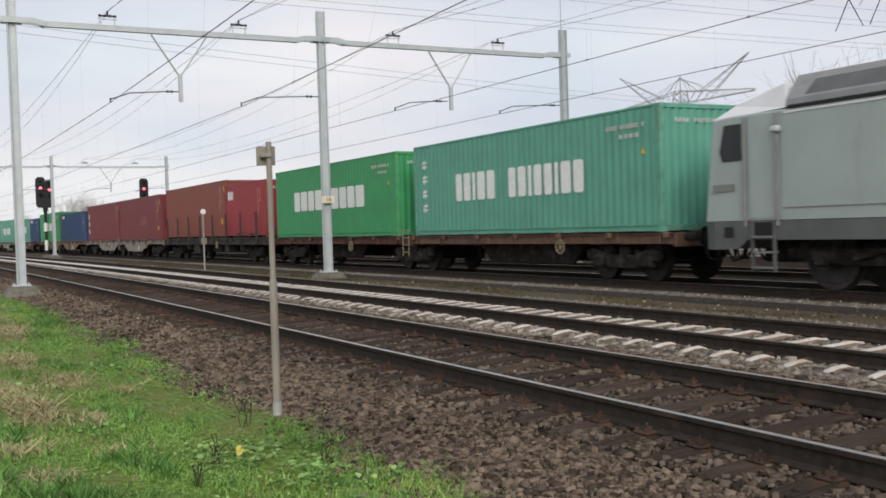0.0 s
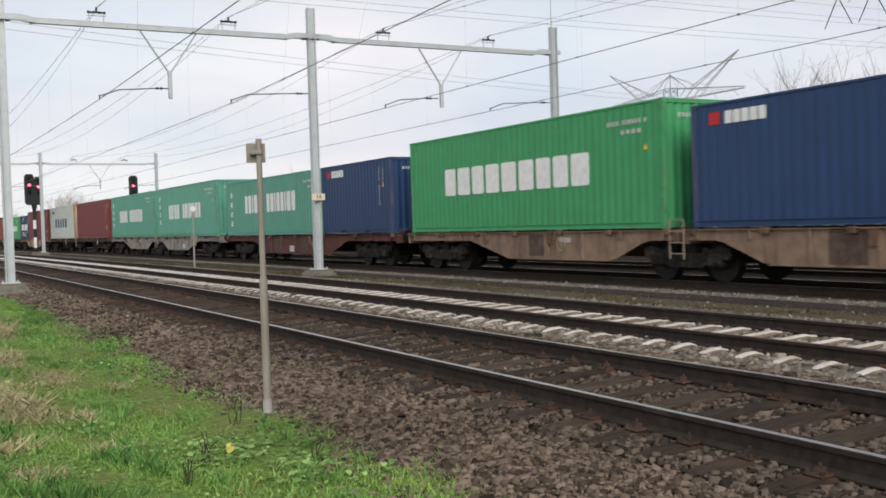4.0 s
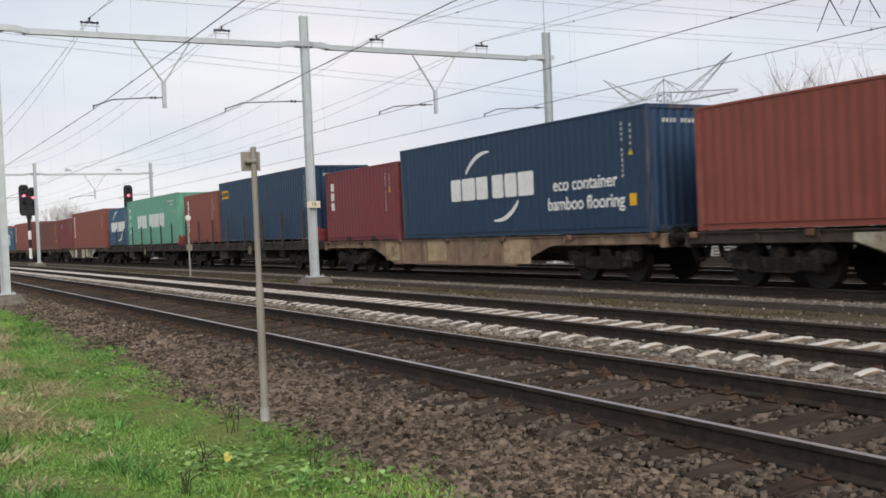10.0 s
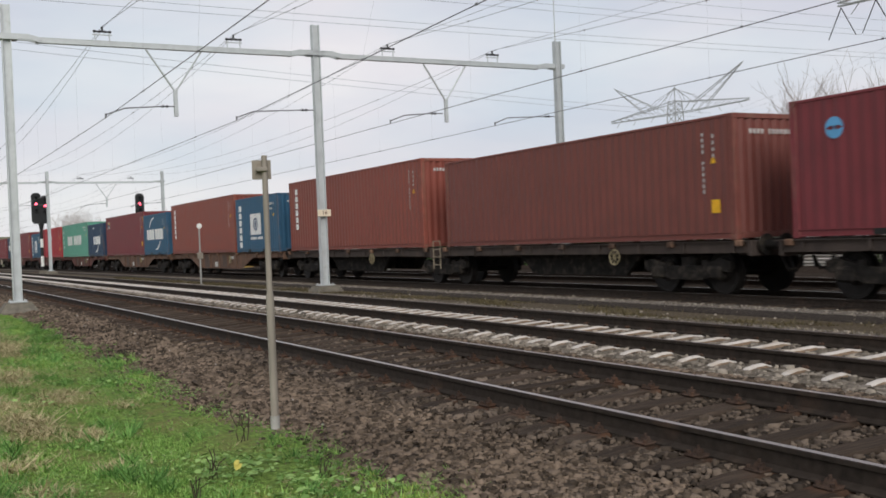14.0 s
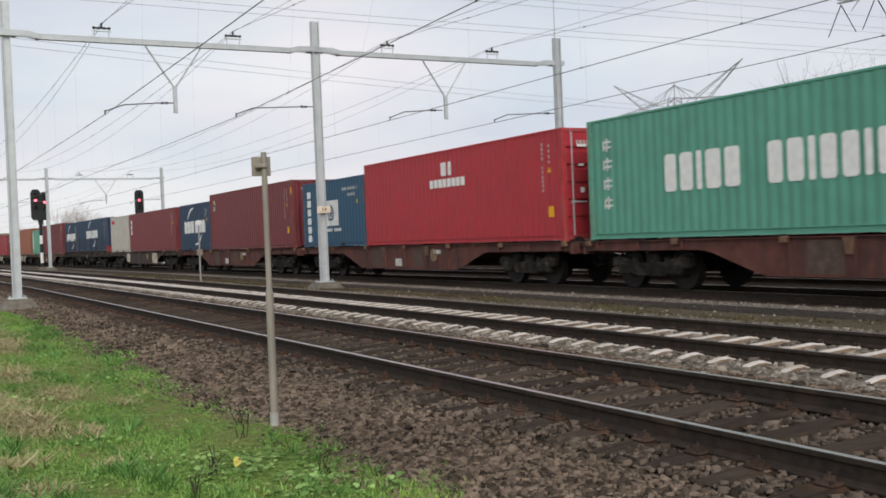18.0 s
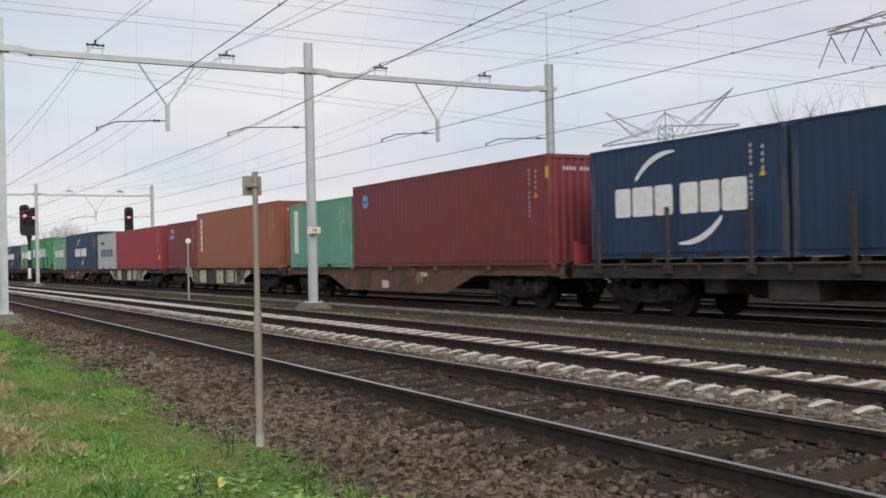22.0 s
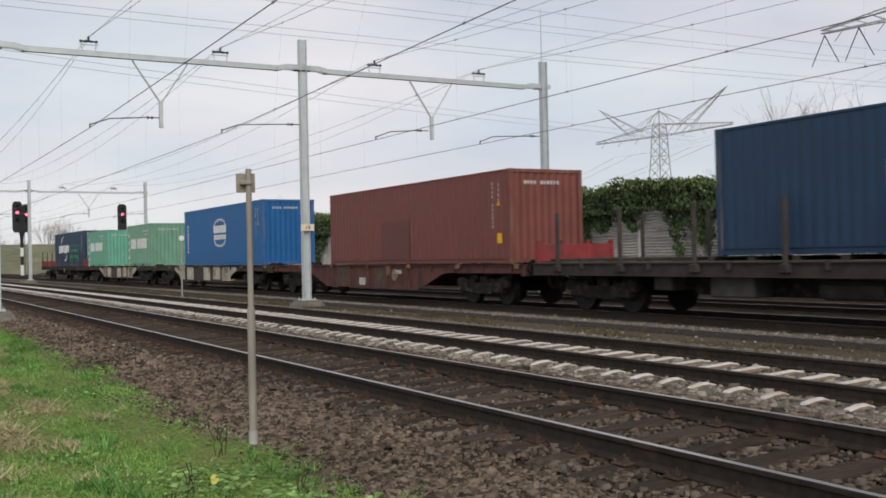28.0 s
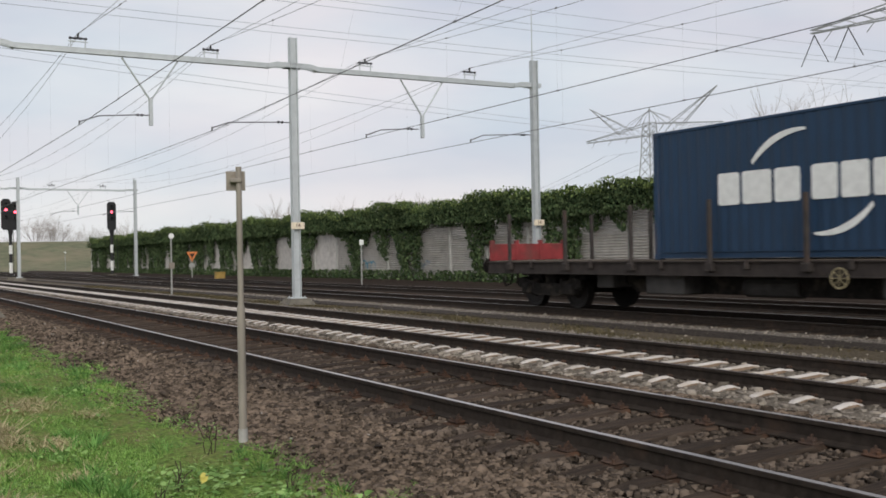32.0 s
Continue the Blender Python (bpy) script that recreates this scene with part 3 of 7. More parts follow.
def portal(x, ys, z_beam, base, top, plates):
    """Masts at ys joined by a lattice-free beam, with droppers, steady arms and insulators."""
    r = turn_at(x)
    for i, y in enumerate(ys):
        mast("catenary_mast", x, y, base[i], top, "galvanised steel catenary mast on a concrete foundation", plates[i], rod=(i == 2 and x > -50))
    beam = thing("portal_beam", "galvanised steel beam that spans the tracks between masts", "portal beam", "portal beams", at=pose(x, ys[0], z_beam, 0, 0, math.degrees(r)))
    for a, b in zip(ys, ys[1:]):
        o, n = a - ys[0], b - ys[0]
        s = Shape()
        s.box(-0.09, 0.09, o + 0.85, n - 0.85, -0.02, 0.0)
        s.box(-0.09, 0.09, o + 0.85, n - 0.85, -0.17, -0.15)
        for k in (-0.085, 0.075):
            s.box(k, k + 0.01, o + 0.85, n - 0.85, -0.15, -0.02)
        part("span", s, [M_GALV], beam)
        for c, q in ((o, 1), (n, -1)):
            s = Shape()
            for k in (-0.17, 0.15):
                s.prism([(c - q * 0.35, 0.06), (c + q * 0.62, 0.06), (c + q * 0.95, -0.02), (c + q * 0.95, -0.18), (c + q * 0.62, -0.1), (c - q * 0.35, -0.1)], "x", k, k + 0.02)
            s.box(-0.17, 0.17, c - 0.30, c + 0.30, -0.12, -0.10)
            part("bracket", s, [M_GALV], beam)
        mid = (o + n) / 2 + 0.06
        s = Shape()
        p0, p1, p2, p3 = (0, mid - 0.90, -0.2), (0, mid + 0.90, -0.2), (0, mid, -1.55), (0, mid, -2.35)
        s.tube(p0, p2, 0.035, sides=6).tube(p1, p2, 0.03, sides=6)
        s.box(-0.06, 0.06, mid - 0.06, mid + 0.06, -2.35, -1.5)
        part("dropper_frame", s, [M_GALV], beam)
    for y in [w for w, _, _ in WIRES]:
        o = y - 5.85 + (5.85 - ys[0]) + drift(x)
        s = Shape()
        for k in (-0.22, 0.22):
            s.tube((0, o + k, 0.0), (0, o + k, 0.30), 0.018, sides=5)
        s.tube((0, o - 0.30, 0.20), (0, o + 0.30, 0.20), 0.02, sides=5)
        part("support_bracket", s, [M_GALV], beam)
        s = Shape()
        for k in range(4):
            s.tube((0, o - 0.24 + 0.16 * k - 0.03, 0.30), (0, o - 0.24 + 0.16 * k + 0.03, 0.30), 0.045, sides=8)
        s.tube((0, o - 0.28, 0.30), (0, o + 0.28, 0.30), 0.03, sides=6)
        s.tube((0, o, 0.30), (0, o, 0.46), 0.035, sides=6)
        part("insulator", s, [M_DARK], beam)
    for y, root, zz in WIRES:
        o, q = y - ys[0] + drift(x), root - ys[0] + drift(x)
        s = Shape()
        pts = [(0, q, -2.02), (0, q - 0.5, -2.03), (0, o + 0.6, -2.12), (0, o, -2.34)]
        s.path(pts, 0.022, sides=5)
        s.tube((0, o, -2.44), (0, o, -2.30), 0.03, sides=5)
        part("steady_arm", s, [M_WIRE], beam)
        s = Shape()
        for k in range(2):
            s.tube((0, q - 0.30 - 0.13 * k, -2.03), (0, q - 0.36 - 0.13 * k, -2.03), 0.045, sides=8)
        part("arm_insulator", s, [M_DARK], beam)


# contact wires: y over each track at the portal, the foot of the steady arm, height
WIRES = [(6.17, 8.45, 5.75), (10.46, 13.3, 5.75), (16.24, 18.45, 5.75), (20.74, 23.6, 5.75)]
portal(-33.6, [3.26, 13.32, 23.62], 8.16, [0.02, -0.04, -0.1], 9.12, [None, 2.5, 2.6])
portal(-97.0, [2.15, 12.27, 22.47], 7.98, [0.02, 0.0, -0.1], 8.9, [None, None, None])

# ---- overhead wires ----
SUPPORTS = [-300.0, -230.0, -163.0, -97.0, -33.6, 36.0, 106.0]


def overhead(y0, label, pull=0.0):
    t = thing("overhead_line", label, "overhead line", "overhead lines")
    ties, every, hung, feed = Shape(), [], [], []
    for a, b in zip(SUPPORTS, SUPPORTS[1:]):
        pts, top, second = [], [], []
        for k in range(13):
            u = k / 12
            x = a + (b - a) * u
            z = 8.62 - 4 * (1.25 if a == -33.6 else 0.80) * u * (1 - u)
            z2 = 8.62 - 4 * (0.55 if a == -33.6 else 1.45) * u * (1 - u)
            y = y0 + drift(x)
            side = pull * max(0.0, min(27.0, x + 33.6))
            pts.append((x, y + side, 5.72))
            top.append((x, y, z))
            second.append((x, y + 0.05, z2))
            if 0 < k < 12:
                ties.tube((x, y + side, 5.72), (x, y, z), 0.0016, sides=3)
                for zz, yy in ((5.72, y + side), (z, y)):
                    ties.box(x - 0.025, x + 0.025, yy - 0.012, yy + 0.012, zz - 0.02, zz + 0.03)
        every += pts[bool(every):]
        hung += top[bool(hung):]
        feed += second[bool(feed):]
    part("contact_wire", Shape().path(every, 0.0115, sides=5), [M_WIRE], t)
    part("carrier_wire", Shape().path(hung, 0.0075, sides=5), [M_WIRE], t)
    part("feeder_wire", Shape().path(feed, 0.0065, sides=5), [M_WIRE], t)
    o = part("dropper_wire", ties, [M_WIRE], t)
    o["kind"] = "stuff"


for (y, _, _), pull in zip(WIRES, (-0.015, -0.048, 0.0, 0.0)):
    overhead(y, "grooved contact wire hung by droppers from its carrier cable", pull)

# ---- containers ----
def corrugated(along, a, b, face, z0, z1, depth, pitch=0.278, sign=-1, shape=None):
    """A trapezoid-folded steel wall from a to b, along 'x' or 'y'; face: its outermost plane."""
    s = shape or Shape()
    n = max(2, round((b - a) / pitch))
    p = (b - a) / n
    pts = []
    for i in range(n):
        q = a + i * p
        pts += [(q, 1), (q + 0.25 * p, 1), (q + 0.5 * p, 0), (q + 0.75 * p, 0)]
    pts.append((b, 1))
    row = lambda z: [((q, face - sign * depth * k, z) if along == "x" else (face - sign * depth * k, q, z)) for q, k in pts]
    return s.loft([row(z0), row(z1)], caps=False, closed=False)


BOX_CACHE = {}


def box_parts(L, H):
    """Shapes of a steel container's parts, its base centre at the origin."""
    key = (L, H)
    if key in BOX_CACHE:
        return BOX_CACHE[key]
    W, h = 1.219, L / 2
    out = {}
    out["side_wall"] = corrugated("x", -h + 0.16, h - 0.16, -W + 0.008, 0.15, H - 0.055, 0.019)
    out["far_wall"] = corrugated("x", -h + 0.16, h - 0.16, W - 0.008, 0.15, H - 0.055, 0.019, sign=1)
    out["front_wall"] = corrugated("y", -W + 0.14, W - 0.14, h - 0.012, 0.15, H - 0.1, 0.045, pitch=0.25, sign=1)
    out["rear_wall"] = corrugated("y", -W + 0.14, W - 0.14, -h + 0.012, 0.15, H - 0.1, 0.045, pitch=0.25)
    s = Shape()
    for k in range(int(L / 0.3)):
        x = -h + 0.15 + k * 0.3
        s.box(x, x + 0.2, -W + 0.09, W - 0.09, H - 0.03, H - 0.012)
    s.box(-h + 0.1, h - 0.1, -W + 0.07, W - 0.07, H - 0.045, H - 0.028)
    out["roof"] = s
    out["corner_post"] = Shape().box(-0.078, 0.078, -0.071, 0.071, 0.11, H - 0.11, cut=0.012)
    rail_c = lambda sy: Shape().prism([(-0.03 * sy, 0.03), (0.025 * sy, 0.03), (0.025 * sy, 0.05), (0.003 * sy, 0.055), (0.003 * sy, 0.145), (0.029 * sy, 0.15), (0.029 * sy, 0.172), (-0.03 * sy, 0.172)], "x", -h + 0.17, h - 0.17)
    out["bottom_rail"], out["bottom_rail_near"] = rail_c(1), rail_c(-1)
    out["top_rail"] = Shape().box(-h + 0.17, h - 0.17, -0.03, 0.03, H - 0.065, H - 0.004, cut=0.01)
    s = Shape().box(-0.034, 0.034, -1.219 + 0.17, 1.219 - 0.17, 0.03, 0.16, cut=0.01)
    out["end_sill"] = s
    s = Shape().box(-0.034, 0.034, -1.219 + 0.17, 1.219 - 0.17, H - 0.11, H - 0.004, cut=0.01)
    out["end_header"] = s
    s = Shape()
    s.box(-0.089, 0.089, -0.081, 0.081, -0.059, 0.059, cut=0.012)
    out["corner_casting"] = s
    for sy in (-1, 1):
        s = Shape()
        c = sy * 0.58
        zs = [0.17]
        for k in range(5):
            z = 0.50 + k * (H - 0.85) / 4.6
            zs += [z, z + 0.03, z + 0.11, z + 0.14]
        zs.append(H - 0.12)
        deep = [0 if k == 0 or k % 4 in (0, 1) else 1 for k in range(len(zs))]
        s.loft([[(h - 0.012 - 0.05 * q, c - 0.56, z), (h - 0.012 - 0.05 * q, c + 0.56, z), (h - 0.10, c + 0.56, z), (h - 0.10, c - 0.56, z)] for z, q in zip(zs, deep)])
        out["door", sy] = s
    s = Shape().tube((h + 0.018, 0, 0.14), (h + 0.018, 0, H - 0.1), 0.018, sides=6)
    s.box(h + 0.005, h + 0.035, -0.05, 0.05, 0.95, 1.05)
    out["lock_rod"] = s
    BOX_CACHE[key] = out
    return out


PART_MESH = {}


def shared(key, shape, mats):
    if key not in PART_MESH:
        PART_MESH[key] = shape.mesh(key[0], mats)
    return PART_MESH[key]


def blocks(s, x0, x1, z, size, weights, gap=0.16, y=-1.2165):
    """Plain rounded blocks between x0 and x1 in place of a painted name; a negative weight is a space."""
    unit = (x1 - x0) / (sum(abs(w) for w in weights) + gap * (len(weights) - 1))
    x = x0
    for w in weights:
        k = abs(w) * unit
        if w > 0:
            c = min(0.07 * size, k * 0.18)
            s.prism([(x + c, z), (x + k - c, z), (x + k, z + c), (x + k, z + size - c), (x + k - c, z + size), (x + c, z + size), (x, z + size - c), (x, z + c)], "y", y - 0.003, y + 0.003)
        x += k + gap * unit


def swoosh(s, ax, az, bx, bz, bow, thick, y=-1.2165):
    """A tapering arc from a to b, bowed to its left."""
    n = 10
    dx, dz = bx - ax, bz - az
    d = math.hypot(dx, dz)
    nx, nz = -dz / d, dx / d
    up, lo = [], []
    for i in range(n + 1):
        u = i / n
        k = 4 * bow * u * (1 - u)
        t = thick * (0.25 + 0.75 * math.sin(math.pi * min(1, u * 0.75 + 0.18))) / 2
        px, pz = ax + dx * u + nx * k, az + dz * u + nz * k
        up.append((px + nx * t, pz + nz * t))
        lo.append((px - nx * t, pz - nz * t))
    s.loft([[(a[0], y - 0.003, a[1]), (b[0], y - 0.003, b[1]), (b[0], y + 0.003, b[1]), (a[0], y + 0.003, a[1])] for a, b in zip(up, lo)])


def crescent(s, cx, cz, r, a0, a1, thick, y=-1.2165, squash=1.0):
    n = 10
    out, inn = [], []
    for i in range(n + 1):
        t = radians(a0 + (a1 - a0) * i / n)
        k = math.sin(math.pi * i / n) * thick + 0.02
        out.append((cx + r * math.cos(t), cz + squash * r * math.sin(t)))
        inn.append((cx + (r - k) * math.cos(t), cz + squash * (r - k) * math.sin(t)))
    s.loft([[(a[0], y - 0.003, a[1]), (b[0], y - 0.003, b[1]), (b[0], y + 0.003, b[1]), (a[0], y + 0.003, a[1])] for a, b in zip(out, inn)])


def words(box, lines, x, z, size, mat):
    """Painted words on the near side, one part a line."""
    for k, line in enumerate(lines):
        cu = bpy.data.curves.new("lettering", "FONT")
        cu.body, cu.size, cu.align_x, cu.extrude, cu.offset = line, size, "CENTER", 0.003, 0.012 * size
        o = new("lettering", cu)
        o.data.materials.append(mat)
        o.parent = box
        o.matrix_basis = pose(x, -1.2165, z - 1.05 * size * k, 90, 0, 0)


CMA_W = [0.62, 0.8, 0.66, -0.12, 0.62, 0.64, 0.8]


def livery(box, kind, L, H):
    """Painted marks on the near side: plain blocks and shapes in their colours."""
    s, h = Shape(), L / 2
    mat, name = M_WHITE, "painted_mark"
    big = L > 8
    mid = H * 0.5
    if kind == "china":
        if big:
            blocks(s, -h + 2.8, -h + 5.05, 1.03, 0.82, [0.42, 0.45, 0.18, 0.5, 0.48], 0.14)
            blocks(s, -h + 5.8, -h + 9.3, 1.03, 0.82, [0.42, 0.45, 0.18, 0.42, 0.42, 0.18, 0.5, 0.48], 0.14)
        else:
            blocks(s, -h + 1.0, -h + 2.35, 1.1, 0.62, [0.4, 0.45, 0.18, 0.5, 0.48], 0.12)
            blocks(s, -h + 2.7, -h + 5.0, 1.1, 0.62, [0.42, 0.45, 0.18, 0.42, 0.42, 0.18, 0.5, 0.48], 0.12)
        for k in range(4 if big else 5):
            z, q = H - 0.72 - k * 0.46, -h + 0.62 if big else -h + 0.42
            for a, b, c, d in ((0, 0.3, 0, 0.05), (0, 0.3, 0.13, 0.18), (0.13, 0.18, -0.07, 0.24), (0, 0.05, -0.05, 0.18)):
                s.box(q + a, q + b, -1.2195, -1.2135, z + c, z + d)
    elif kind == "evergreen":
        if big:
            blocks(s, -h + 2.3, -h + 9.5, 1.1, 0.8, [0.5, 0.55, 0.5, 0.55, 0.58, 0.55, 0.5, 0.5, 0.58], 0.1)
        else:
            blocks(s, -h + 0.7, -h + 5.0, 0.95, 0.6, [0.5, 0.55, 0.5, 0.55, 0.58, 0.55, -0.3, 0.4, 0.58], 0.1)
    elif kind in ("cma", "cma_eco"):
        if big:
            blocks(s, -h + 4.03, -h + 8.63, 1.06, 0.63, CMA_W, 0.08)
            swoosh(s, -h + 4.98, 1.88, -h + 6.2, 2.4, 0.16, 0.13)
            swoosh(s, -h + 7.7, 0.92, -h + 6.5, 0.42, 0.16, 0.13)
        else:
            blocks(s, -h + 0.95, -h + 5.05, 0.97, 0.66, CMA_W, 0.08)
            swoosh(s, -h + 1.68, 1.8, -h + 2.98, 2.34, 0.16, 0.13)
            swoosh(s, -h + 4.35, 0.86, -h + 3.05, 0.34, 0.16, 0.13)
            if kind == "cma_eco":
                words(box, ("eco container", "bamboo flooring"), -h + 2.2, 0.68, 0.24, M_WHITE)
    elif kind == "cma_part":
        blocks(s, -h + 2.35, -h + 5.0, 0.95, 0.64, [0.5, -0.1, 0.62, 0.64, 0.8], 0.08)
        swoosh(s, -h + 2.2, 2.2, -h + 2.75, 2.3, 0.03, 0.12)
        swoosh(s, -h + 4.3, 0.9, -h + 3.0, 0.34, 0.16, 0.13)
    elif kind in ("eco", "lastcma"):
        q = 3.3 if kind == "eco" else 1.92
        blocks(s, -h + q, -h + q + 4.35, 1.08, 0.64, CMA_W, 0.08)
        swoosh(s, -h + q + 0.9, 1.87, -h + q + 2.2, 2.4, 0.16, 0.13)
        swoosh(s, -h + q + 3.6, 0.95, -h + q + 2.35, 0.46, 0.16, 0.13)
        words(box, ("eco container", "bamboo flooring"), -h + q + 6.5, 1.12, 0.46, M_WHITE if kind == "eco" else M_GREENINK)
        if kind == "lastcma":
            g = Shape()
            for a, b, c, d in ((4.7, 8.4, 0.42, 0.45), (4.7, 8.4, 1.62, 1.65), (4.7, 4.73, 0.45, 1.62), (8.37, 8.4, 0.45, 1.62)):
                g.box(-h + q + a, -h + q + b, -1.2195, -1.2135, c, d)
            part("slogan_frame", g, [M_GREENINK], box, "thin green frame round green words")
    elif kind == "cosco":
        mat = M_INK
        if big:
            blocks(s, -h + 2.95, -h + 8.7, 1.02, 0.78, [0.7, 0.7, 0.6, 0.7, 0.7], 0.45)
            blocks(s, -h + 1.35, -h + 2.6, 2.3, 0.24, [0.9] * 4, 0.1)
            s.prism([(-h + 0.5, 2.05), (-h + 1.1, 2.05), (-h + 1.05, 2.16), (-h + 0.62, 2.16), (-h + 0.78, 2.7)], "y", -1.2195, -1.2135)
        else:
            blocks(s, -h + 1.2, -h + 5.0, 0.9, 0.55, [0.7, 0.7, 0.6, 0.7, 0.7], 0.35)
            blocks(s, -h + 1.2, -h + 2.4, 1.8, 0.2, [0.9] * 4, 0.1)
    elif kind == "globe":
        cx, cz = -h + 6.1, 1.6
        for a in list(range(52, 128, 19)) + list(range(232, 308, 19)):
            crescent(s, cx, cz, 0.92, a, a + 18.5, 0.045, squash=0.74)
            for q in (-0.42, 0.42):
                crescent(s, cx + q * (0.55 if q < 0 else 0.55), cz, 0.92, a, a + 18.5, 0.02, squash=0.74)
        for sx in (-1, 1):
            for sz in (-1, 1):
                swoosh(s, cx + sx * 0.95, cz + sz * 0.35, cx + sx * 0.6, cz + sz * 0.6, 0.03 * sx * sz, 0.06)
        blocks(s, cx - 0.98, cx + 0.98, 1.6, 0.36, [0.7, 0.75, 0.65, 0.7, 0.75], 0.1)
        blocks(s, cx - 0.92, cx + 0.92, 1.27, 0.24, [0.5, 0.5, 0.2, 0.5, 0.5, 0.2, 0.55, 0.55], 0.14)
        for k in range(8):
            s.box(-h + 0.55, -h + 0.70, -1.2195, -1.2135, H - 0.9 - k * 0.19, H - 0.77 - k * 0.19)
    elif kind == "wheel":
        s.box(-h + 2.2, -h + 3.7, -1.2185, -1.2145, 0.82, 1.80)
        blocks(s, -h + 2.2, -h + 3.9, 0.6, 0.12, [0.5] * 5 + [-0.3] + [0.5] * 4, 0.2)
        for k in range(6):
            z = H - 0.62 - k * 0.35
            s.prism([(-h + 0.52, z), (-h + 0.86, z), (-h + 0.9, z + 0.06), (-h + 0.9, z + 0.2), (-h + 0.86, z + 0.27), (-h + 0.52, z + 0.27)], "y", -1.2195, -1.2135)
        w = Shape()
        cx, cz = -h + 2.95, 1.31
        for a in range(0, 360, 45):
            crescent(w, cx, cz, 0.3, a, a + 44, 0.07, y=-1.2225)
            ca, sa = math.cos(radians(a)), math.sin(radians(a))
            w.prism([(cx + 0.03 * sa, cz - 0.03 * ca), (cx + 0.44 * ca, cz + 0.44 * sa), (cx - 0.03 * sa, cz + 0.03 * ca)], "y", -1.2255, -1.2195)
        part("wheel_emblem", w, [M_INK], box, "dark blue ship's-wheel emblem on a white field")
    elif kind in ("tri", "tex", "ues", "strip"):
        n = {"tri": 6, "tex": 3, "ues": 3, "strip": 6}[kind]
        step = {"ues": 0.62, "tex": 0.36}.get(kind, 0.29)
        hh = {"ues": 0.36, "tex": 0.28}.get(kind, 0.23)
        if kind == "strip":
            s.box(-h + 0.48, -h + 0.92, -1.2175, -1.2145, H - 2.0, H - 0.28)
        for k in range(n if kind != "strip" else 0):
            z = H - (0.9 if kind == "ues" else 0.6) - k * step
            if kind == "tex" and big:
                s.box(h - 0.012, h - 0.007, -0.72 + 0.3 * k, -0.50 + 0.3 * k, H - 0.66, H - 0.42)
            wide = {"tri": 0.27, "tex": 0.34, "ues": 0.30}[kind] * (1.0 if big else 0.85)
            at, up = (0.72, 0.14) if kind == "tri" else (0.5, 0.0)
            s.box(-h + at, -h + at + wide, -1.2195, -1.2135, z + up - hh * 0.4, z + up + hh * 0.6)
    elif kind == "cai":
        blocks(s, -h + 0.5, -h + 1.35, H * 0.70, 0.42, [0.4, 0.4, 0.15], 0.12)
    elif kind == "seaco":
        blocks(s, -h + 1.0, -h + 2.1, H * 0.82, 0.26, [0.55] * 5, 0.1)
        part("dot_mark", Shape().box(-h + 0.55, -h + 0.85, -1.2195, -1.2135, H * 0.82, H * 0.82 + 0.26), [M_REDINK], box, "small red square")
    elif kind == "plate":
        w = 0.78 if "broad" in box["label"] else 0.36
        a, b = -h + 0.6, -h + 0.6 + w
        s.box(a, b, -1.2185, -1.2145, H - 0.85, H - 0.36)
        part("plate_field", Shape().box(a + 0.03, b - 0.03, -1.2215, -1.2185, H - 0.72, H - 0.39), [M_INK], box, "dark field on a pale plate")
        part("plate_emblem", Shape().prism([(a + 0.3 * w, H - 0.48), (b - 0.04, H - 0.56), (b - 0.04, H - 0.42), (a + 0.3 * w, H - 0.42)], "y", -1.2245, -1.2215), [M_YELLOW], box, "yellow flash on a dark plate")
        e = Shape()
        blocks(e, a + 0.05, b - 0.05, H - 0.81, 0.07, [0.5] * 6, 0.3, y=-1.2205)
        part("plate_lettering", e, [M_BLACK], box)["kind"] = "stuff"
    elif kind == "tag":
        mat = M_YELLOW
        s.box(-h + 0.45, -h + 1.45, -1.2185, -1.2145, H - 0.80, H - 0.42)
        e = Shape()
        blocks(e, -h + 0.52, -h + 1.38, H - 0.72, 0.22, [0.5] * 5, 0.2, y=-1.2205)
        part("plate_lettering", e, [M_BLACK], box)["kind"] = "stuff"
    elif kind == "blot":
        mat = M_SKY
        q = 0.2 if L < 8 else 0.24
        crescent(s, -h + 1.05, H - 0.6, q, 0, 179, q)
        crescent(s, -h + 1.05, H - 0.6, q, 180, 359, q)
    elif kind == "magellan":
        blocks(s, -h + 5.0, -h + 7.2, 1.75, 0.26, [0.5] * 8, 0.12)
        blocks(s, -h + 5.75, -h + 6.4, 2.1, 0.42, [0.5, 0.3], 0.2)
    elif kind == "oocl":
        blocks(s, -h + 0.4, -h + 1.35, H - 0.5, 0.22, [0.8] * 4, 0.12)
        mat = M_REDINK
    if s.v:
        for piece in loose_pieces(s):
            part(name, piece, [mat], box)
    # owner code and check digits, high on the leading end of the side
    s = Shape()
    if kind in ("china", "evergreen", "wheel"):
        blocks(s, h - 1.95, h - 0.55, H - 0.48, 0.11, [0.5] * 4 + [-0.3] + [0.5] * 6 + [-0.3, 0.5], 0.3)
        blocks(s, h - 1.45, h - 0.75, H - 0.70, 0.10, [0.5] * 4, 0.3)
    else:
        for k in range(11):
            if k != 4:
                s.box(h - 0.92, h - 0.875, -1.2195, -1.2135, H - 0.40 - 0.12 * k, H - 0.325 - 0.12 * k)
        for k in range(4):
            s.box(h - 0.61, h - 0.565, -1.2195, -1.2135, H - 0.45 - 0.14 * k, H - 0.375 - 0.14 * k)
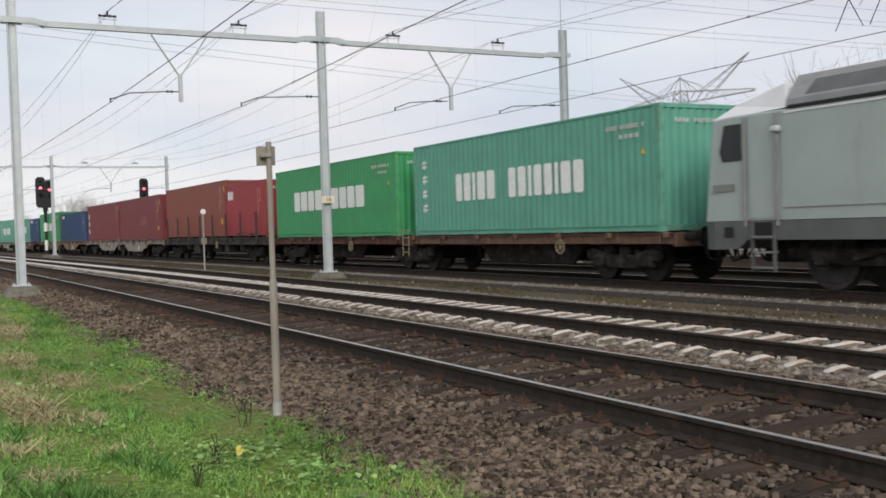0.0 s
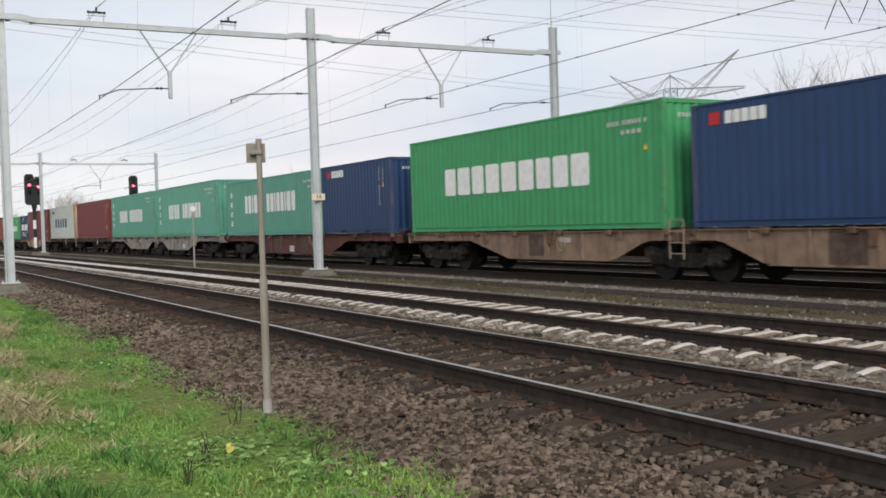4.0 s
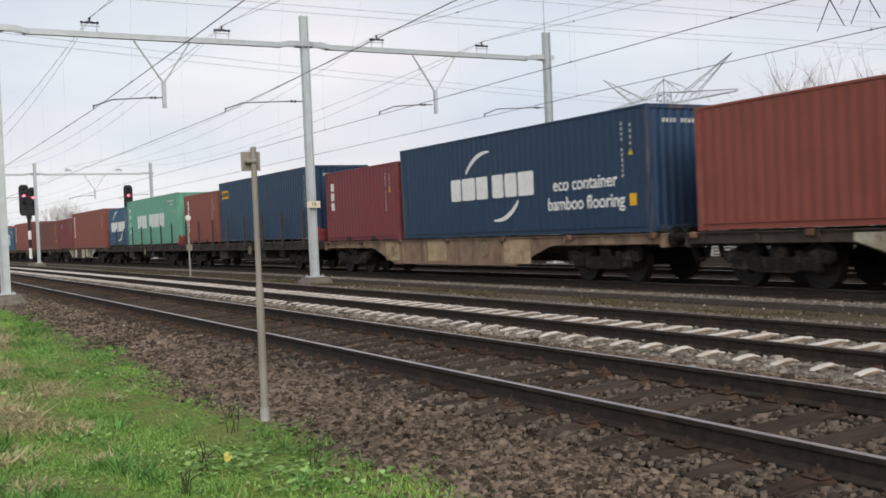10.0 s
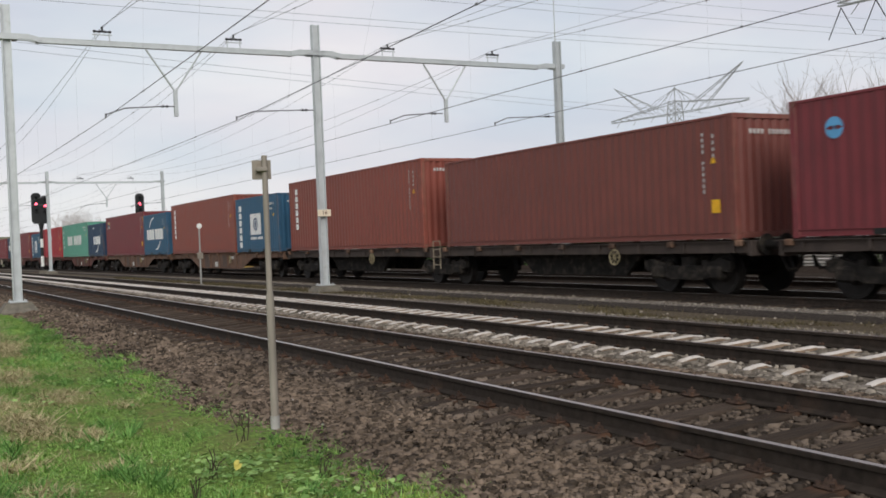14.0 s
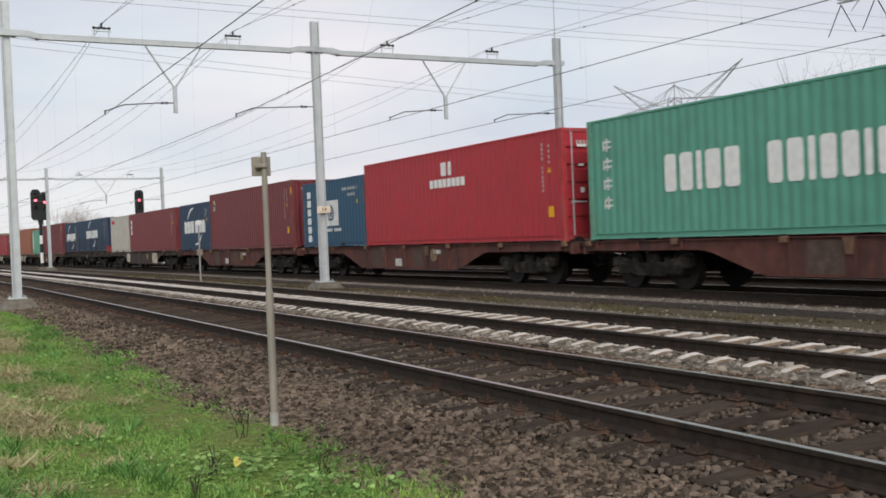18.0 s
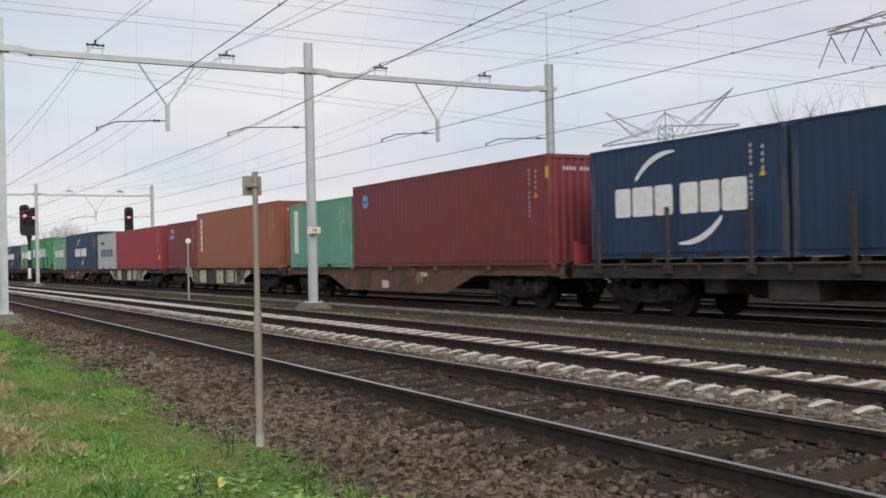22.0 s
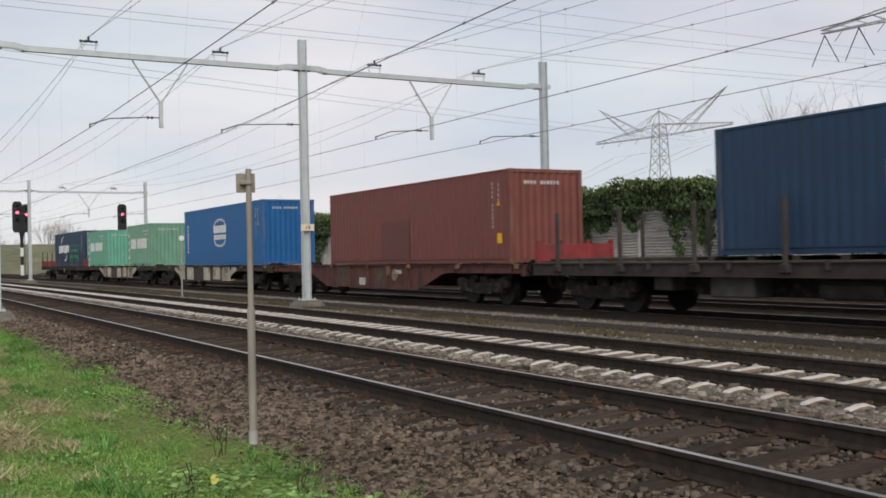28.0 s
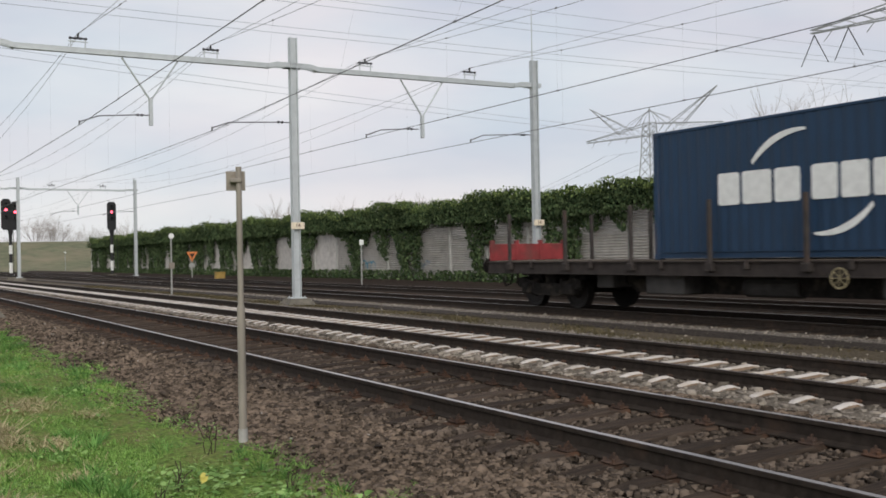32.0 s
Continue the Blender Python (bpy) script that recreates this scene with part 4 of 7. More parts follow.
    for k in range(12):
        if k not in (4, 11):
            s.box(h - 0.013, h - 0.008, -0.75 + 0.11 * k, -0.69 + 0.11 * k, H - 0.42, H - 0.32)
    part("code_lettering", s, [M_CODE], box)["kind"] = "stuff"
    return box


M_SKY = surface("pale_blue_mark", (0.12, 0.36, 0.62), 0.6, grain=6, vary=0.1)
M_REDINK = surface("red_lettering", (0.5, 0.03, 0.03), 0.6, grain=6, vary=0.1)


def container(label, colour, L, H, kind, doors=False, stickers=True):
    box = thing("shipping_container", label, "shipping container", "containers on the train")
    p, m = box_parts(L, H), PAINT[colour]
    h = L / 2
    names = ["side_wall", "far_wall", "rear_wall", "roof"] + ([] if doors else ["front_wall"])
    for n in names:
        part({"far_wall": "side_wall", "rear_wall": "end_wall", "front_wall": "end_wall"}.get(n, n), shared((n, L, H, colour), p[n], [M_RUSTWHITE if colour == "white" and n in ("front_wall", "rear_wall") else m]), None, box)
    if doors:
        for sy in (-1, 1):
            door = part("door", shared(("door", sy, L, H, colour), p["door", sy], [m]), None, box, "ribbed steel door")
            for y in (0.32, 0.92):
                part("lock_rod", shared(("lock_rod", L, H), p["lock_rod"], [M_GALV]), None, door, "galvanised locking rod", at=(0, sy * y, 0))
                part("handle", shared(("handle", L), Shape().box(h + 0.03, h + 0.05, -0.02, 0.42, 0.98, 1.02), [M_GALV]), None, door, at=(0, sy * y - (0.4 if sy * y > 0 else 0), 0))
            for y, z, w, d in ((0.58, H - 0.45, 0.30, 0.07), (0.62, H - 0.95, 0.16, 0.06), (0.60, H * 0.45, 0.12, 0.14)):
                part("door_plate", Shape().box(h - 0.013, h - 0.006, sy * y - w / 2, sy * y + w / 2, z - d / 2, z + d / 2), [M_WHITE], door, "small white plate")
    for sy in (-1, 1):
        for n, y in (("bottom_rail", 1.194), ("top_rail", 1.189)):
            form = "bottom_rail_near" if n == "bottom_rail" and sy < 0 else n
            part(n, shared((form, L, H, colour), p[form], [m]), None, box, at=(0, sy * y, 0))
        for sx in (-1, 1):
            part("corner_post", shared(("corner_post", H, colour), p["corner_post"], [WORN[colour]]), None, box, at=(sx * (h - 0.082), sy * 1.146, 0))
    for sx in (-1, 1):
        for n in ("end_sill", "end_header"):
            part(n, shared((n, H, colour), p[n], [WORN[colour]]), None, box, at=(sx * (h - 0.036), 0, 0))
    cast = shared(("corner_casting", colour), p["corner_casting"], [WORN[colour]])
    for sx in (-1, 1):
        for sy in (-1, 1):
            for z in (0.06, H - 0.059):
                part("corner_casting", cast, None, box, at=(sx * (h - 0.089), sy * (1.219 - 0.081), z))
    if L < 8:
        slot = shared(("fork_pocket",), Shape().box(-0.18, 0.18, -0.005, 0.005, 0.035, 0.15), [M_BLACK])
        for sx in (-1.03, 1.03):
            part("fork_pocket", slot, None, box, "dark forklift pocket", at=(sx, -1.2185, 0))
    livery(box, kind, L, H)
    if "repainted" in label:
        part("repainted_patch", Shape().box(-h + 4.3, -h + 6.3, -1.2135, -1.2118, 0.19, 1.42), [M_REPAINT], box, "darker square patch of newer paint")
    if "smeared" in label:
        smear = Shape()
        smear.prism([(0.0, 1.02), (0.9, 0.98), (2.2, 1.05), (2.6, 1.3), (2.1, 1.62), (1.2, 1.55), (0.5, 1.3)], "y", -1.2135, -1.2118)
        part("paint_smear", smear, [M_SMEAR], box, "brighter red smear of paint")
    if stickers:
        s = Shape()
        s.prism([(h - 0.675, H * 0.62), (h - 0.515, H * 0.62), (h - 0.595, H * 0.62 + 0.15)], "y", -1.2195, -1.2135)
        if L > 8 and kind in ("none", "plate", "magellan", "eco"):
            s.box(h - 0.68, h - 0.44, -1.2195, -1.2135, H * 0.22, H * 0.22 + 0.28)
        if H > 2.8 and kind in ("none", "plate", "blot", "ues"):
            s.box(h - 0.14, h - 0.01, -1.2205, -1.2175, H - 0.62, H - 0.32)
        for piece in loose_pieces(s):
            part("warning_sticker", piece, [M_YELLOW], box, "yellow warning sticker")
    return box


# ---- wagons ----
def bogie(wagon, x):
    s = Shape()
    for sy in (-1, 1):
        y = sy * 1.0
        s.prism([(-1.35, 0.72), (-1.1, 0.78), (-0.45, 0.62), (0.45, 0.62), (1.1, 0.78), (1.35, 0.72), (1.35, 0.55), (1.05, 0.5), (0.5, 0.32), (-0.5, 0.32), (-1.05, 0.5), (-1.35, 0.55)], "y", y - 0.07, y + 0.07)
        for q in (-0.9, 0.9):
            s.box(q - 0.2, q + 0.2, y - 0.14, y + 0.14, 0.33, 0.62, cut=0.05)
            s.tube((q - 0.32, y, 0.5), (q - 0.32, y, 0.74), 0.09, sides=8)
            s.tube((q + 0.32, y, 0.5), (q + 0.32, y, 0.74), 0.09, sides=8)
    s.box(-0.22, 0.22, -1.0, 1.0, 0.42, 0.84, cut=0.04)
    b = part("bogie", shared(("bogie",), s, [M_UNDER]), None, wagon, "two-axle bogie with brown grime", at=(x, 0, 0))
    w = Shape()
    if ("wheelset",) not in PART_MESH:
        prof = [(0.0, 0.08), (0.65, 0.08), (0.655, 0.49), (0.68, 0.49), (0.685, 0.46), (0.82, 0.455), (0.82, 0.40), (0.80, 0.37), (0.80, 0.20), (0.84, 0.17), (0.85, 0.08), (0.92, 0.08)]
        prof = [(-y, q) for y, q in reversed(prof[1:])] + prof
        w.loft([[(q * math.cos(math.pi * k / 10), y, q * math.sin(math.pi * k / 10)) for k in range(20)] for y, q in prof])
    for q in (-0.9, 0.9):
        part("wheelset", shared(("wheelset",), w, [M_WHEEL]), None, b, at=(q, 0, 0.46))


def buffers(wagon, half, z=1.05, ends=(-1, 1)):
    s = Shape()
    s.tube((0, 0, 0), (0.38, 0, 0), 0.10, sides=10)
    s.tube((0.38, 0, 0), (0.60, 0, 0), 0.075, sides=10)
    s.tube((0.58, 0, 0), (0.62, 0, 0), 0.22, sides=14)
    c = Shape()
    c.tube((0, 0, 0), (0.45, 0, -0.1), 0.04, sides=6).tube((0.45, 0, -0.1), (0.55, 0, -0.5), 0.035, sides=6)
    d = Shape().path([(0, 0, -0.05), (0.2, 0, -0.5), (0.45, 0, -0.55), (0.6, 0, -0.3)], 0.03, sides=6)
    for q in ends:
        m = pose(q * half, 0, z, 0, 0, 0 if q > 0 else 180)
        for sy in (-1, 1):
            part("buffer", shared(("buffer",), s, [M_UNDER]), None, wagon, at=m @ Matrix.Translation((0, sy * 0.875, 0)))
            part("brake_hose", shared(("brake_hose",), d, [M_UNDER]), None, wagon, at=m @ Matrix.Translation((0, sy * 0.45, 0)))
        part("coupling", shared(("coupling",), c, [M_UNDER]), None, wagon, at=m)


def skeleton_wagon(half, paint_m, deep, label, panel=None, pivots=None, joint=0):
    """A container-carrying wagon: fish-bellied side sills, cross beams, bogies, buffers. deep: the belly's depth;
    joint: the end (-1 trailing, 1 leading) that rests on a bogie shared with the next unit."""
    w = thing("container_wagon", label, "freight wagon", "wagons of the train")
    piv = pivots if pivots is not None else half - 2.35
    t0, t1 = piv - 1.85, piv - (3.6 if half > 8 else 3.9)
    share = half + 0.12
    ends = [(t0, t1) if joint != q else (share - 1.05, share - 2.5) for q in (-1, 1)]
    (l0, l1), (r0, r1) = ends
    for sy in (-1, 1):
        s = Shape()
        y = sy * 1.16
        out = [(-half, 1.13), (half, 1.13), (half, 0.90), (r0, 0.90), (r0 - 0.25, 0.85), (r1 + 0.18, 1.16 - deep), (r1 - 0.1, 1.13 - deep), (-l1 + 0.1, 1.13 - deep), (-l1 - 0.18, 1.16 - deep), (-l0 + 0.25, 0.85), (-l0, 0.90), (-half, 0.90)]
        if deep < 0.35:
            out = [(-half, 1.13), (half, 1.13), (half, 1.13 - deep), (-half, 1.13 - deep)]
        s.prism(out, "y", y - 0.012, y + 0.012)
        s.box(-half, half, y - 0.075, y + 0.075, 1.115, 1.135)
        if deep >= 0.35:
            s.box(-l1, r1, y - 0.06, y + 0.06, 1.13 - deep - 0.02, 1.13 - deep)
        part("side_sill", s, [paint_m], w)
        n = int(half // 1.55)
        for k in range(-n, n + 1):
            x = k * 1.5
            zb = 0.92 if x > r1 or x < -l1 or deep < 0.35 else 1.13 - deep
            if deep < 0.35:
                zb = 1.13 - deep
            r = Shape().box(x - 0.04, x + 0.04, min(y, y + sy * 0.055), max(y, y + sy * 0.055), zb + 0.01, 1.11)
            part("stiffener", r, [paint_m], w)
        if panel and sy < 0 and deep >= 0.35:
            for k, pm in panel:
                x0, x1 = k * 1.5 + 0.09 + 0.10 * (k % 2), k * 1.5 + 1.41 - 0.22 * (k % 3 == 0)
                r = Shape().box(x0, x1, y - 0.017, y - 0.013, 1.15 - deep + 0.015 + 0.05 * (k % 2), 1.085)
                part("painted_panel", r, [pm], w, "pale painted panel on the sill")
            if len(panel) > 3:
                for q in (-1, 1):
                    r = Shape().prism([(q * (t1 - 0.35), 1.16 - deep), (q * t1, 1.16 - deep), (q * (t0 - 0.1), 0.92), (q * (t0 - 0.1), 1.07), (q * (t1 - 0.35), 1.07)], "y", y - 0.017, y - 0.013)
                    part("painted_panel", r, [M_PALE], w, "pale painted panel on the sloping sill")
                for k, z in ((-2, 0.62), (1, 0.72), (0, 0.80)):
                    part("small_plate", Shape().box(k * 1.5 + 0.5, k * 1.5 + 0.85, y - 0.022, y - 0.017, z, z + 0.2, cut=0.002), [M_CODE], w, "small worn lettering plate")
                for z in (0.82, 0.90, 0.98):
                    part("slot", Shape().box(t1 - 0.15, t1 + 0.35, y - 0.021, y - 0.018, z, z + 0.035), [M_BLACK], w)
    if deep >= 0.35 and not panel:
        y = -1.16
        for k, x0, x1, z0, z1, pm in ((0, -2.6, -1.75, 1.16 - deep, 1.07, M_PATCH if "grey" in paint_m.name else M_DIMPATCH), (1, -0.75, -0.25, 1.2 - deep, 1.45 - deep, M_CODE), (2, 0.6, 1.3, 1.2 - deep, 1.05, M_PATCH if "grey" in paint_m.name else M_DIMPATCH), (3, 2.0, 2.5, 0.86, 0.98, M_CODE)):
            if -l1 < x0 and x1 < r1:
                part("data_panel", Shape().box(x0, x1, y - 0.017, y - 0.013, z0, z1, cut=0.001), [pm], w, "pale worn data panel on the sill")
        for q in (-1, 1):
            part("lifting_bracket", Shape().prism([(q * 1.6 - 0.13, 1.12), (q * 1.6 + 0.13, 1.12), (q * 1.6 + 0.07, 0.80), (q * 1.6 - 0.07, 0.80)], "y", y - 0.07, y - 0.013), [M_SPIGOT], w, "rusty bracket on the sill")
    for k in range(-6, 7):
        part("cross_beam", shared(("cross_beam", paint_m.name), Shape().box(-0.06, 0.06, -1.14, 1.14, 0.95, 1.10), [paint_m]), None, w, at=(k * half / 6.4, 0, 0))
    if deep < 0.35:
        g = piv - 1.7
        for sy in (-1, 1):
            part("centre_girder", Shape().prism([(-g, 0.93), (g, 0.93), (g - 0.7, 0.36), (-g + 0.7, 0.36)], "y", sy * 0.72 - 0.05, sy * 0.72 + 0.05), [M_UNDER], w)
    part("centre_sill", Shape().box(-half, half, -0.14, 0.14, 0.80, 1.094), [paint_m], w)
    for q in (-1, 1):
        part("end_beam", Shape().box(min(q * half, q * (half - 0.12)), max(q * half, q * (half - 0.12)), -1.2, 1.2, 0.82, 1.14, cut=0.02), [paint_m], w)
    lock = shared(("container_lock",), Shape().box(-0.09, 0.09, -0.06, 0.06, 0, 0.135, cut=0.02), [M_SPIGOT])
    for k in range(-3, 4):
        for sy in (-1, 1):
            part("container_lock", lock, None, w, "rust-brown container lock", at=(k * (half - 0.3) / 3, sy * 1.22, 1.02))
    for q in (-1, 1):
        if q != joint:
            bogie(w, q * piv)
        elif q < 0:
            bogie(w, -share)
            ladder = Shape()
            for k in (-0.22, 0.22):
                ladder.tube((-share + k, -1.30, 0.50), (-share + k, -1.30, 1.38), 0.018, sides=6)
            for z in (0.62, 0.86, 1.10, 1.36):
                ladder.tube((-share - 0.22, -1.30, z), (-share + 0.22, -1.30, z), 0.014, sides=6)
            part("access_ladder", ladder, [M_LADDER], w, "pale steel ladder at the joint of two units")
    buffers(w, half, ends=[q for q in (-1, 1) if q != joint])
    # brake gear under the middle
    s = Shape()
    s.tube((-0.6, -0.3, 0.62), (0.6, -0.3, 0.62), 0.2, sides=10)
    s.tube((-t1, 0.3, 0.6), (t1, 0.3, 0.6), 0.03, sides=5)
    s.box(1.2, 1.9, -0.7, -0.2, 0.45, 0.85, cut=0.03)
    part("brake_gear", s, [M_UNDER], w)
    wheel = Shape()
    for i in range(16):
        a, b = 2 * math.pi * i / 16, 2 * math.pi * (i + 1) / 16
        wheel.tube((0.18 * math.cos(a), 0, 0.18 * math.sin(a)), (0.18 * math.cos(b), 0, 0.18 * math.sin(b)), 0.016, sides=5)
    for i in range(4):
        a = math.pi * i / 4
        wheel.tube((-0.18 * math.cos(a), 0, -0.18 * math.sin(a)), (0.18 * math.cos(a), 0, 0.18 * math.sin(a)), 0.010, sides=4)
    part("brake_wheel", shared(("brake_wheel",), wheel, [M_HANDWHEEL]), None, w, "hand brake wheel", at=(2.2, -1.27, 0.82))
    return w


M_PATCH = surface("faded_data_panel", (0.26, 0.235, 0.20), 0.75, grain=5, vary=0.25, dirt=(0.12, 0.085, 0.06), dirt_scale=2.0, dirt_at=0.5)
M_DIMPATCH = surface("dim_data_panel", (0.085, 0.058, 0.045), 0.75, grain=5, vary=0.3, dirt=(0.15, 0.10, 0.08), dirt_scale=2.5, dirt_at=0.6)
M_LADDER = surface("ladder_paint", (0.24, 0.20, 0.145), 0.6, grain=6, vary=0.2, dirt=(0.18, 0.12, 0.08), dirt_scale=4)
M_HANDWHEEL = surface("hand_wheel_paint", (0.26, 0.22, 0.13), 0.7, grain=8, vary=0.3)
M_SPIGOT = surface("rusty_lock", (0.15, 0.085, 0.055), 0.8, grain=8, vary=0.3, dirt=(0.05, 0.035, 0.028), dirt_at=0.5, tint=0.35)


def stake_wagon(half, label, boards=(True, True), bearers=True):
    """A long flat wagon with a plank deck, steel stakes and red end boards."""
    w = thing("stake_wagon", label, "freight wagon", "wagons of the train")
    m = M_STAKEWAGON
    for sy in (-1, 1):
        s = Shape()
        y = sy * 1.30
        s.prism([(y - 0.06, 0.87), (y + 0.06, 0.87), (y + 0.06, 0.89), (y + 0.012, 0.89), (y + 0.012, 1.15), (y + 0.06, 1.15), (y + 0.06, 1.175), (y - 0.06, 1.175), (y - 0.06, 1.15), (y - 0.012, 1.15), (y - 0.012, 0.89), (y - 0.06, 0.89)], "x", -half, half)
        part("side_sill", s, [m], w)
        n = 8
        for k in range(n):
            x = -half + 1.15 + k * (2 * half - 2.3) / (n - 1)
            r = Shape()
            r.box(x - 0.05, x + 0.05, min(y + sy * 0.03, y + sy * 0.10), max(y + sy * 0.03, y + sy * 0.10), 0.98, 2.42, cut=0.012)
            part("stake", r, [M_STAKE], w, "dark steel stake")
            r = Shape().box(x - 0.11, x + 0.11, min(y, y + sy * 0.13), max(y, y + sy * 0.13), 0.96, 1.14, cut=0.02)
            part("stake_pocket", r, [m], w)
            r = Shape().box(x + 0.9, x + 1.0, min(y, y + sy * 0.10), max(y, y + sy * 0.10), 1.0, 1.2, cut=0.02)
            if k < n - 1:
                part("lashing_ring", r, [m], w)
    n = 60
    wide = (2 * half - 0.12) / n
    top = [(half - 0.06, 1.16), (-half + 0.06, 1.16)]
    for k in range(n):
        x = -half + 0.06 + k * wide
        top += [(x, 1.20), (x + wide - 0.014, 1.20), (x + wide - 0.014, 1.185), (x + wide, 1.185)]
    part("deck", Shape().prism(top, "y", -1.26, 1.26), [M_DECK], w, "worn grey-brown plank deck")
    for k in range(-8, 9) if bearers else ():
        part("bearer", shared(("bearer",), Shape().box(-0.09, 0.09, -1.2, 1.2, 1.196, 1.280, cut=0.01), [M_STAKEWAGON]), None, w, at=(k * (half - 0.7) / 8, 0, 0))
    s = Shape()
    s.box(-half, half, -0.2, 0.2, 0.78, 1.155)
    for k in range(-7, 8):
        s.box(k * half / 7.2 - 0.05, k * half / 7.2 + 0.05, -1.28, 1.28, 0.95, 1.155)
    part("underframe", s, [M_UNDER], w)
    for sy in (-1, 1):
        g = half - 4.4
        part("centre_girder", Shape().prism([(-g, 0.93), (g, 0.93), (g - 0.9, 0.46), (-g + 0.9, 0.46)], "y", sy * 0.55 - 0.05, sy * 0.55 + 0.05), [M_UNDER], w)
    for q in (-1, 1):
        part("end_beam", Shape().box(min(q * half, q * (half - 0.1)), max(q * half, q * (half - 0.1)), -1.3, 1.3, 0.85, 1.2, cut=0.02), [m], w)
        if boards[0 if q < 0 else 1]:
            s = Shape()
            x0, x1 = sorted((q * (half - 0.02), q * (half - 0.09)))
            s.box(x0, x1, -1.28, 1.28, 1.205, 1.66, cut=0.015)
            for y in (-1.2, -0.4, 0.4, 1.2):
                s.box(x0 - 0.02, x1 + 0.02, y - 0.05, y + 0.05, 1.205, 1.76)
            part("end_board", s, [M_BOARD], w, "red-painted low steel end board")
        bogie(w, q * (half - 2.4))
    buffers(w, half)
    for a, b, c, d, e in ((-3.4, -2.2, -1.15, -0.3, 0.45), (2.6, 3.3, -1.15, -0.5, 0.5), (-5.3, -4.7, -1.0, 1.0, 0.55), (4.7, 5.3, -1.0, 1.0, 0.55)):
        part("equipment_box", Shape().box(a, b, c, d, e, 0.9, cut=0.03), [M_UNDERBOX], w, "dark grey equipment box under the floor")
    part("brake_cylinder", Shape().tube((-1.0, -0.5, 0.62), (0.4, -0.5, 0.62), 0.2, sides=10), [M_UNDERBOX], w)
    part("brake_wheel", PART_MESH[("brake_wheel",)], None, w, "hand brake wheel", at=(1.9, -1.36, 0.86))
    return w


M_STAKEWAGON = surface("stake_wagon_paint", (0.038, 0.031, 0.028), 0.8, grain=4, vary=0.35, dirt=(0.075, 0.055, 0.043), dirt_scale=1.2)
M_STAKE = surface("stake_steel", (0.05, 0.042, 0.038), 0.8, grain=4, vary=0.3, dirt=(0.09, 0.055, 0.04))
M_DECK = surface("deck_planks", (0.12, 0.10, 0.08), 0.9, grain=6, vary=0.3, dirt=(0.05, 0.042, 0.035), dirt_scale=2, stretch=(6, 0.6, 1))
M_BOARD = surface("end_board_red", (0.24, 0.036, 0.038), 0.65, grain=3, vary=0.25, dirt=(0.10, 0.05, 0.042), dirt_at=0.54)
M_UNDERBOX = surface("equipment_grey", (0.055, 0.052, 0.05), 0.8, grain=4, vary=0.3, dirt=(0.04, 0.035, 0.03))
WAGON_PAINT = {
    "brown": surface("wagon_brown", (0.13, 0.075, 0.05), 0.75, grain=3, vary=0.3, dirt=(0.05, 0.035, 0.028), dirt_scale=1.0, streak=2.0),
    "red": surface("wagon_red_brown", (0.115, 0.043, 0.034), 0.75, grain=3, vary=0.3, dirt=(0.045, 0.029, 0.025), dirt_at=0.52, dirt_scale=1.0, streak=2.0),
    "grey": surface("wagon_grey", (0.27, 0.245, 0.225), 0.75, grain=3, vary=0.2, dirt=(0.10, 0.075, 0.06), dirt_scale=1.0, streak=2.0, dirt_at=0.56),
    "tan": surface("wagon_tan", (0.24, 0.165, 0.115), 0.75, grain=3, vary=0.25, dirt=(0.10, 0.06, 0.042), dirt_scale=1.0, streak=2.0, dirt_at=0.56),
    "dark": surface("wagon_dark", (0.055, 0.042, 0.036), 0.8, grain=3, vary=0.3, dirt=(0.10, 0.07, 0.052), dirt_scale=1.0, streak=2.0),
}
M_PALE = surface("pale_panel", (0.46, 0.43, 0.33), 0.75, grain=3, vary=0.2, dirt=(0.17, 0.105, 0.065), dirt_scale=1.6, dirt_at=0.58)
M_TANPANEL = surface("tan_panel", (0.42, 0.32, 0.20), 0.75, grain=3, vary=0.25, dirt=(0.15, 0.085, 0.05), dirt_scale=1.6, dirt_at=0.54)
PALES = [(k, M_PALE) for k in (-3, -2, 0, 1, 2)]
TANS = [(k, M_TANPANEL) for k in (-3, -1, 2)]

# ---- the electric locomotive that leads the train ----
M_LOCO = surface("locomotive_grey", (0.35, 0.405, 0.39), 0.38, grain=1.2, vary=0.06, dirt=(0.27, 0.28, 0.27), dirt_at=0.62, dirt_scale=0.9, streak=1.5)
M_LOCODARK = surface("locomotive_skirt", (0.115, 0.12, 0.12), 0.55, grain=2, vary=0.15, dirt=(0.07, 0.065, 0.06))
M_LOCOROOF = surface("locomotive_roof", (0.25, 0.255, 0.26), 0.5, grain=2, vary=0.1, dirt=(0.15, 0.14, 0.13))
M_LOCOWHITE = surface("locomotive_upper", (0.66, 0.67, 0.68), 0.4, grain=1.5, vary=0.06, dirt=(0.42, 0.42, 0.42))
M_GLASS = surface("dark_window", (0.015, 0.018, 0.018), 0.08, grain=3, vary=0.2)
M_BAR = surface("handrail_grey", (0.22, 0.22, 0.21), 0.5, metal=0.3, grain=4, vary=0.15)


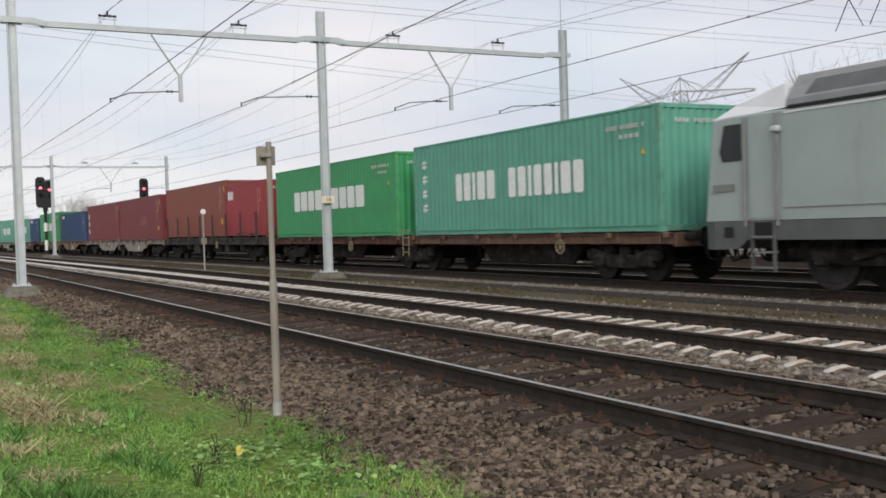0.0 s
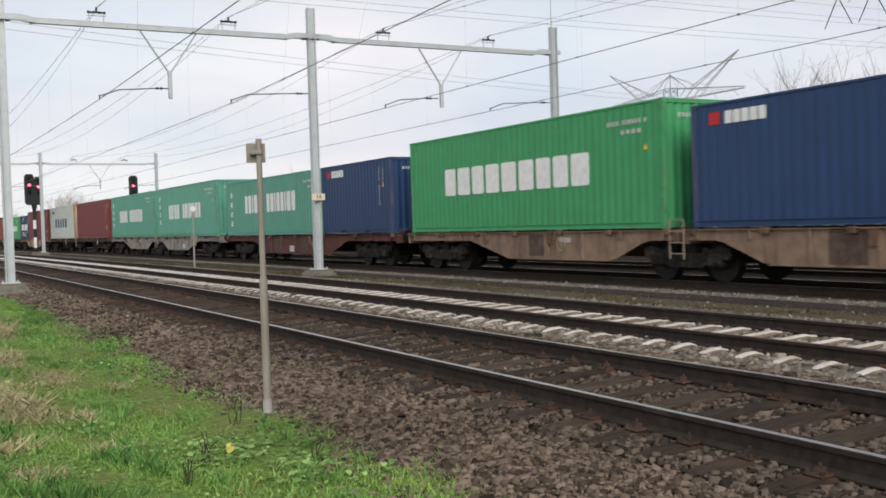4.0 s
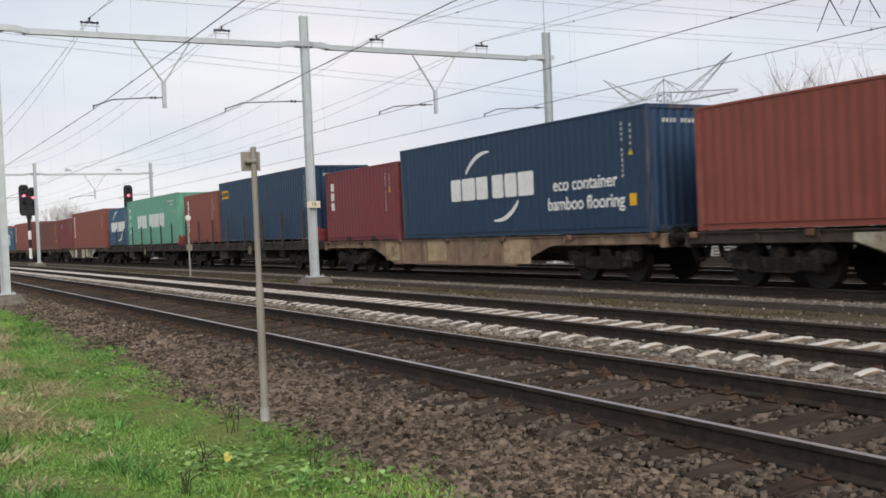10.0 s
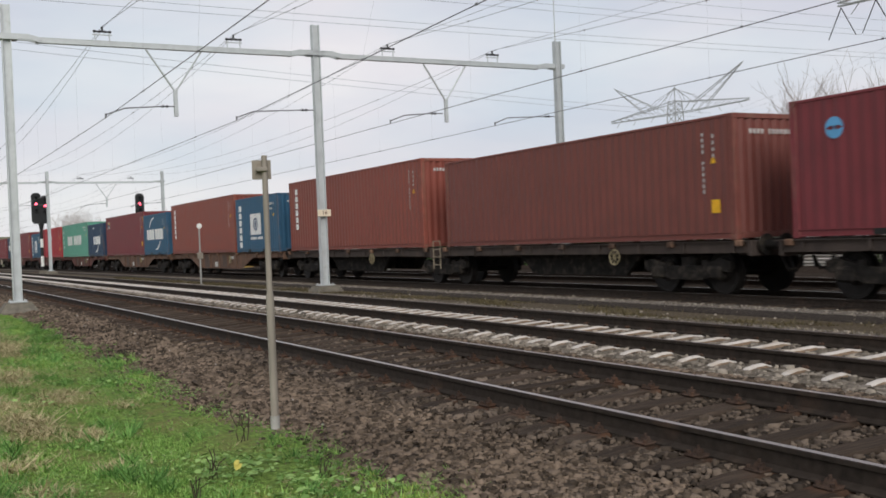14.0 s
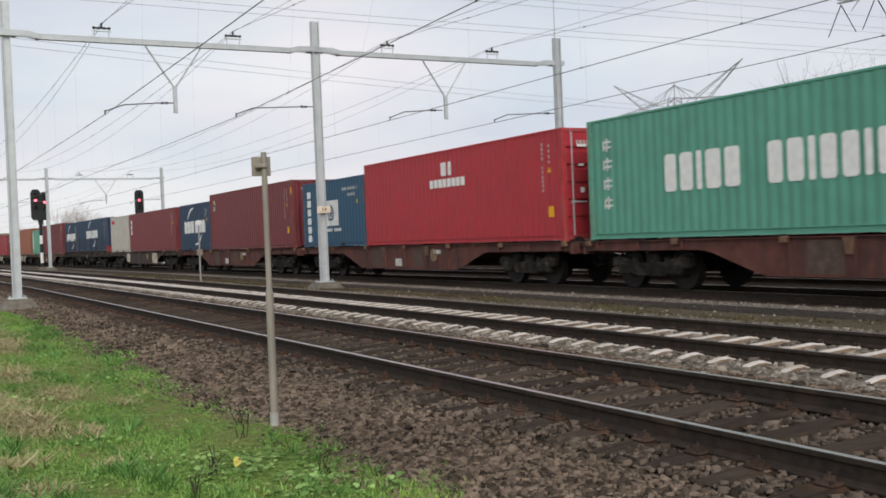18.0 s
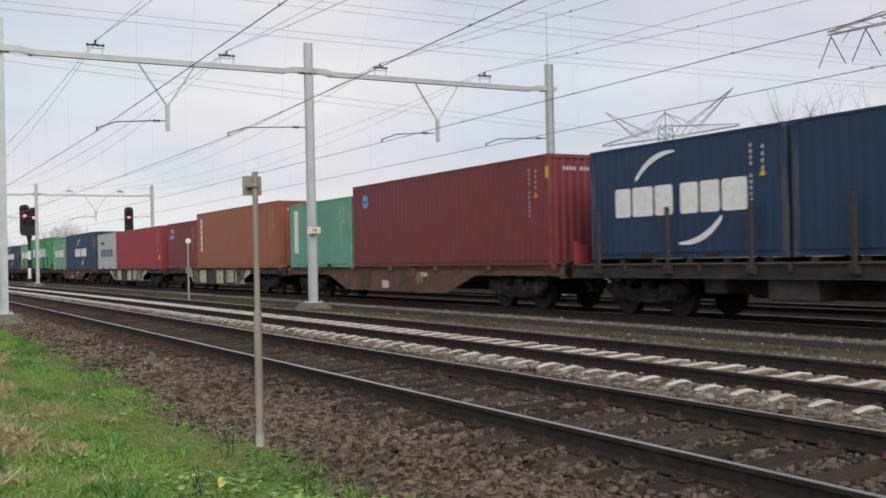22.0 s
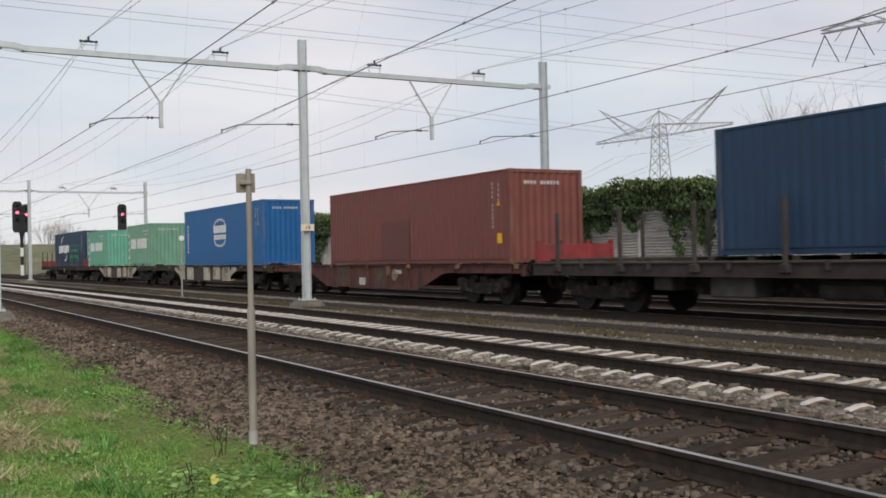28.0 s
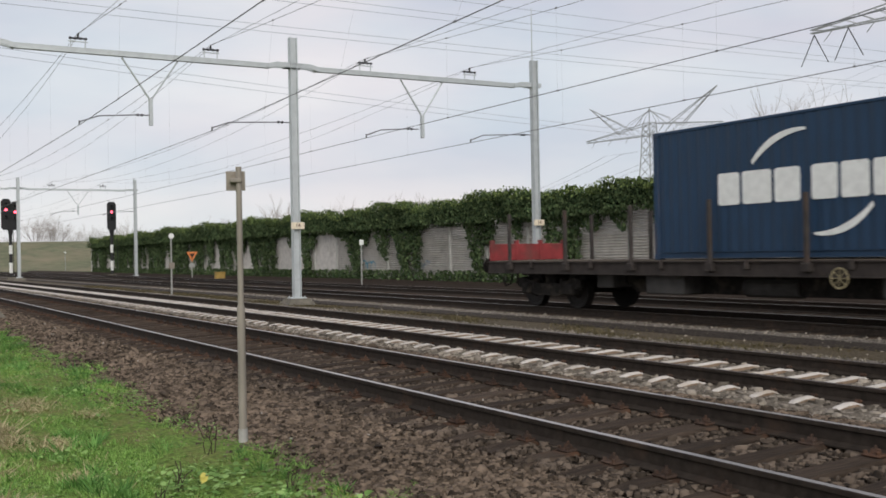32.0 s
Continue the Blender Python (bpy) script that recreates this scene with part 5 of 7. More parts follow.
def loco_bogie(t, x):
    """Two large driving wheelsets in a boxed frame with coil springs and dampers."""
    s = Shape()
    for sy in (-1, 1):
        y = sy * 1.06
        s.prism([(-2.1, 0.80), (2.1, 0.80), (2.1, 0.66), (1.75, 0.62), (0.75, 0.50), (-0.75, 0.50), (-1.75, 0.62), (-2.1, 0.66)], "y", y - 0.07, y + 0.07)
        for c in (-1.3, 1.3):
            s.box(c - 0.17, c + 0.17, y - 0.12, y + 0.12, 0.45, 0.78, cut=0.05)
            for k in (-0.36, 0.36):
                s.tube((c + k, y, 0.55), (c + k, y, 0.92), 0.11, sides=10)
        s.tube((-0.5, y + sy * 0.12, 0.62), (0.5, y + sy * 0.12, 0.86), 0.05, sides=8)
    s.box(-0.5, 0.5, -1.0, 1.0, 0.45, 0.9, cut=0.05)
    b = part("bogie", s, [M_UNDER], t, "boxed driving bogie with coil springs", at=(x, 0, 0))
    w = Shape()
    prof = [(0.65, 0.09), (0.655, 0.655), (0.68, 0.655), (0.685, 0.63), (0.82, 0.62), (0.82, 0.53), (0.79, 0.50), (0.79, 0.24), (0.84, 0.20), (0.85, 0.10), (0.95, 0.10)]
    prof = [(-y, q) for y, q in reversed(prof)] + prof
    w.loft([[(q * math.cos(math.pi * k / 14), y, q * math.sin(math.pi * k / 14)) for k in range(28)] for y, q in prof])
    me = w.mesh("wheelset", [M_LOCOWHEEL])
    for c in (-1.3, 1.3):
        part("wheelset", me, None, b, "large driving wheels on one axle", at=(c, 0, 0.625))


M_LOCOWHEEL = surface("driving_wheel", (0.045, 0.042, 0.040), 0.6, metal=0.3, grain=6, vary=0.3)


def locomotive():
    t = thing("locomotive", "light grey electric locomotive with a dark grey skirt", "locomotive")
    half = 9.16
    ring = lambda x, w, z0, z1, cut: [(x, -w, z0), (x, w, z0), (x, w, z1 - cut), (x, w - cut, z1), (x, -w + cut, z1), (x, -w, z1 - cut)]
    nose = lambda x, xt, w, z0, z1: [(x, -w, z0), (x, w, z0), (xt, w, z1 - 0.03), (xt, w - 0.03, z1), (xt, -w + 0.03, z1), (xt, -w, z1 - 0.03)]
    s = Shape()
    s.loft([nose(-half + 0.05, -half + 0.22, 1.25, 1.36, 2.45), nose(-half + 0.25, -half + 0.50, 1.46, 1.36, 3.42), ring(-half + 1.0, 1.48, 1.36, 3.45, 0.03), ring(half - 1.0, 1.48, 1.36, 3.45, 0.03), nose(half - 0.25, half - 0.50, 1.46, 1.36, 3.42), nose(half - 0.05, half - 0.22, 1.25, 1.36, 2.45)])
    part("body", s, [M_LOCO], t)
    s = Shape()
    s.loft([ring(-half + 0.05, 1.25, 0.78, 1.356, 0.01), ring(-half + 0.5, 1.47, 0.78, 1.356, 0.01), ring(-half + 1.15, 1.47, 0.80, 1.356, 0.01), ring(-half + 1.4, 1.47, 0.98, 1.356, 0.01), ring(half - 1.4, 1.47, 0.98, 1.356, 0.01), ring(half - 1.15, 1.47, 0.80, 1.356, 0.01), ring(half - 0.5, 1.47, 0.78, 1.356, 0.01), ring(half - 0.05, 1.25, 0.78, 1.356, 0.01)])
    part("skirt", s, [M_LOCODARK], t)
    for q in (-1, 1):
        s = Shape()
        a = lambda x: x * q
        s.loft([[(a(x), y, z) for x, y, z in r] for r in (
            [(half - 0.5, -1.42, 3.43), (half - 0.5, 1.42, 3.43), (half - 0.72, 1.05, 3.70), (half - 0.72, -1.05, 3.70)],
            [(half - 2.45, -1.46, 3.47), (half - 2.45, 1.46, 3.47), (half - 2.15, 1.15, 3.98), (half - 2.15, -1.15, 3.98)])])
        part("cab_roof", s, [M_LOCOWHITE], t, "pale sloping cab roof")
    s = Shape()
    s.loft([[(x, y, z) for y, z in ((-1.46, 3.455), (1.46, 3.455), (1.44, 3.62), (1.12, 4.08), (-1.12, 4.08), (-1.44, 3.62))] for x in (-half + 2.45, half - 2.45)])
    part("roof", s, [M_LOCOROOF], t, "grey roof with chamfered edges")
    for k in range(-2, 3):
        s = Shape()
        cx = k * 2.6
        s.prism([(cx - 1.1, 3.66), (cx + 1.1, 3.66), (cx + 1.0, 4.0), (cx - 1.0, 4.0)], "y", -1.45, -1.445)
        o = part("roof_grille", s, [M_LOCODARK], t, "dark ventilation grille")
        o.matrix_basis = Matrix.Translation((0, -1.42, 3.6)) @ pose(0, 0, 0, -34, 0, 0) @ Matrix.Translation((0, 1.42, -3.6))
    for q in (-1, 1):
        c = q * (half - 1.0)
        s = Shape()
        s.prism([(c - q * 0.34, 2.55), (c + q * 0.22, 2.55), (c + q * 0.30, 2.75), (c + q * 0.16, 3.28), (c - q * 0.30, 3.28), (c - q * 0.38, 3.2), (c - q * 0.38, 2.62)], "y", -1.492, -1.482)
        part("cab_window", s, [M_GLASS], t, "dark cab side window with rounded corners")
        s = Shape()
        d = q * (half - 1.85)
        s.box(min(d - 0.36, d + 0.36), max(d - 0.36, d + 0.36), -1.494, -1.482, 1.40, 3.40, cut=0.01)
        part("cab_door", s, [M_LOCO], t, "grey cab door")
        for e in (-0.42, 0.42):
            part("handrail", Shape().tube((d + e, -1.55, 1.25), (d + e, -1.55, 3.38), 0.032, sides=6), [M_BAR], t)
        part("side_camera", Shape().box(d - q * 0.42 - 0.1, d - q * 0.42 + 0.1, -1.62, -1.49, 3.02, 3.14, cut=0.03), [M_GALV], t)
        for k, z in enumerate((0.42, 0.72, 1.02)):
            part("step", Shape().box(d - 0.26, d + 0.26, -1.57, -1.40, z, z + 0.035), [M_BAR], t)
        for e in (-0.28, 0.28):
            part("step_stile", Shape().box(d + e - 0.02, d + e + 0.02, -1.53, -1.475, 0.36, 1.34), [M_LOCODARK], t)
        part("step_recess", Shape().box(d - 0.26, d + 0.26, -1.476, -1.462, 1.06, 1.32), [M_BLACK], t)
        part("code_lettering", Shape().box(d + q * 1.05 - 0.3, d + q * 1.05 + 0.3, -1.494, -1.486, 1.95, 2.1), [M_BAR], t)
        part("front_window", Shape().box(min(q * (half - 0.62), q * (half - 0.40)), max(q * (half - 0.62), q * (half - 0.40)), -1.2, 1.2, 2.62, 3.3, cut=0.03), [M_GLASS], t)
        part("skirt_hatch", Shape().box(d + q * 0.95 - 0.13, d + q * 0.95 + 0.13, -1.476, -1.468, 1.02, 1.24), [M_BLACK], t)
        loco_bogie(t, q * 4.95)
    part("roof_gutter", Shape().box(-half + 2.5, half - 2.5, -1.50, -1.46, 3.44, 3.50), [M_BLACK], t)
    part("lower_line", Shape().box(-half + 2.4, half - 2.4, -1.494, -1.484, 1.58, 1.60), [M_BAR], t)
    part("side_seam", Shape().box(-half + 2.4, half - 2.4, -1.494, -1.484, 3.36, 3.40), [M_LOCOWHITE], t)
    s = Shape().box(-2.6, 2.6, -1.3, 1.3, 0.35, 0.9, cut=0.08)
    part("underfloor", Shape().box(-half + 0.9, half - 0.9, -0.55, 0.55, 0.50, 0.98, cut=0.05), [M_UNDER], t)
    part("transformer", s, [M_LOCODARK], t)
    for q in (-1, 1):
        s = Shape().tube((q * 5.5, -0.6, 4.1), (q * 5.5, 0.6, 4.1), 0.05, sides=6)
        s.tube((q * 5.5, 0, 4.1), (q * 4.2, 0, 4.35), 0.04, sides=6)
        part("pantograph", s, [M_LOCODARK], t, "folded pantograph")
    buffers(t, half - 0.40)
    return t


LOCO = locomotive()

# ---- the train, from the locomotive backwards: the way s of each box's trailing end at the start ----
C40, C20, STD, HC = 12.192, 6.058, 2.591, 2.896
LOAD = [
    # trailing end, length, height, colour, marks, doors lead, label
    (-29.93, C40, HC, "china", "china", 0, "sea-green forty-foot container with white name blocks"),
    (-43.49, C40, HC, "evergreen", "evergreen", 0, "bright green forty-foot container with white name blocks"),
    (-51.21, C20, STD, "crimson", "cai", 0, "crimson twenty-foot container on a stake wagon"),
    (-63.51, C40, HC, "brown", "none", 0, "rust-brown forty-foot container behind dark stakes"),
    (-77.35, C40, HC, "maroon", "none", 0, "maroon forty-foot container smeared with brighter red paint"),
    (-90.00, C40, HC, "maroon", "ues", 0, "maroon forty-foot container with tall white marks"),
    (-103.69, C40, STD, "royal", "seaco", 0, "dark blue forty-foot container with small white marks"),
    (-116.76, C40, HC, "evergreen", "evergreen", 0, "bright green forty-foot container with white name blocks"),
    (-124.30, C20, STD, "royal", "seaco", 0, "blue twenty-foot container with small white marks"),
    (-136.54, C40, STD, "china", "china", 0, "sea-green forty-foot container with white name blocks"),
    (-150.55, C40, HC, "china", "china", 0, "sea-green forty-foot container with white name blocks"),
    (-163.78, C40, HC, "china", "china", 0, "sea-green forty-foot container with white name blocks"),
    (-177.29, C40, HC, "maroon", "none", 0, "maroon forty-foot container with a yellow sticker"),
    (-190.94, C40, HC, "white", "cosco", 0, "rust-streaked off-white forty-foot container with blue name blocks"),
    (-204.62, C40, HC, "maroon", "plate", 0, "maroon forty-foot container with a small white plate"),
    (-210.45, C20, STD, "navy", "cma_eco", 0, "navy twenty-foot container with white blocks, swooshes and small words"),
    (-217.85, C20, STD, "evergreen", "evergreen", 1, "green twenty-foot container with worn white name blocks"),
    (-230.07, C40, STD, "brown", "none", 0, "red-brown forty-foot container with streaked walls"),
    (-243.76, C40, HC, "navy", "eco", 0, "navy forty-foot container with white blocks and swooshes"),
    (-250.09, C20, STD, "maroon", "tex", 0, "maroon twenty-foot container with upright white marks"),
    (-263.56, C40, HC, "navy", "tag", 0, "dark blue forty-foot container behind dark stakes"),
    (-270.03, C20, STD, "brown", "tri", 0, "red-brown twenty-foot container with upright white marks"),
    (-283.77, C40, HC, "jade", "china", 0, "jade-green forty-foot container with white name blocks"),
    (-289.86, C20, STD, "steel", "cma", 0, "steel-blue twenty-foot container with white blocks and swooshes"),
    (-303.57, C40, HC, "brown", "tri", 0, "red-brown forty-foot container with upright white marks"),
    (-309.81, C20, STD, "maroon", "blot", 0, "maroon twenty-foot container with a small blue mark"),
    (-323.46, C40, STD, "dull", "none", 0, "dull red-brown forty-foot container"),
    (-337.21, C40, HC, "brown", "tri", 0, "red-brown forty-foot container with upright white marks"),
    (-344.75, C20, STD, "steel", "wheel", 0, "steel-blue twenty-foot container with a ship's-wheel emblem"),
    (-357.23, C40, HC, "brown", "tri", 0, "red-brown forty-foot container with upright white marks"),
    (-364.53, C20, STD, "steel", "cma", 0, "steel-blue twenty-foot container with white blocks and swooshes"),
    (-376.70, C40, HC, "maroon", "plate", 0, "maroon forty-foot container with a broad pale plate"),
    (-384.18, C20, STD, "navy", "cma_part", 0, "navy twenty-foot container with half-worn white blocks"),
    (-396.54, C40, HC, "china", "china", 0, "sea-green forty-foot container with white name blocks"),
    (-409.81, C40, HC, "red", "magellan", 1, "bright red forty-foot container with small white marks"),
    (-415.99, C20, STD, "steel", "wheel", 0, "steel-blue twenty-foot container with a ship's-wheel emblem"),
    (-429.45, C40, HC, "maroon", "plate", 0, "maroon forty-foot container with a small white plate"),
    (-435.58, C20, STD, "navy", "cma", 0, "navy twenty-foot container with white blocks and swooshes"),
    (-448.95, C40, STD, "maroon", "tex", 0, "maroon forty-foot container with upright white marks"),
    (-455.23, C20, STD, "cream", "oocl", 0, "cream-grey twenty-foot container with a small red mark"),
    (-469.00, C40, STD, "navy", "cma", 0, "navy forty-foot container with white blocks and swooshes"),
    (-475.16, C20, STD, "navy", "cma", 0, "navy twenty-foot container with white blocks and swooshes"),
    (-489.09, C40, HC, "maroon", "blot", 0, "maroon forty-foot container with a round blue mark"),
    (-495.43, C20, STD, "jade", "strip", 0, "jade-green twenty-foot container with a white strip"),
    (-509.11, C40, HC, "orange", "tri", 0, "orange-brown forty-foot container with upright white marks"),
    (-515.15, C20, STD, "maroon", "plate", 0, "dark maroon twenty-foot container with a broad pale plate"),
    (-528.76, C40, STD, "crimson", "none", 0, "crimson forty-foot container with a dulled roof edge"),
    (-535.03, C20, STD, "grey", "cosco", 0, "light grey twenty-foot container with blue name blocks"),
    (-548.07, C40, HC, "navy", "cma", 0, "navy forty-foot container with white blocks and swooshes"),
    (-554.35, C20, STD, "sage", "china", 0, "sage-green twenty-foot container with white name blocks"),
    (-568.18, C40, HC, "evergreen", "evergreen", 0, "bright green forty-foot container with white name blocks"),
    (-574.20, C20, STD, "sage", "china", 0, "sage-green twenty-foot container with white name blocks"),
    (-587.86, C40, STD, "navy", "cma", 0, "navy forty-foot container with white blocks and swooshes"),
    (-607.68, C40, STD, "dull", "none", 0, "repainted red-brown forty-foot container on a half-empty wagon"),
    (-627.23, C40, HC, "azure", "globe", 0, "bright blue forty-foot container with a white globe outline"),
    (-640.53, C20, STD, "sage", "china", 0, "weathered sage-green twenty-foot container with white name blocks"),
    (-653.14, C20, STD, "jade", "china", 0, "jade-green twenty-foot container with white name blocks"),
    (-667.01, C40, 2.743, "navy", "lastcma", 1, "navy forty-foot container with closed doors on the last wagon"),
]
# leading end, trailing end, kind, colour
WAGONS = [
    (-17.3, -30.4, "low", "brown"), (-30.9, -43.95, "low", "red"),
    (-44.85, -63.95, "stake", ""),
    (-64.8, -77.5, "belly", "grey"), (-77.55, -90.4, "belly", "grey"),
    (-91.2, -104.0, "belly", "tan"), (-104.2, -117.1, "belly", "tan"),
    (-117.9, -136.9, "long", "red"),
    (-138.0, -150.8, "belly", "grey"), (-151.1, -164.2, "belly", "grey"),
    (-164.7, -177.7, "low", "dark"), (-178.3, -191.4, "low", "dark"),
    (-192.0, -210.9, "long", "tan"),
    (-211.4, -230.5, "long", "pale"),
    (-231.2, -250.5, "long", "tan"),
    (-251.0, -270.5, "stake", ""), (-271.2, -290.3, "stake", ""),
    (-291.0, -310.2, "long", "pale"),
    (-310.9, -323.9, "low", "dark"), (-324.6, -337.7, "low", "dark"),
    (-338.3, -357.7, "long", "brown"), (-358.1, -377.1, "long", "brown"),
    (-377.7, -396.9, "long", "red"), (-397.3, -416.4, "long", "red"),
    (-416.9, -436.0, "long", "red"), (-436.4, -455.6, "long", "grey2"),
    (-456.7, -475.9, "stake", ""),
    (-476.5, -495.8, "long", "brown"), (-496.5, -515.5, "long", "pale"),
    (-516.2, -535.4, "long", "pale"), (-535.7, -554.8, "long", "red"),
    (-555.5, -574.6, "stake", ""), (-575.2, -594.3, "stake", ""),
    (-595.0, -614.1, "long", "red"), (-614.6, -633.7, "long", "pale"),
    (-634.1, -653.6, "long", "pale"), (-654.4, -673.6, "stake", ""),
]
TRAIN = [(LOCO, -7.15, 0.0)]
LABELS = {"low": "low-framed container wagon with straight dark sills", "belly": "fish-bellied container wagon with a pale grimy sill",
          "long": "sixty-foot container wagon with a fish-bellied sill", "stake": "long flat wagon with stakes and red end boards"}
# two-unit wagons whose middle ends share one bogie
FIRST_UNITS, SECOND_UNITS = (-17.3, -64.8, -91.2, -138.0, -164.7, -310.9), (-30.9, -77.55, -104.2, -151.1, -178.3, -324.6)
KINDS = {}
for lead, tail, kind, colour in WAGONS:
    half = (lead - tail) / 2
    last = lead == -654.4
    joint = -1 if lead in FIRST_UNITS else (1 if lead in SECOND_UNITS else 0)
    key = (kind, colour, round(half, 1), last, joint)
    if key in KINDS:
        w = copy_thing(KINDS[key], Matrix())
    else:
        if kind == "stake":
            w = stake_wagon(half, LABELS[kind], bearers=not last)
        else:
            pm = WAGON_PAINT[{"pale": "dark", "grey2": "dark"}.get(colour, colour)]
            deep = {"low": 0.24, "belly": 0.70, "long": 0.74}[kind]
            w = skeleton_wagon(half, pm, deep, LABELS[kind], {"pale": PALES, "grey2": [(-3, M_PALE), (2, M_PALE)], "tan": TANS if half > 8 else None}.get(colour), pivots=(half - 2.1 if half < 8 else None), joint=joint)
        KINDS[key] = w
    TRAIN.append((w, (lead + tail) / 2, 0.0))
FLATS = [(a, b) for a, b, k, _ in WAGONS if k == "stake"]
FLOOR = {a: 1.283 if a > -654 else 1.203 for a, b in FLATS}
for tail, L, H, colour, marks, doors, label in LOAD:
    mid = tail + L / 2
    z = next((FLOOR[a] for a, b in FLATS if b < mid < a), 1.155)
    TRAIN.append((container(label, colour, L, H, marks, bool(doors)), mid, z))

# ---- stones, sleepers, grass ----
def bed_z(y):
    ys = [2.7, 2.9, 3.3, 3.9, 4.3, 5.6, 7.0, 7.45, 7.95, 8.2, 8.5, 9.47, 10.4, 10.7, 11.3, 11.9, 12.3]
    zs = [-0.40, -0.345, -0.31, -0.26, -0.25, -0.215, -0.155, -0.155, -0.215, -0.19, -0.18, -0.168, -0.13, -0.13, -0.155, -0.24, -0.32]
    return np.interp(y, ys, zs)


rng = np.random.default_rng(5)
DRIFT = lambda x: np.interp(x, LINE_X, LINE_Y)
OCTA = np.array([(0.62, 0, 0), (-0.62, 0, 0), (0, 0.58, 0), (0, -0.58, 0), (0, 0, 0.5), (0, 0, -0.5)])
OCTA_F = [(0, 2, 4), (2, 1, 4), (1, 3, 4), (3, 0, 4), (2, 0, 5), (1, 2, 5), (3, 1, 5), (0, 3, 5)]


HEX = np.array([(-0.5, -0.42, -0.4), (0.5, -0.42, -0.4), (0.5, 0.42, -0.4), (-0.5, 0.42, -0.4), (-0.42, -0.36, 0.36), (0.42, -0.36, 0.36), (0.42, 0.36, 0.36), (-0.42, 0.36, 0.36)])
HEX_F = [(4, 5, 6, 7), (0, 1, 5, 4), (1, 2, 6, 5), (2, 3, 7, 6), (3, 0, 4, 7)]


def stones(name, x0, x1, y0, y1, count, size, mats, phase, step, half_tie, y_mid, keep, lift=0.0, label="", rise=0.5):
    """Angular ballast stones; few lie on the sleepers."""
    x, y = rng.uniform(x0, x1, count), rng.uniform(y0, y1, count)
    on_tie = (np.abs((x - phase + step / 2) % step - step / 2) < (0.15 if step > 0.56 else 0.115)) & (np.abs(y - y_mid) < half_tie)
    ok = ~on_tie | (rng.random(count) < keep)
    x, y = x[ok], y[ok]
    n = len(x)
    sizes = size * rng.lognormal(0, 0.28, n)
    z = bed_z(y) + lift + rng.uniform(-0.45, rise, n) * size
    r = np.random.default_rng(count)
    jig = HEX + r.uniform(-0.2, 0.2, HEX.shape)
    o = scatter(name, jig, HEX_F, np.stack([x, y + DRIFT(x), z], -1), sizes, rng.uniform(0, 6.28, n), mats,
                tilt=rng.normal(0, 0.45, n), squash=rng.uniform(0.55, 1.3, (n, 3)) * np.array([1.1, 0.95, 0.8]))
    tagged(o, label, "gravel", kind="stuff")


A0, B0 = -1.46, -1.36
lay_sleepers(track_a, TRACK_A, "timber", A0, -75.0, -160.0, HALF_A, CANT_A)
lay_sleepers(track_b, TRACK_B, "concrete", B0, -75.0, -160.0, HALF_B, CANT_B)
for tr, y0 in ((track_c, TRACK_C), (track_d, TRACK_D)):
    me = Shape().box(-0.125, 0.125, -1.3, 1.3, -0.32, -0.168).mesh("sleeper", [M_TIE])
    xs = np.arange(10.0, -160, -0.6)
    tri = [(q[0], q[i], q[i + 1]) for q in [list(p.vertices) for p in me.polygons] for i in range(1, len(q) - 1)]
    o = scatter("sleeper_row", [tuple(v.co) for v in me.vertices], tri, np.array([(x, y0 + drift(x), 0) for x in xs]), np.ones(len(xs)), np.array([turn_at(x) for x in xs]), [M_TIE])
    o.parent = tr
    o["kind"] = "stuff"

# rusty chairs that hold the rails to the timber, spring clips on the concrete
chair = Shape()
chair.box(-0.08, 0.08, -0.17, 0.17, -0.168, -0.148, cut=0.008)
for sy in (-1, 1):
    chair.prism([(sy * 0.075, -0.15), (sy * 0.12, -0.15), (sy * 0.11, -0.118), (sy * 0.088, -0.112)], "x", -0.035, 0.035)
    chair.tube((0, sy * 0.098, -0.12), (0, sy * 0.098, -0.09), 0.012, sides=6)
    for sx in (-0.055, 0.055):
        chair.tube((sx, sy * 0.145, -0.15), (sx, sy * 0.145, -0.125), 0.017, sides=6)
chair_me = chair.mesh("rail_chair", [M_CLIP])
clip = Shape()
for sy in (-1, 1):
    clip.box(-0.035, 0.035, sy * 0.10 - 0.03, sy * 0.10 + 0.03, -0.15, -0.12, cut=0.012)
    clip.tube((-0.045, sy * 0.085, -0.122), (0.045, sy * 0.12, -0.115), 0.010, sides=5)
clip_me = clip.mesh("rail_clip", [M_CLIP])
for tr, y0, half, x0, step, me, nm, cant in ((track_a, TRACK_A, HALF_A, A0, 0.57, chair_me, "rail_chair", CANT_A), (track_b, TRACK_B, HALF_B, B0, 0.545, clip_me, "rail_clip", CANT_B)):
    for k in range(90):
        x = x0 - step * k
        for sy in (-1, 1):
            part(nm, me, None, tr, at=pose(x, y0 + sy * half + drift(x), cant if sy > 0 else 0, math.degrees(math.atan2(cant, 2 * half)), 0, math.degrees(turn_at(x))))

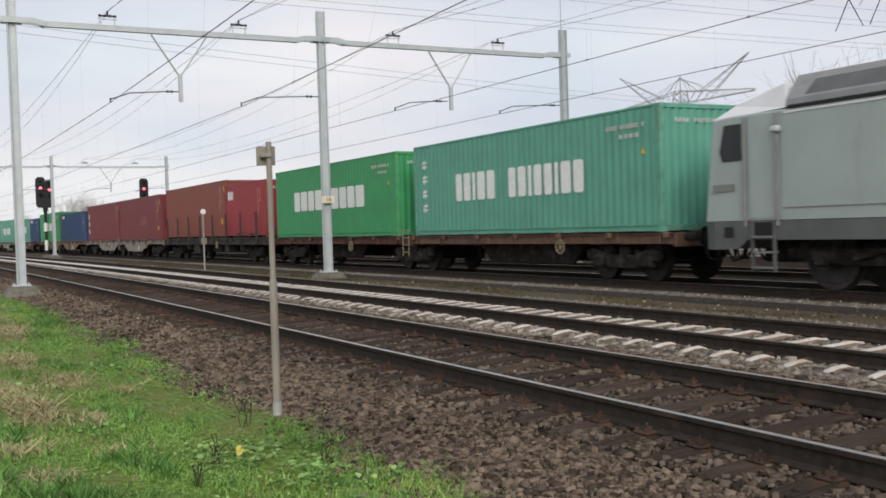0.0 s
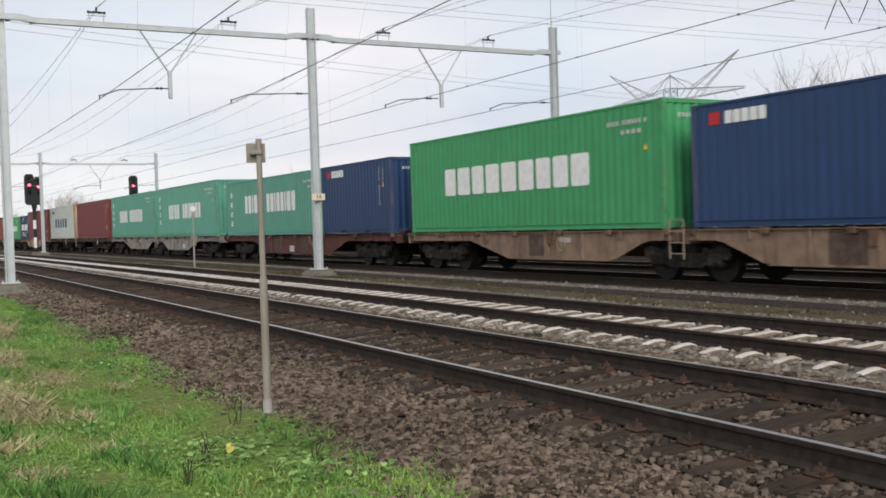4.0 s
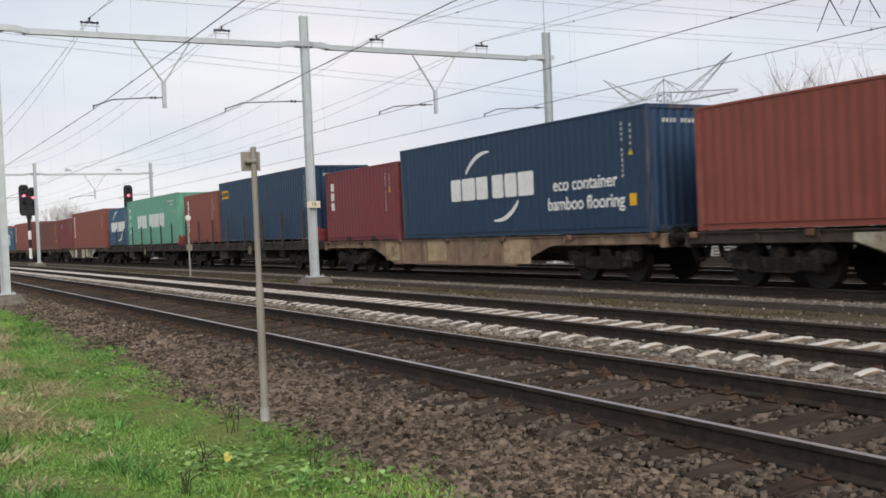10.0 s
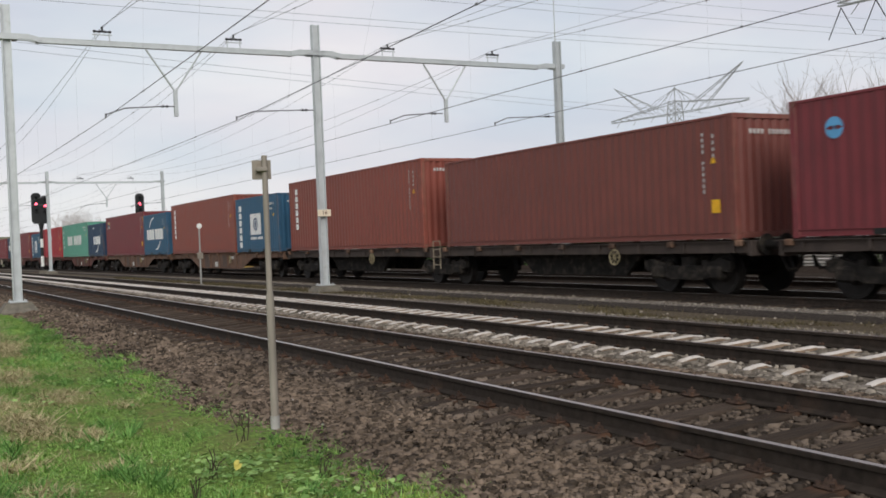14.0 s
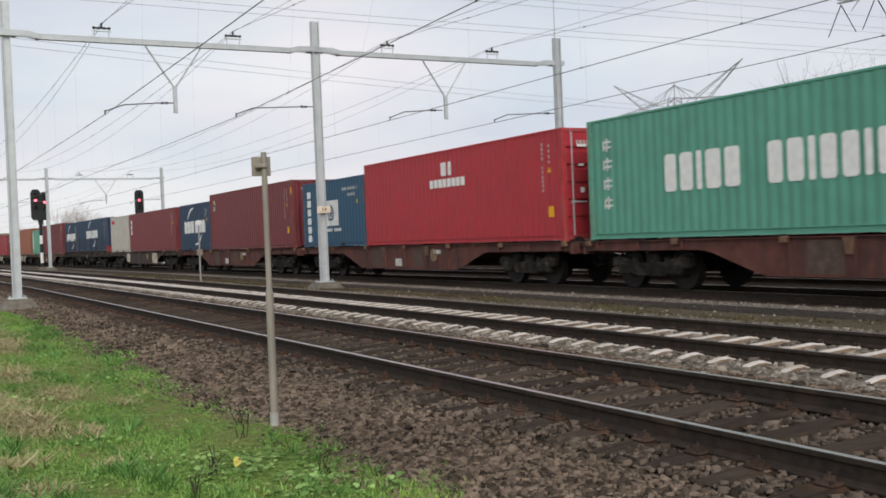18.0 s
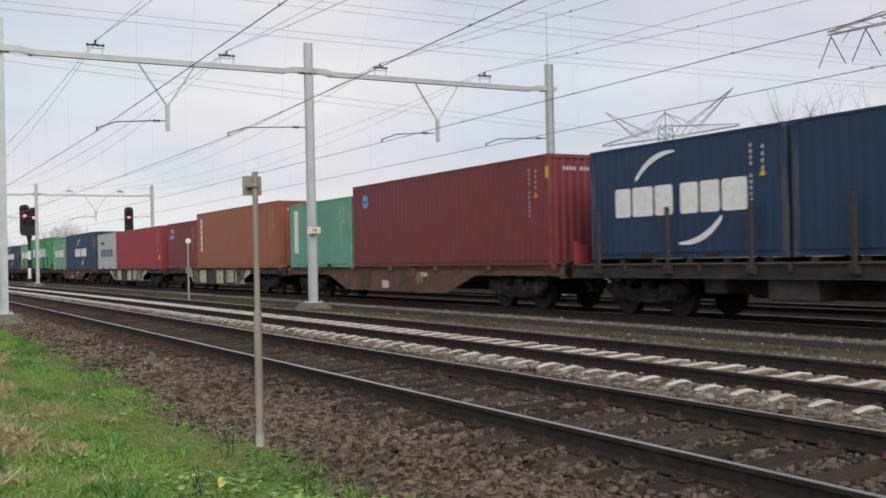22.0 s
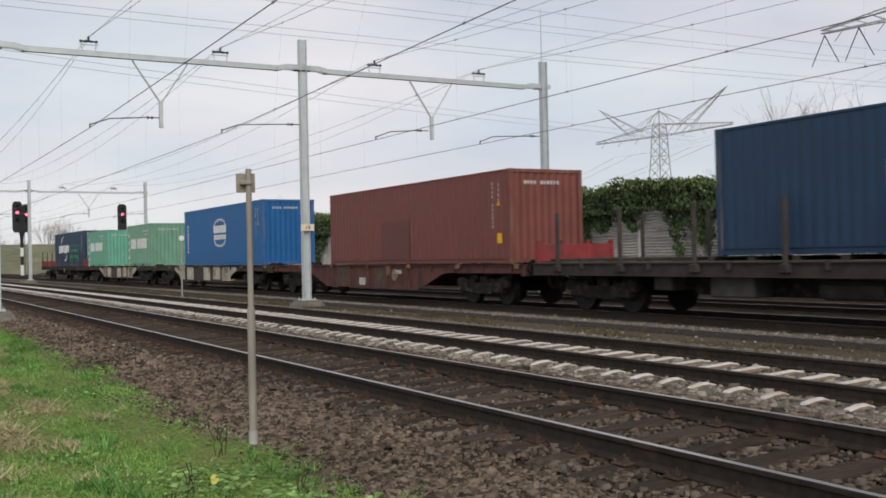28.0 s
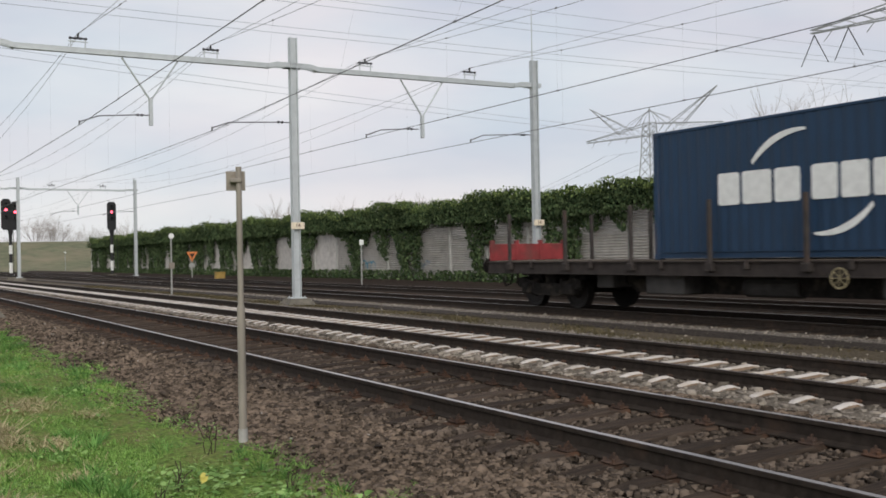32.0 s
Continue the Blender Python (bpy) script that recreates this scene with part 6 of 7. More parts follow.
BROWN = "brown angular ballast stones beside and between timber sleepers"
GREY = "light grey ballast stones round concrete sleepers"
for part_of in range(4):
    stones("ballast_stones", -16.0, -1.4, 2.95, 4.35, 7201 + part_of, 0.039, [M_STONE_A], A0, 0.57, 1.32, TRACK_A, 0.02, lift=0.012, label=BROWN)
    stones("ballast_stones", -16.0, -1.4, 4.35, 6.7, 7601 + part_of, 0.043, [M_STONE_DARK], A0, 0.57, 1.32, TRACK_A, 0.07, lift=0.036, label="darker ballast stones between the rails")
    stones("ballast_stones", -16.0, -1.4, 6.7, 7.75, 3801 + part_of, 0.043, [M_STONE_A], A0, 0.57, 1.32, TRACK_A, 0.02, lift=0.010, label=BROWN)
    stones("ballast_stones", -48.0, -16.0, 2.95, 7.75, 9011 + part_of, 0.050, [M_STONE_A], A0, 0.57, 1.32, TRACK_A, 0.04, lift=0.006, label=BROWN)
    stones("grey_ballast_stones", -24.0, -3.0, 7.55, 12.35, 6021 + part_of, 0.056, [M_STONE_B], B0, 0.545, 1.24, TRACK_B, 0.0, lift=-0.004, label=GREY, rise=0.2)
stones("grey_ballast_stones", -60.0, -24.0, 7.55, 12.35, 20031, 0.078, [M_STONE_B], B0, 0.545, 1.24, TRACK_B, 0.0, lift=-0.01, label=GREY, rise=0.0)
stones("pale_stones", -30.0, -2.0, 3.0, 7.5, 160, 0.038, [M_PALESTONE], A0, 0.57, 1.5, TRACK_A, 0.5, lift=0.03, label="a few pale stones among brown ballast")


def strip_stones(y0, y1, count, label):
    x, y = rng.uniform(-60, -2, count), rng.uniform(y0, y1, count)
    z = np.interp(y, [12.2, 12.7, 13.6, 14.3, 14.6], [-0.29, -0.26, -0.28, -0.25, -0.18]) - 0.002
    o = scatter("strip_stones", OCTA, OCTA_F, np.stack([x, y + DRIFT(x), z], -1), 0.045 * rng.lognormal(0, 0.3, count), rng.uniform(0, 6.28, count), [M_STONE_B], tilt=rng.uniform(0, 6.28, count), squash=rng.uniform(0.6, 1.2, (count, 3)))
    tagged(o, label, "gravel", kind="stuff")


strip_stones(14.2, 15.05, 8000, "grey stones along the edge of the freight track")
strip_stones(12.1, 12.9, 7000, "grey stones that spill onto the earth strip")
strip_stones(13.0, 14.1, 350, "stray grey stones on the earth strip")

def verge_stones(count):
    """Loose stones that lie in the edge of the grass."""
    x = rng.uniform(-24, -4.5, count)
    y = 3.0 + DRIFT(x) - rng.exponential(0.16, count)
    z = -0.305 - 0.05 * np.clip((y - DRIFT(x) - 2.9) / 0.3, 0, 1)
    o = scatter("verge_stones", OCTA, OCTA_F, np.stack([x, y, z], -1), 0.034 * rng.lognormal(0, 0.3, count), rng.uniform(0, 6.28, count), [M_STONE_A], tilt=rng.uniform(0, 6.28, count), squash=rng.uniform(0.6, 1.2, (count, 3)))
    tagged(o, "brown stones strewn into the edge of the grass", "gravel", kind="stuff")


verge_stones(4200)

# grass: tufts of narrow blades, straw patches, broad-leaved weeds
def tuft(blades, height, lean, seed):
    r = np.random.default_rng(seed)
    v, f = [], []
    for k in range(blades):
        a = r.uniform(0, 6.28)
        b = a + r.uniform(0.8, 2.2)
        o = np.array([math.cos(a), math.sin(a), 0]) * r.uniform(0, 0.35)
        w = np.array([math.cos(b), math.sin(b), 0]) * (0.10 if lean < 0.8 else 0.065)
        hh = height * r.uniform(0.55, 1.15)
        t = o + np.array([math.cos(a), math.sin(a), 0]) * lean * hh + np.array([0, 0, hh])
        i = len(v)
        v += [o - w, o + w, t]
        f += [(i, i + 1, i + 2)]
    return v, f


def turf_edge(x):
    return 2.98 + DRIFT(x) + 0.22 * np.sin(x * 1.3) * np.sin(x * 0.47 + 1) + 0.1 * np.sin(x * 4.1)


def patch(x, y, k):
    return np.sin(x * 0.9 * k + 1.7 * np.sin(y * 1.1 * k)) * np.sin(y * 1.6 * k + 2.1 * np.sin(x * 0.5 * k + 0.6))


def grass(name, count, x0, x1, y0, blades, size, mats, want, label, lean=0.7, over=0.0, seed=3):
    r = np.random.default_rng(seed)
    x = x1 + (x0 - x1) * r.random(count) ** 1.7
    y = y0 + (turf_edge(x) + over - y0) * r.random(count) ** 0.9
    ok = want(x, y, r.random(count)) & (y > -0.085 * x - 1.2)
    x, y = x[ok], y[ok]
    n = len(x)
    v, f = tuft(blades, 1.0, lean, seed)
    tall = np.clip(0.85 + 0.5 * patch(x * 1.7 + 5, y * 1.9, 1.0), 0.5, 1.35)
    o = scatter(name, v, f, np.stack([x, y, np.full(n, -0.312)], -1), size * tall * r.lognormal(0, 0.35, n), r.uniform(0, 6.28, n), mats)
    tagged(o, label, "grass", kind="stuff")


M_BLADE = pebbles("grass_blades", (0.075, 0.16, 0.03), (0.30, 0.49, 0.13), 0.8)
M_BLADE2 = pebbles("yellow_green_blades", (0.13, 0.185, 0.034), (0.37, 0.44, 0.12), 0.8)
M_DEEP = pebbles("deep_green_blades", (0.045, 0.115, 0.028), (0.18, 0.35, 0.09), 0.8)
M_STRAW = pebbles("straw_blades", (0.20, 0.17, 0.08), (0.52, 0.45, 0.27), 0.8)
M_WEED = pebbles("weed_leaves", (0.085, 0.17, 0.04), (0.28, 0.42, 0.14), 0.8)
# middle, reach along and across, share of straw
STRAW = [(-20.6, 1.8, 1.6, 0.30, 0.8), (-15.7, 1.4, 1.0, 0.26, 0.7), (-12.85, 1.65, 0.55, 0.24, 1.0), (-11.4, 1.05, 0.55, 0.28, 1.0), (-10.6, 1.1, 0.45, 0.25, 0.9), (-10.05, 1.58, 0.30, 0.16, 0.9),
         (-11.7, 2.15, 0.40, 0.14, 0.5), (-9.0, 0.74, 0.35, 0.25, 0.8), (-7.8, 0.8, 0.30, 0.2, 0.7), (-12.8, 1.0, 0.6, 0.2, 0.7), (-24.0, 1.6, 2.0, 0.4, 0.6), (-8.4, 1.45, 0.2, 0.1, 0.4), (-29.0, 1.9, 2.5, 0.4, 0.5)]


def strawy(x, y):
    """How much of the turf is dead grass."""
    q = np.zeros_like(x)
    for cx, cy, a, b, k in STRAW:
        q = np.maximum(q, k * np.exp(-((x - cx) / a) ** 2 - ((y - cy) / b) ** 2))
    return q


def clumps(x, y):
    """Uneven growth: 0 thin, 1 thick."""
    return np.clip(0.5 + 0.30 * patch(x * 1.9 + 2, y * 2.3, 1.0) + 0.28 * patch(x * 3.7 - 1, y * 4.1 + 2, 1.0) + 0.2 * patch(x * 7.1, y * 7.7 - 3, 1.0), 0, 1)


grass("grass_blades", 85000, -36, -4.5, -1.0, 6, 0.027, [M_BLADE], lambda x, y, r: (strawy(x, y) < 0.25 + 0.7 * r) & (clumps(x, y) > 0.25 * r), "short green winter grass blades", seed=3)
grass("grass_blades", 40000, -36, -4.5, -1.0, 6, 0.026, [M_BLADE2], lambda x, y, r: (patch(x + 3, y - 2, 0.8) > 0.1 + 0.5 * r) | (y > turf_edge(x) - 0.35), "yellow-green mossy grass", seed=4)
grass("grass_clumps", 36000, -30, -4.5, -1.0, 6, 0.064, [M_DEEP], lambda x, y, r: (clumps(x + 1.3, y) > 0.56 + 0.3 * r) & (strawy(x, y) < 0.5), "darker clumps of longer grass", lean=0.9, seed=15)


def dead_grass():
    """Bleached stalks lying over one another in loose patches."""
    g = np.random.default_rng(44)
    spots = []
    for cx, cy, a, b, k in STRAW:
        n = int(2300 * k * a * b + 60 * k)
        spots.append(np.stack([g.normal(cx, 0.62 * a, n), g.normal(cy, 0.62 * b, n), np.full(n, -0.305)], -1))
    n = 500
    x = g.uniform(-20, -5, n)
    spots.append(np.stack([x, g.uniform(0.2, 2.8, n), np.full(n, -0.31)], -1))
    spots = np.concatenate(spots)
    v, f = tuft(6, 1.0, 1.6, 5)
    o = scatter("dry_grass", v, f, spots, 0.052 * g.lognormal(0, 0.35, len(spots)), g.uniform(0, 6.28, len(spots)), [M_STRAW])
    tagged(o, "straw-coloured dry grass tufts", "grass", kind="stuff")


dead_grass()
grass("edge_weeds", 14000, -30, -4.5, 1.9, 6, 0.035, [M_BLADE], lambda x, y, r: (y > turf_edge(x) - 0.5) & (patch(x * 2, y, 1.5) > -0.2), "small weeds creeping into the ballast edge", over=0.6, lean=1.2, seed=6)
leaf_v = [(0, 0, 0), (0.35, -0.32, 0.18), (0.8, -0.26, 0.26), (1.1, 0, 0.2), (0.8, 0.26, 0.26), (0.35, 0.32, 0.18)]
leaf_f = [(0, 1, 5), (1, 2, 4), (1, 4, 5), (2, 3, 4)]
r = np.random.default_rng(12)
hub = []
for cx, cy, n, rad in ((-7.5, 2.2, 90, 0.30), (-7.0, 2.6, 60, 0.30), (-7.9, 2.45, 40, 0.25), (-6.6, 2.4, 50, 0.3), (-8.0, 2.0, 22, 0.2), (-7.7, 2.75, 20, 0.2), (-11.5, 2.4, 30, 0.35), (-14.0, 2.3, 26, 0.4), (-9.3, 1.5, 14, 0.25), (-17.5, 2.3, 24, 0.5), (-12.6, 1.5, 18, 0.4), (-6.4, 2.9, 30, 0.25)):
    for k in range(n):
        a, d = r.uniform(0, 6.28), rad * math.sqrt(r.random())
        hub.append((cx + d * math.cos(a), cy + d * math.sin(a), -0.29 + r.uniform(0, 0.06)))
hub = np.array(hub)
cx, cy = -5 - 25 * r.random(26000) ** 1.5, r.uniform(-1.0, 3.2, 26000)
ok = (patch(cx * 1.3 - 2, cy * 1.5, 1.2) > 0.02) & (cy < turf_edge(cx) + 0.15) & (cy > -0.085 * cx - 1.2)
hub = np.concatenate([hub, np.stack([cx[ok], cy[ok], -0.295 + 0.02 * r.random(ok.sum())], -1)])
o = scatter("weed_leaves", leaf_v, leaf_f, hub, np.where(np.arange(len(hub)) < 440, r.uniform(0.03, 0.075, len(hub)), r.uniform(0.016, 0.036, len(hub))), r.uniform(0, 6.28, len(hub)), [M_WEED], tilt=r.uniform(-0.5, 0.5, len(hub)))
tagged(o, "broad-leaved green weeds in the grass", "weeds", kind="stuff")
M_STALK = surface("dead_stalks", (0.055, 0.042, 0.032), 0.9, grain=6, vary=0.3)
g = random.Random(17)
for sx, sy in ((-8.75, 2.62), (-7.55, 2.02), (-7.1, 2.75), (-9.5, 2.85), (-6.9, 1.75)):
    s = Shape()
    for k in range(5):
        p0 = Vector((g.uniform(-0.05, 0.05), g.uniform(-0.05, 0.05), 0))
        p1 = p0 + Vector((g.uniform(-0.06, 0.06), g.uniform(-0.06, 0.06), g.uniform(0.08, 0.16)))
        p2 = p1 + Vector((g.uniform(-0.06, 0.06), g.uniform(-0.06, 0.06), g.uniform(0.03, 0.08)))
        s.path([p0, p1, p2], 0.004, sides=4)
    tagged(part("dead_weed", s, [M_STALK], at=(sx, sy, -0.315)), "dark dead weed stalks standing in the grass", "weed", "dead weeds")
M_YLEAF = surface("yellow_leaf", (0.50, 0.44, 0.10), 0.6, grain=10, vary=0.2)
s = Shape().add([(x * 0.07, y * 0.07, z * 0.07) for x, y, z in leaf_v], leaf_f).add([(x * 0.06 + 0.01, y * 0.06 + 0.02, z * 0.18) for x, y, z in leaf_v], leaf_f)
o = part("fallen_leaf", s, [M_YLEAF], at=pose(-7.40, 2.16, -0.235, 20, -25, 120))
tagged(o, "yellow withered leaf standing in the grass", "leaf")

def strip_growth(count):
    """Low dead stalks and moss on the earth between the second and third track."""
    g = np.random.default_rng(31)
    x, y = g.uniform(-70, -1, count), np.clip(g.normal(13.35, 0.42, count), 12.5, 14.25)
    ok = patch(x * 0.7, y * 1.4, 1.0) > -0.35 + 0.5 * g.random(count)
    x, y = x[ok], y[ok]
    v, f = tuft(5, 1.0, 1.0, 8)
    z = np.interp(y, [12.2, 12.7, 13.6, 14.3], [-0.29, -0.26, -0.28, -0.27]) - 0.005
    o = scatter("strip_growth", v, f, np.stack([x, y + DRIFT(x), z], -1), 0.055 * g.lognormal(0, 0.35, len(x)), g.uniform(0, 6.28, len(x)), [M_MOSS])
    tagged(o, "low brown-green moss and stalks between the tracks", "weeds", kind="stuff")


M_MOSS = pebbles("strip_moss", (0.045, 0.042, 0.02), (0.18, 0.145, 0.08), 0.9)
strip_growth(22000)

# ---- noise wall with ivy ----
M_PANEL = surface("wall_panel", (0.54, 0.51, 0.475), 0.8, grain=3, vary=0.15, dirt=(0.27, 0.245, 0.21), dirt_scale=0.7, bump=0.004, tint=0.08)
M_POST = surface("wall_post", (0.50, 0.49, 0.45), 0.8, grain=4, vary=0.15, dirt=(0.28, 0.26, 0.22))
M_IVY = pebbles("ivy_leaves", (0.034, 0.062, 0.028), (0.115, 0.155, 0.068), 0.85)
# Crest leaves in a lighter green that puts the sunlight into their colour.
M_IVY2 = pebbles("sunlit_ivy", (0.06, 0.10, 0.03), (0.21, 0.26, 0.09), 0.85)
M_IVYCORE = surface("ivy_core_fill", (0.030, 0.045, 0.022), 0.95, grain=9, vary=0.6, dirt=(0.06, 0.05, 0.035), dirt_scale=3, bump=0.1, bump_scale=8)
WALL_Y, WALL_TOP = 28.0, 3.55
wall = thing("wall_noise", "grey slatted noise wall overgrown with ivy", "wall", kind="structure")
slat = Shape()
slat.loft([[(x, y, z) for y, z in ((0.06, 0.0), (0.02, 0.0), (-0.075, 0.022), (-0.085, 0.05), (-0.06, 0.078), (0.02, 0.085), (0.06, 0.115))] for x in (-1.78, 1.78)])
slat_me = slat.mesh("slat", [M_PANEL])
post_me = Shape().box(-0.09, 0.09, -0.11, 0.09, -0.5, 3.62, cut=0.02).mesh("wall_post", [M_POST])
x = 7.3
bays = []
while x > -132:
    bays.append(x)
    x -= 3.66
for i, x in enumerate(bays):
    m = pose(x - 1.83, WALL_Y + drift(x - 1.83), -0.2, 0, 0, math.degrees(turn_at(x)))
    part("wall_post", post_me, None, wall, at=pose(x, WALL_Y + drift(x), 0, 0, 0, math.degrees(turn_at(x))))
    if -62 < x < 0:
        for k in range(31 if x > -30 else 0):
            part("slat", slat_me, None, wall, at=m @ Matrix.Translation((0, 0, 0.12 * k)))
        if x <= -30:
            s = Shape()
            for k in range(31):
                s.add([(a, b, c + 0.12 * k) for a, b, c in slat.v], slat.f)
            part("panel", s, [M_PANEL], wall, at=m)
    else:
        part("panel", Shape().box(-1.78, 1.78, -0.06, 0.06, 0, 3.7), [M_PANEL], wall, at=m)
M_SPRAY = surface("spray_paint", (0.50, 0.52, 0.55), 0.7, grain=4, vary=0.3, dirt=(0.10, 0.16, 0.22), dirt_scale=1.5, dirt_at=0.55)
M_SPRAY2 = surface("blue_spray_paint", (0.10, 0.30, 0.42), 0.7, grain=4, vary=0.3)
for cx, cz, w_, m_, sd in ((-52.0, 0.9, 1.6, M_SPRAY, 1), (-50.4, 0.7, 1.0, M_SPRAY, 2), (-24.0, 0.75, 2.4, M_SPRAY, 3), (-22.3, 0.6, 1.2, M_SPRAY2, 4), (-57.5, 0.8, 1.2, M_SPRAY2, 5), (-20.0, 0.8, 1.4, M_SPRAY, 6)):
    r = np.random.default_rng(sd)
    s = Shape()
    for k in range(5):
        a = radians(r.uniform(60, 200))
        crescent(s, -w_ / 2 + w_ * k / 4, r.uniform(-0.1, 0.1), r.uniform(0.2, 0.34), r.uniform(-40, 60), r.uniform(140, 260), 0.07, y=0)
    o = part("graffiti", s, [m_], wall, "loose sprayed curves on the wall", at=pose(cx, WALL_Y + drift(cx) - 0.082, cz, 0, 0, math.degrees(turn_at(cx))))

r = np.random.default_rng(21)
IV = [(0, 0, 0.5), (-0.45, 0.05, 0.1), (-0.2, 0, -0.5), (0.2, 0, -0.5), (0.45, 0.05, 0.1)]
IVF = [(0, 1, 2), (0, 2, 3), (0, 3, 4)]


def ivy(name, count, x0, x1, zfun, ythick, mats, size, want, label):
    x = r.uniform(x0, x1, count)
    z = zfun(x, r.random(count))
    ok = want(x, z, r.random(count))
    x, z = x[ok], z[ok]
    n = len(x)
    bulge = 0.35 + 0.45 * np.abs(np.sin(x * 0.9 + z * 0.8)) * np.abs(np.sin(x * 0.37 + 1.0))
    lim = np.where(z > 3.0, bulge + 0.25, 0.22 + 0.3 * bulge)
    y = WALL_Y + DRIFT(x) - 0.08 - r.random(n) ** 0.6 * lim * ythick
    y = np.where((z > 3.55) & (r.random(n) < 0.4), y + 1.2 * r.random(n), y)
    o = scatter(name, IV, IVF, np.stack([x, y, z], -1), size * r.lognormal(0, 0.25, n), r.normal(0, 0.7, n), mats, tilt=r.normal(0.2, 0.5, n))
    tagged(o, label, "ivy", kind="stuff")


def crest(x):
    return 4.28 + 0.16 * np.sin(x * 0.55) + 0.10 * np.sin(x * 1.7 + 1) + 0.07 * np.sin(x * 4.3) - 0.3 * np.clip((-x - 95) / 40, 0, 1) - 0.32 * np.clip((x + 36) / 8, 0, 1)


def low(x):
    return 2.85 + 0.42 * np.clip((x + 36) / 8, 0, 1)


GAPS = [(-125.7, 0.9), (-113.8, 0.8), (-110.6, 0.7), (-108.4, 0.6), (-102.0, 0.5), (-93.9, 0.9), (-89.4, 0.7), (-82.0, 0.6)]


def bare(x, z):
    """Upright strips of the wall that the ivy leaves free."""
    q = np.zeros_like(x, dtype=bool)
    for c, w in GAPS:
        q |= (np.abs(x - c - 0.25 * np.sin(z * 2.1 + c)) < w * (1.1 - 0.25 * z)) & (z > 0.35) & (z < 2.7)
    return q


def cover(x):
    """How far down the ivy hangs: 0 only the crest, 1 to the ground."""
    g = np.sin(x * 0.83 + 0.6) + 0.7 * np.sin(x * 1.71 + 2.0) + 0.5 * np.sin(x * 0.31)
    return np.clip(0.5 + 0.55 * g + np.clip((-x - 70) / 25, 0, 0.8), 0.0, 1.3) * np.where(x > -36, 0.55, 1.0)


# solid dark core added behind the crest leaves to close the gaps between them
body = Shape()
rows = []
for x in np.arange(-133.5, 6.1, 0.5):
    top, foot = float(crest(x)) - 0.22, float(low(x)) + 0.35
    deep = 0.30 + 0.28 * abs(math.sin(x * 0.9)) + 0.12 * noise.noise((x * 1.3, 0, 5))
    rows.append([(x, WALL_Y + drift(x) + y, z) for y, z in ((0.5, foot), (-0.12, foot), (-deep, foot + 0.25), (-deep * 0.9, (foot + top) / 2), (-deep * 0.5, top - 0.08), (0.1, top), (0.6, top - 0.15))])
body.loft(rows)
tagged(part("ivy_body", body, [M_IVYCORE]), "dark solid core behind the ivy leaves on the wall top", "ivy", kind="stuff")
ivy("ivy_crest", 105000, -133.5, 6.0, lambda x, q: low(x) + (crest(x) - low(x)) * q ** 0.8, 1.0, [M_IVY], 0.105, lambda x, z, q: (z > low(x) + 0.3 + 0.3 * np.sin(x * 2.3)) | (q < 0.5), "thick ivy along the top of the wall")
ivy("ivy_tips", 34000, -133.5, 6.0, lambda x, q: crest(x) - 0.35 + 0.45 * q, 1.2, [M_IVY2], 0.085, lambda x, z, q: q < 0.8, "ivy tips on the crest of the wall, coloured lighter as if sunlit")
ivy("ivy_curtain", 100000, -133.5, -26.5, lambda x, q: -0.25 + 3.5 * q, 1.0, [M_IVY], 0.135, lambda x, z, q: ~bare(x, z) & (3.3 - z < 3.6 * cover(x) * (0.75 + 0.4 * np.sin(x * 3.1 + z * 1.3))) & (q < 0.9) | ((z < 0.5) & (q < 0.75) & (x < -36)) & ~bare(x, z), "ivy hanging down the grey wall")
ivy("ivy_strands", 9000, -26.5, 6.0, lambda x, q: -0.2 + 3.5 * q, 0.6, [M_IVY], 0.10, lambda x, z, q: (np.abs((x + 25.6 + 0.5) % 3.66 - 0.35) < 0.28 + 0.2 * np.sin(z * 2.0)), "thin ivy strands on the wall posts")
ob = swept([(23.2, -0.42), (23.6, -0.26), (26.9, -0.22), (27.6, -0.05), (27.9, -0.02), (27.9, -0.45)], XS, 0.0)
M_RUSTSTRIP = surface("rusty_verge", (0.042, 0.031, 0.025), 0.95, grain=5, vary=0.4, dirt=(0.036, 0.036, 0.022), dirt_scale=0.8, bump=0.03, bump_scale=9)
tagged(part("wall_verge", ob, [M_RUSTSTRIP]), "reddish-brown strip of dead growth under the wall", "ground", kind="structure")

# ---- bare trees ----
M_BARK = surface("bare_bark", (0.16, 0.135, 0.12), 0.9, grain=5, vary=0.25, dirt=(0.10, 0.11, 0.07), dirt_scale=2)
M_TWIG = surface("bare_twigs", (0.29, 0.25, 0.22), 0.9, grain=5, vary=0.2)


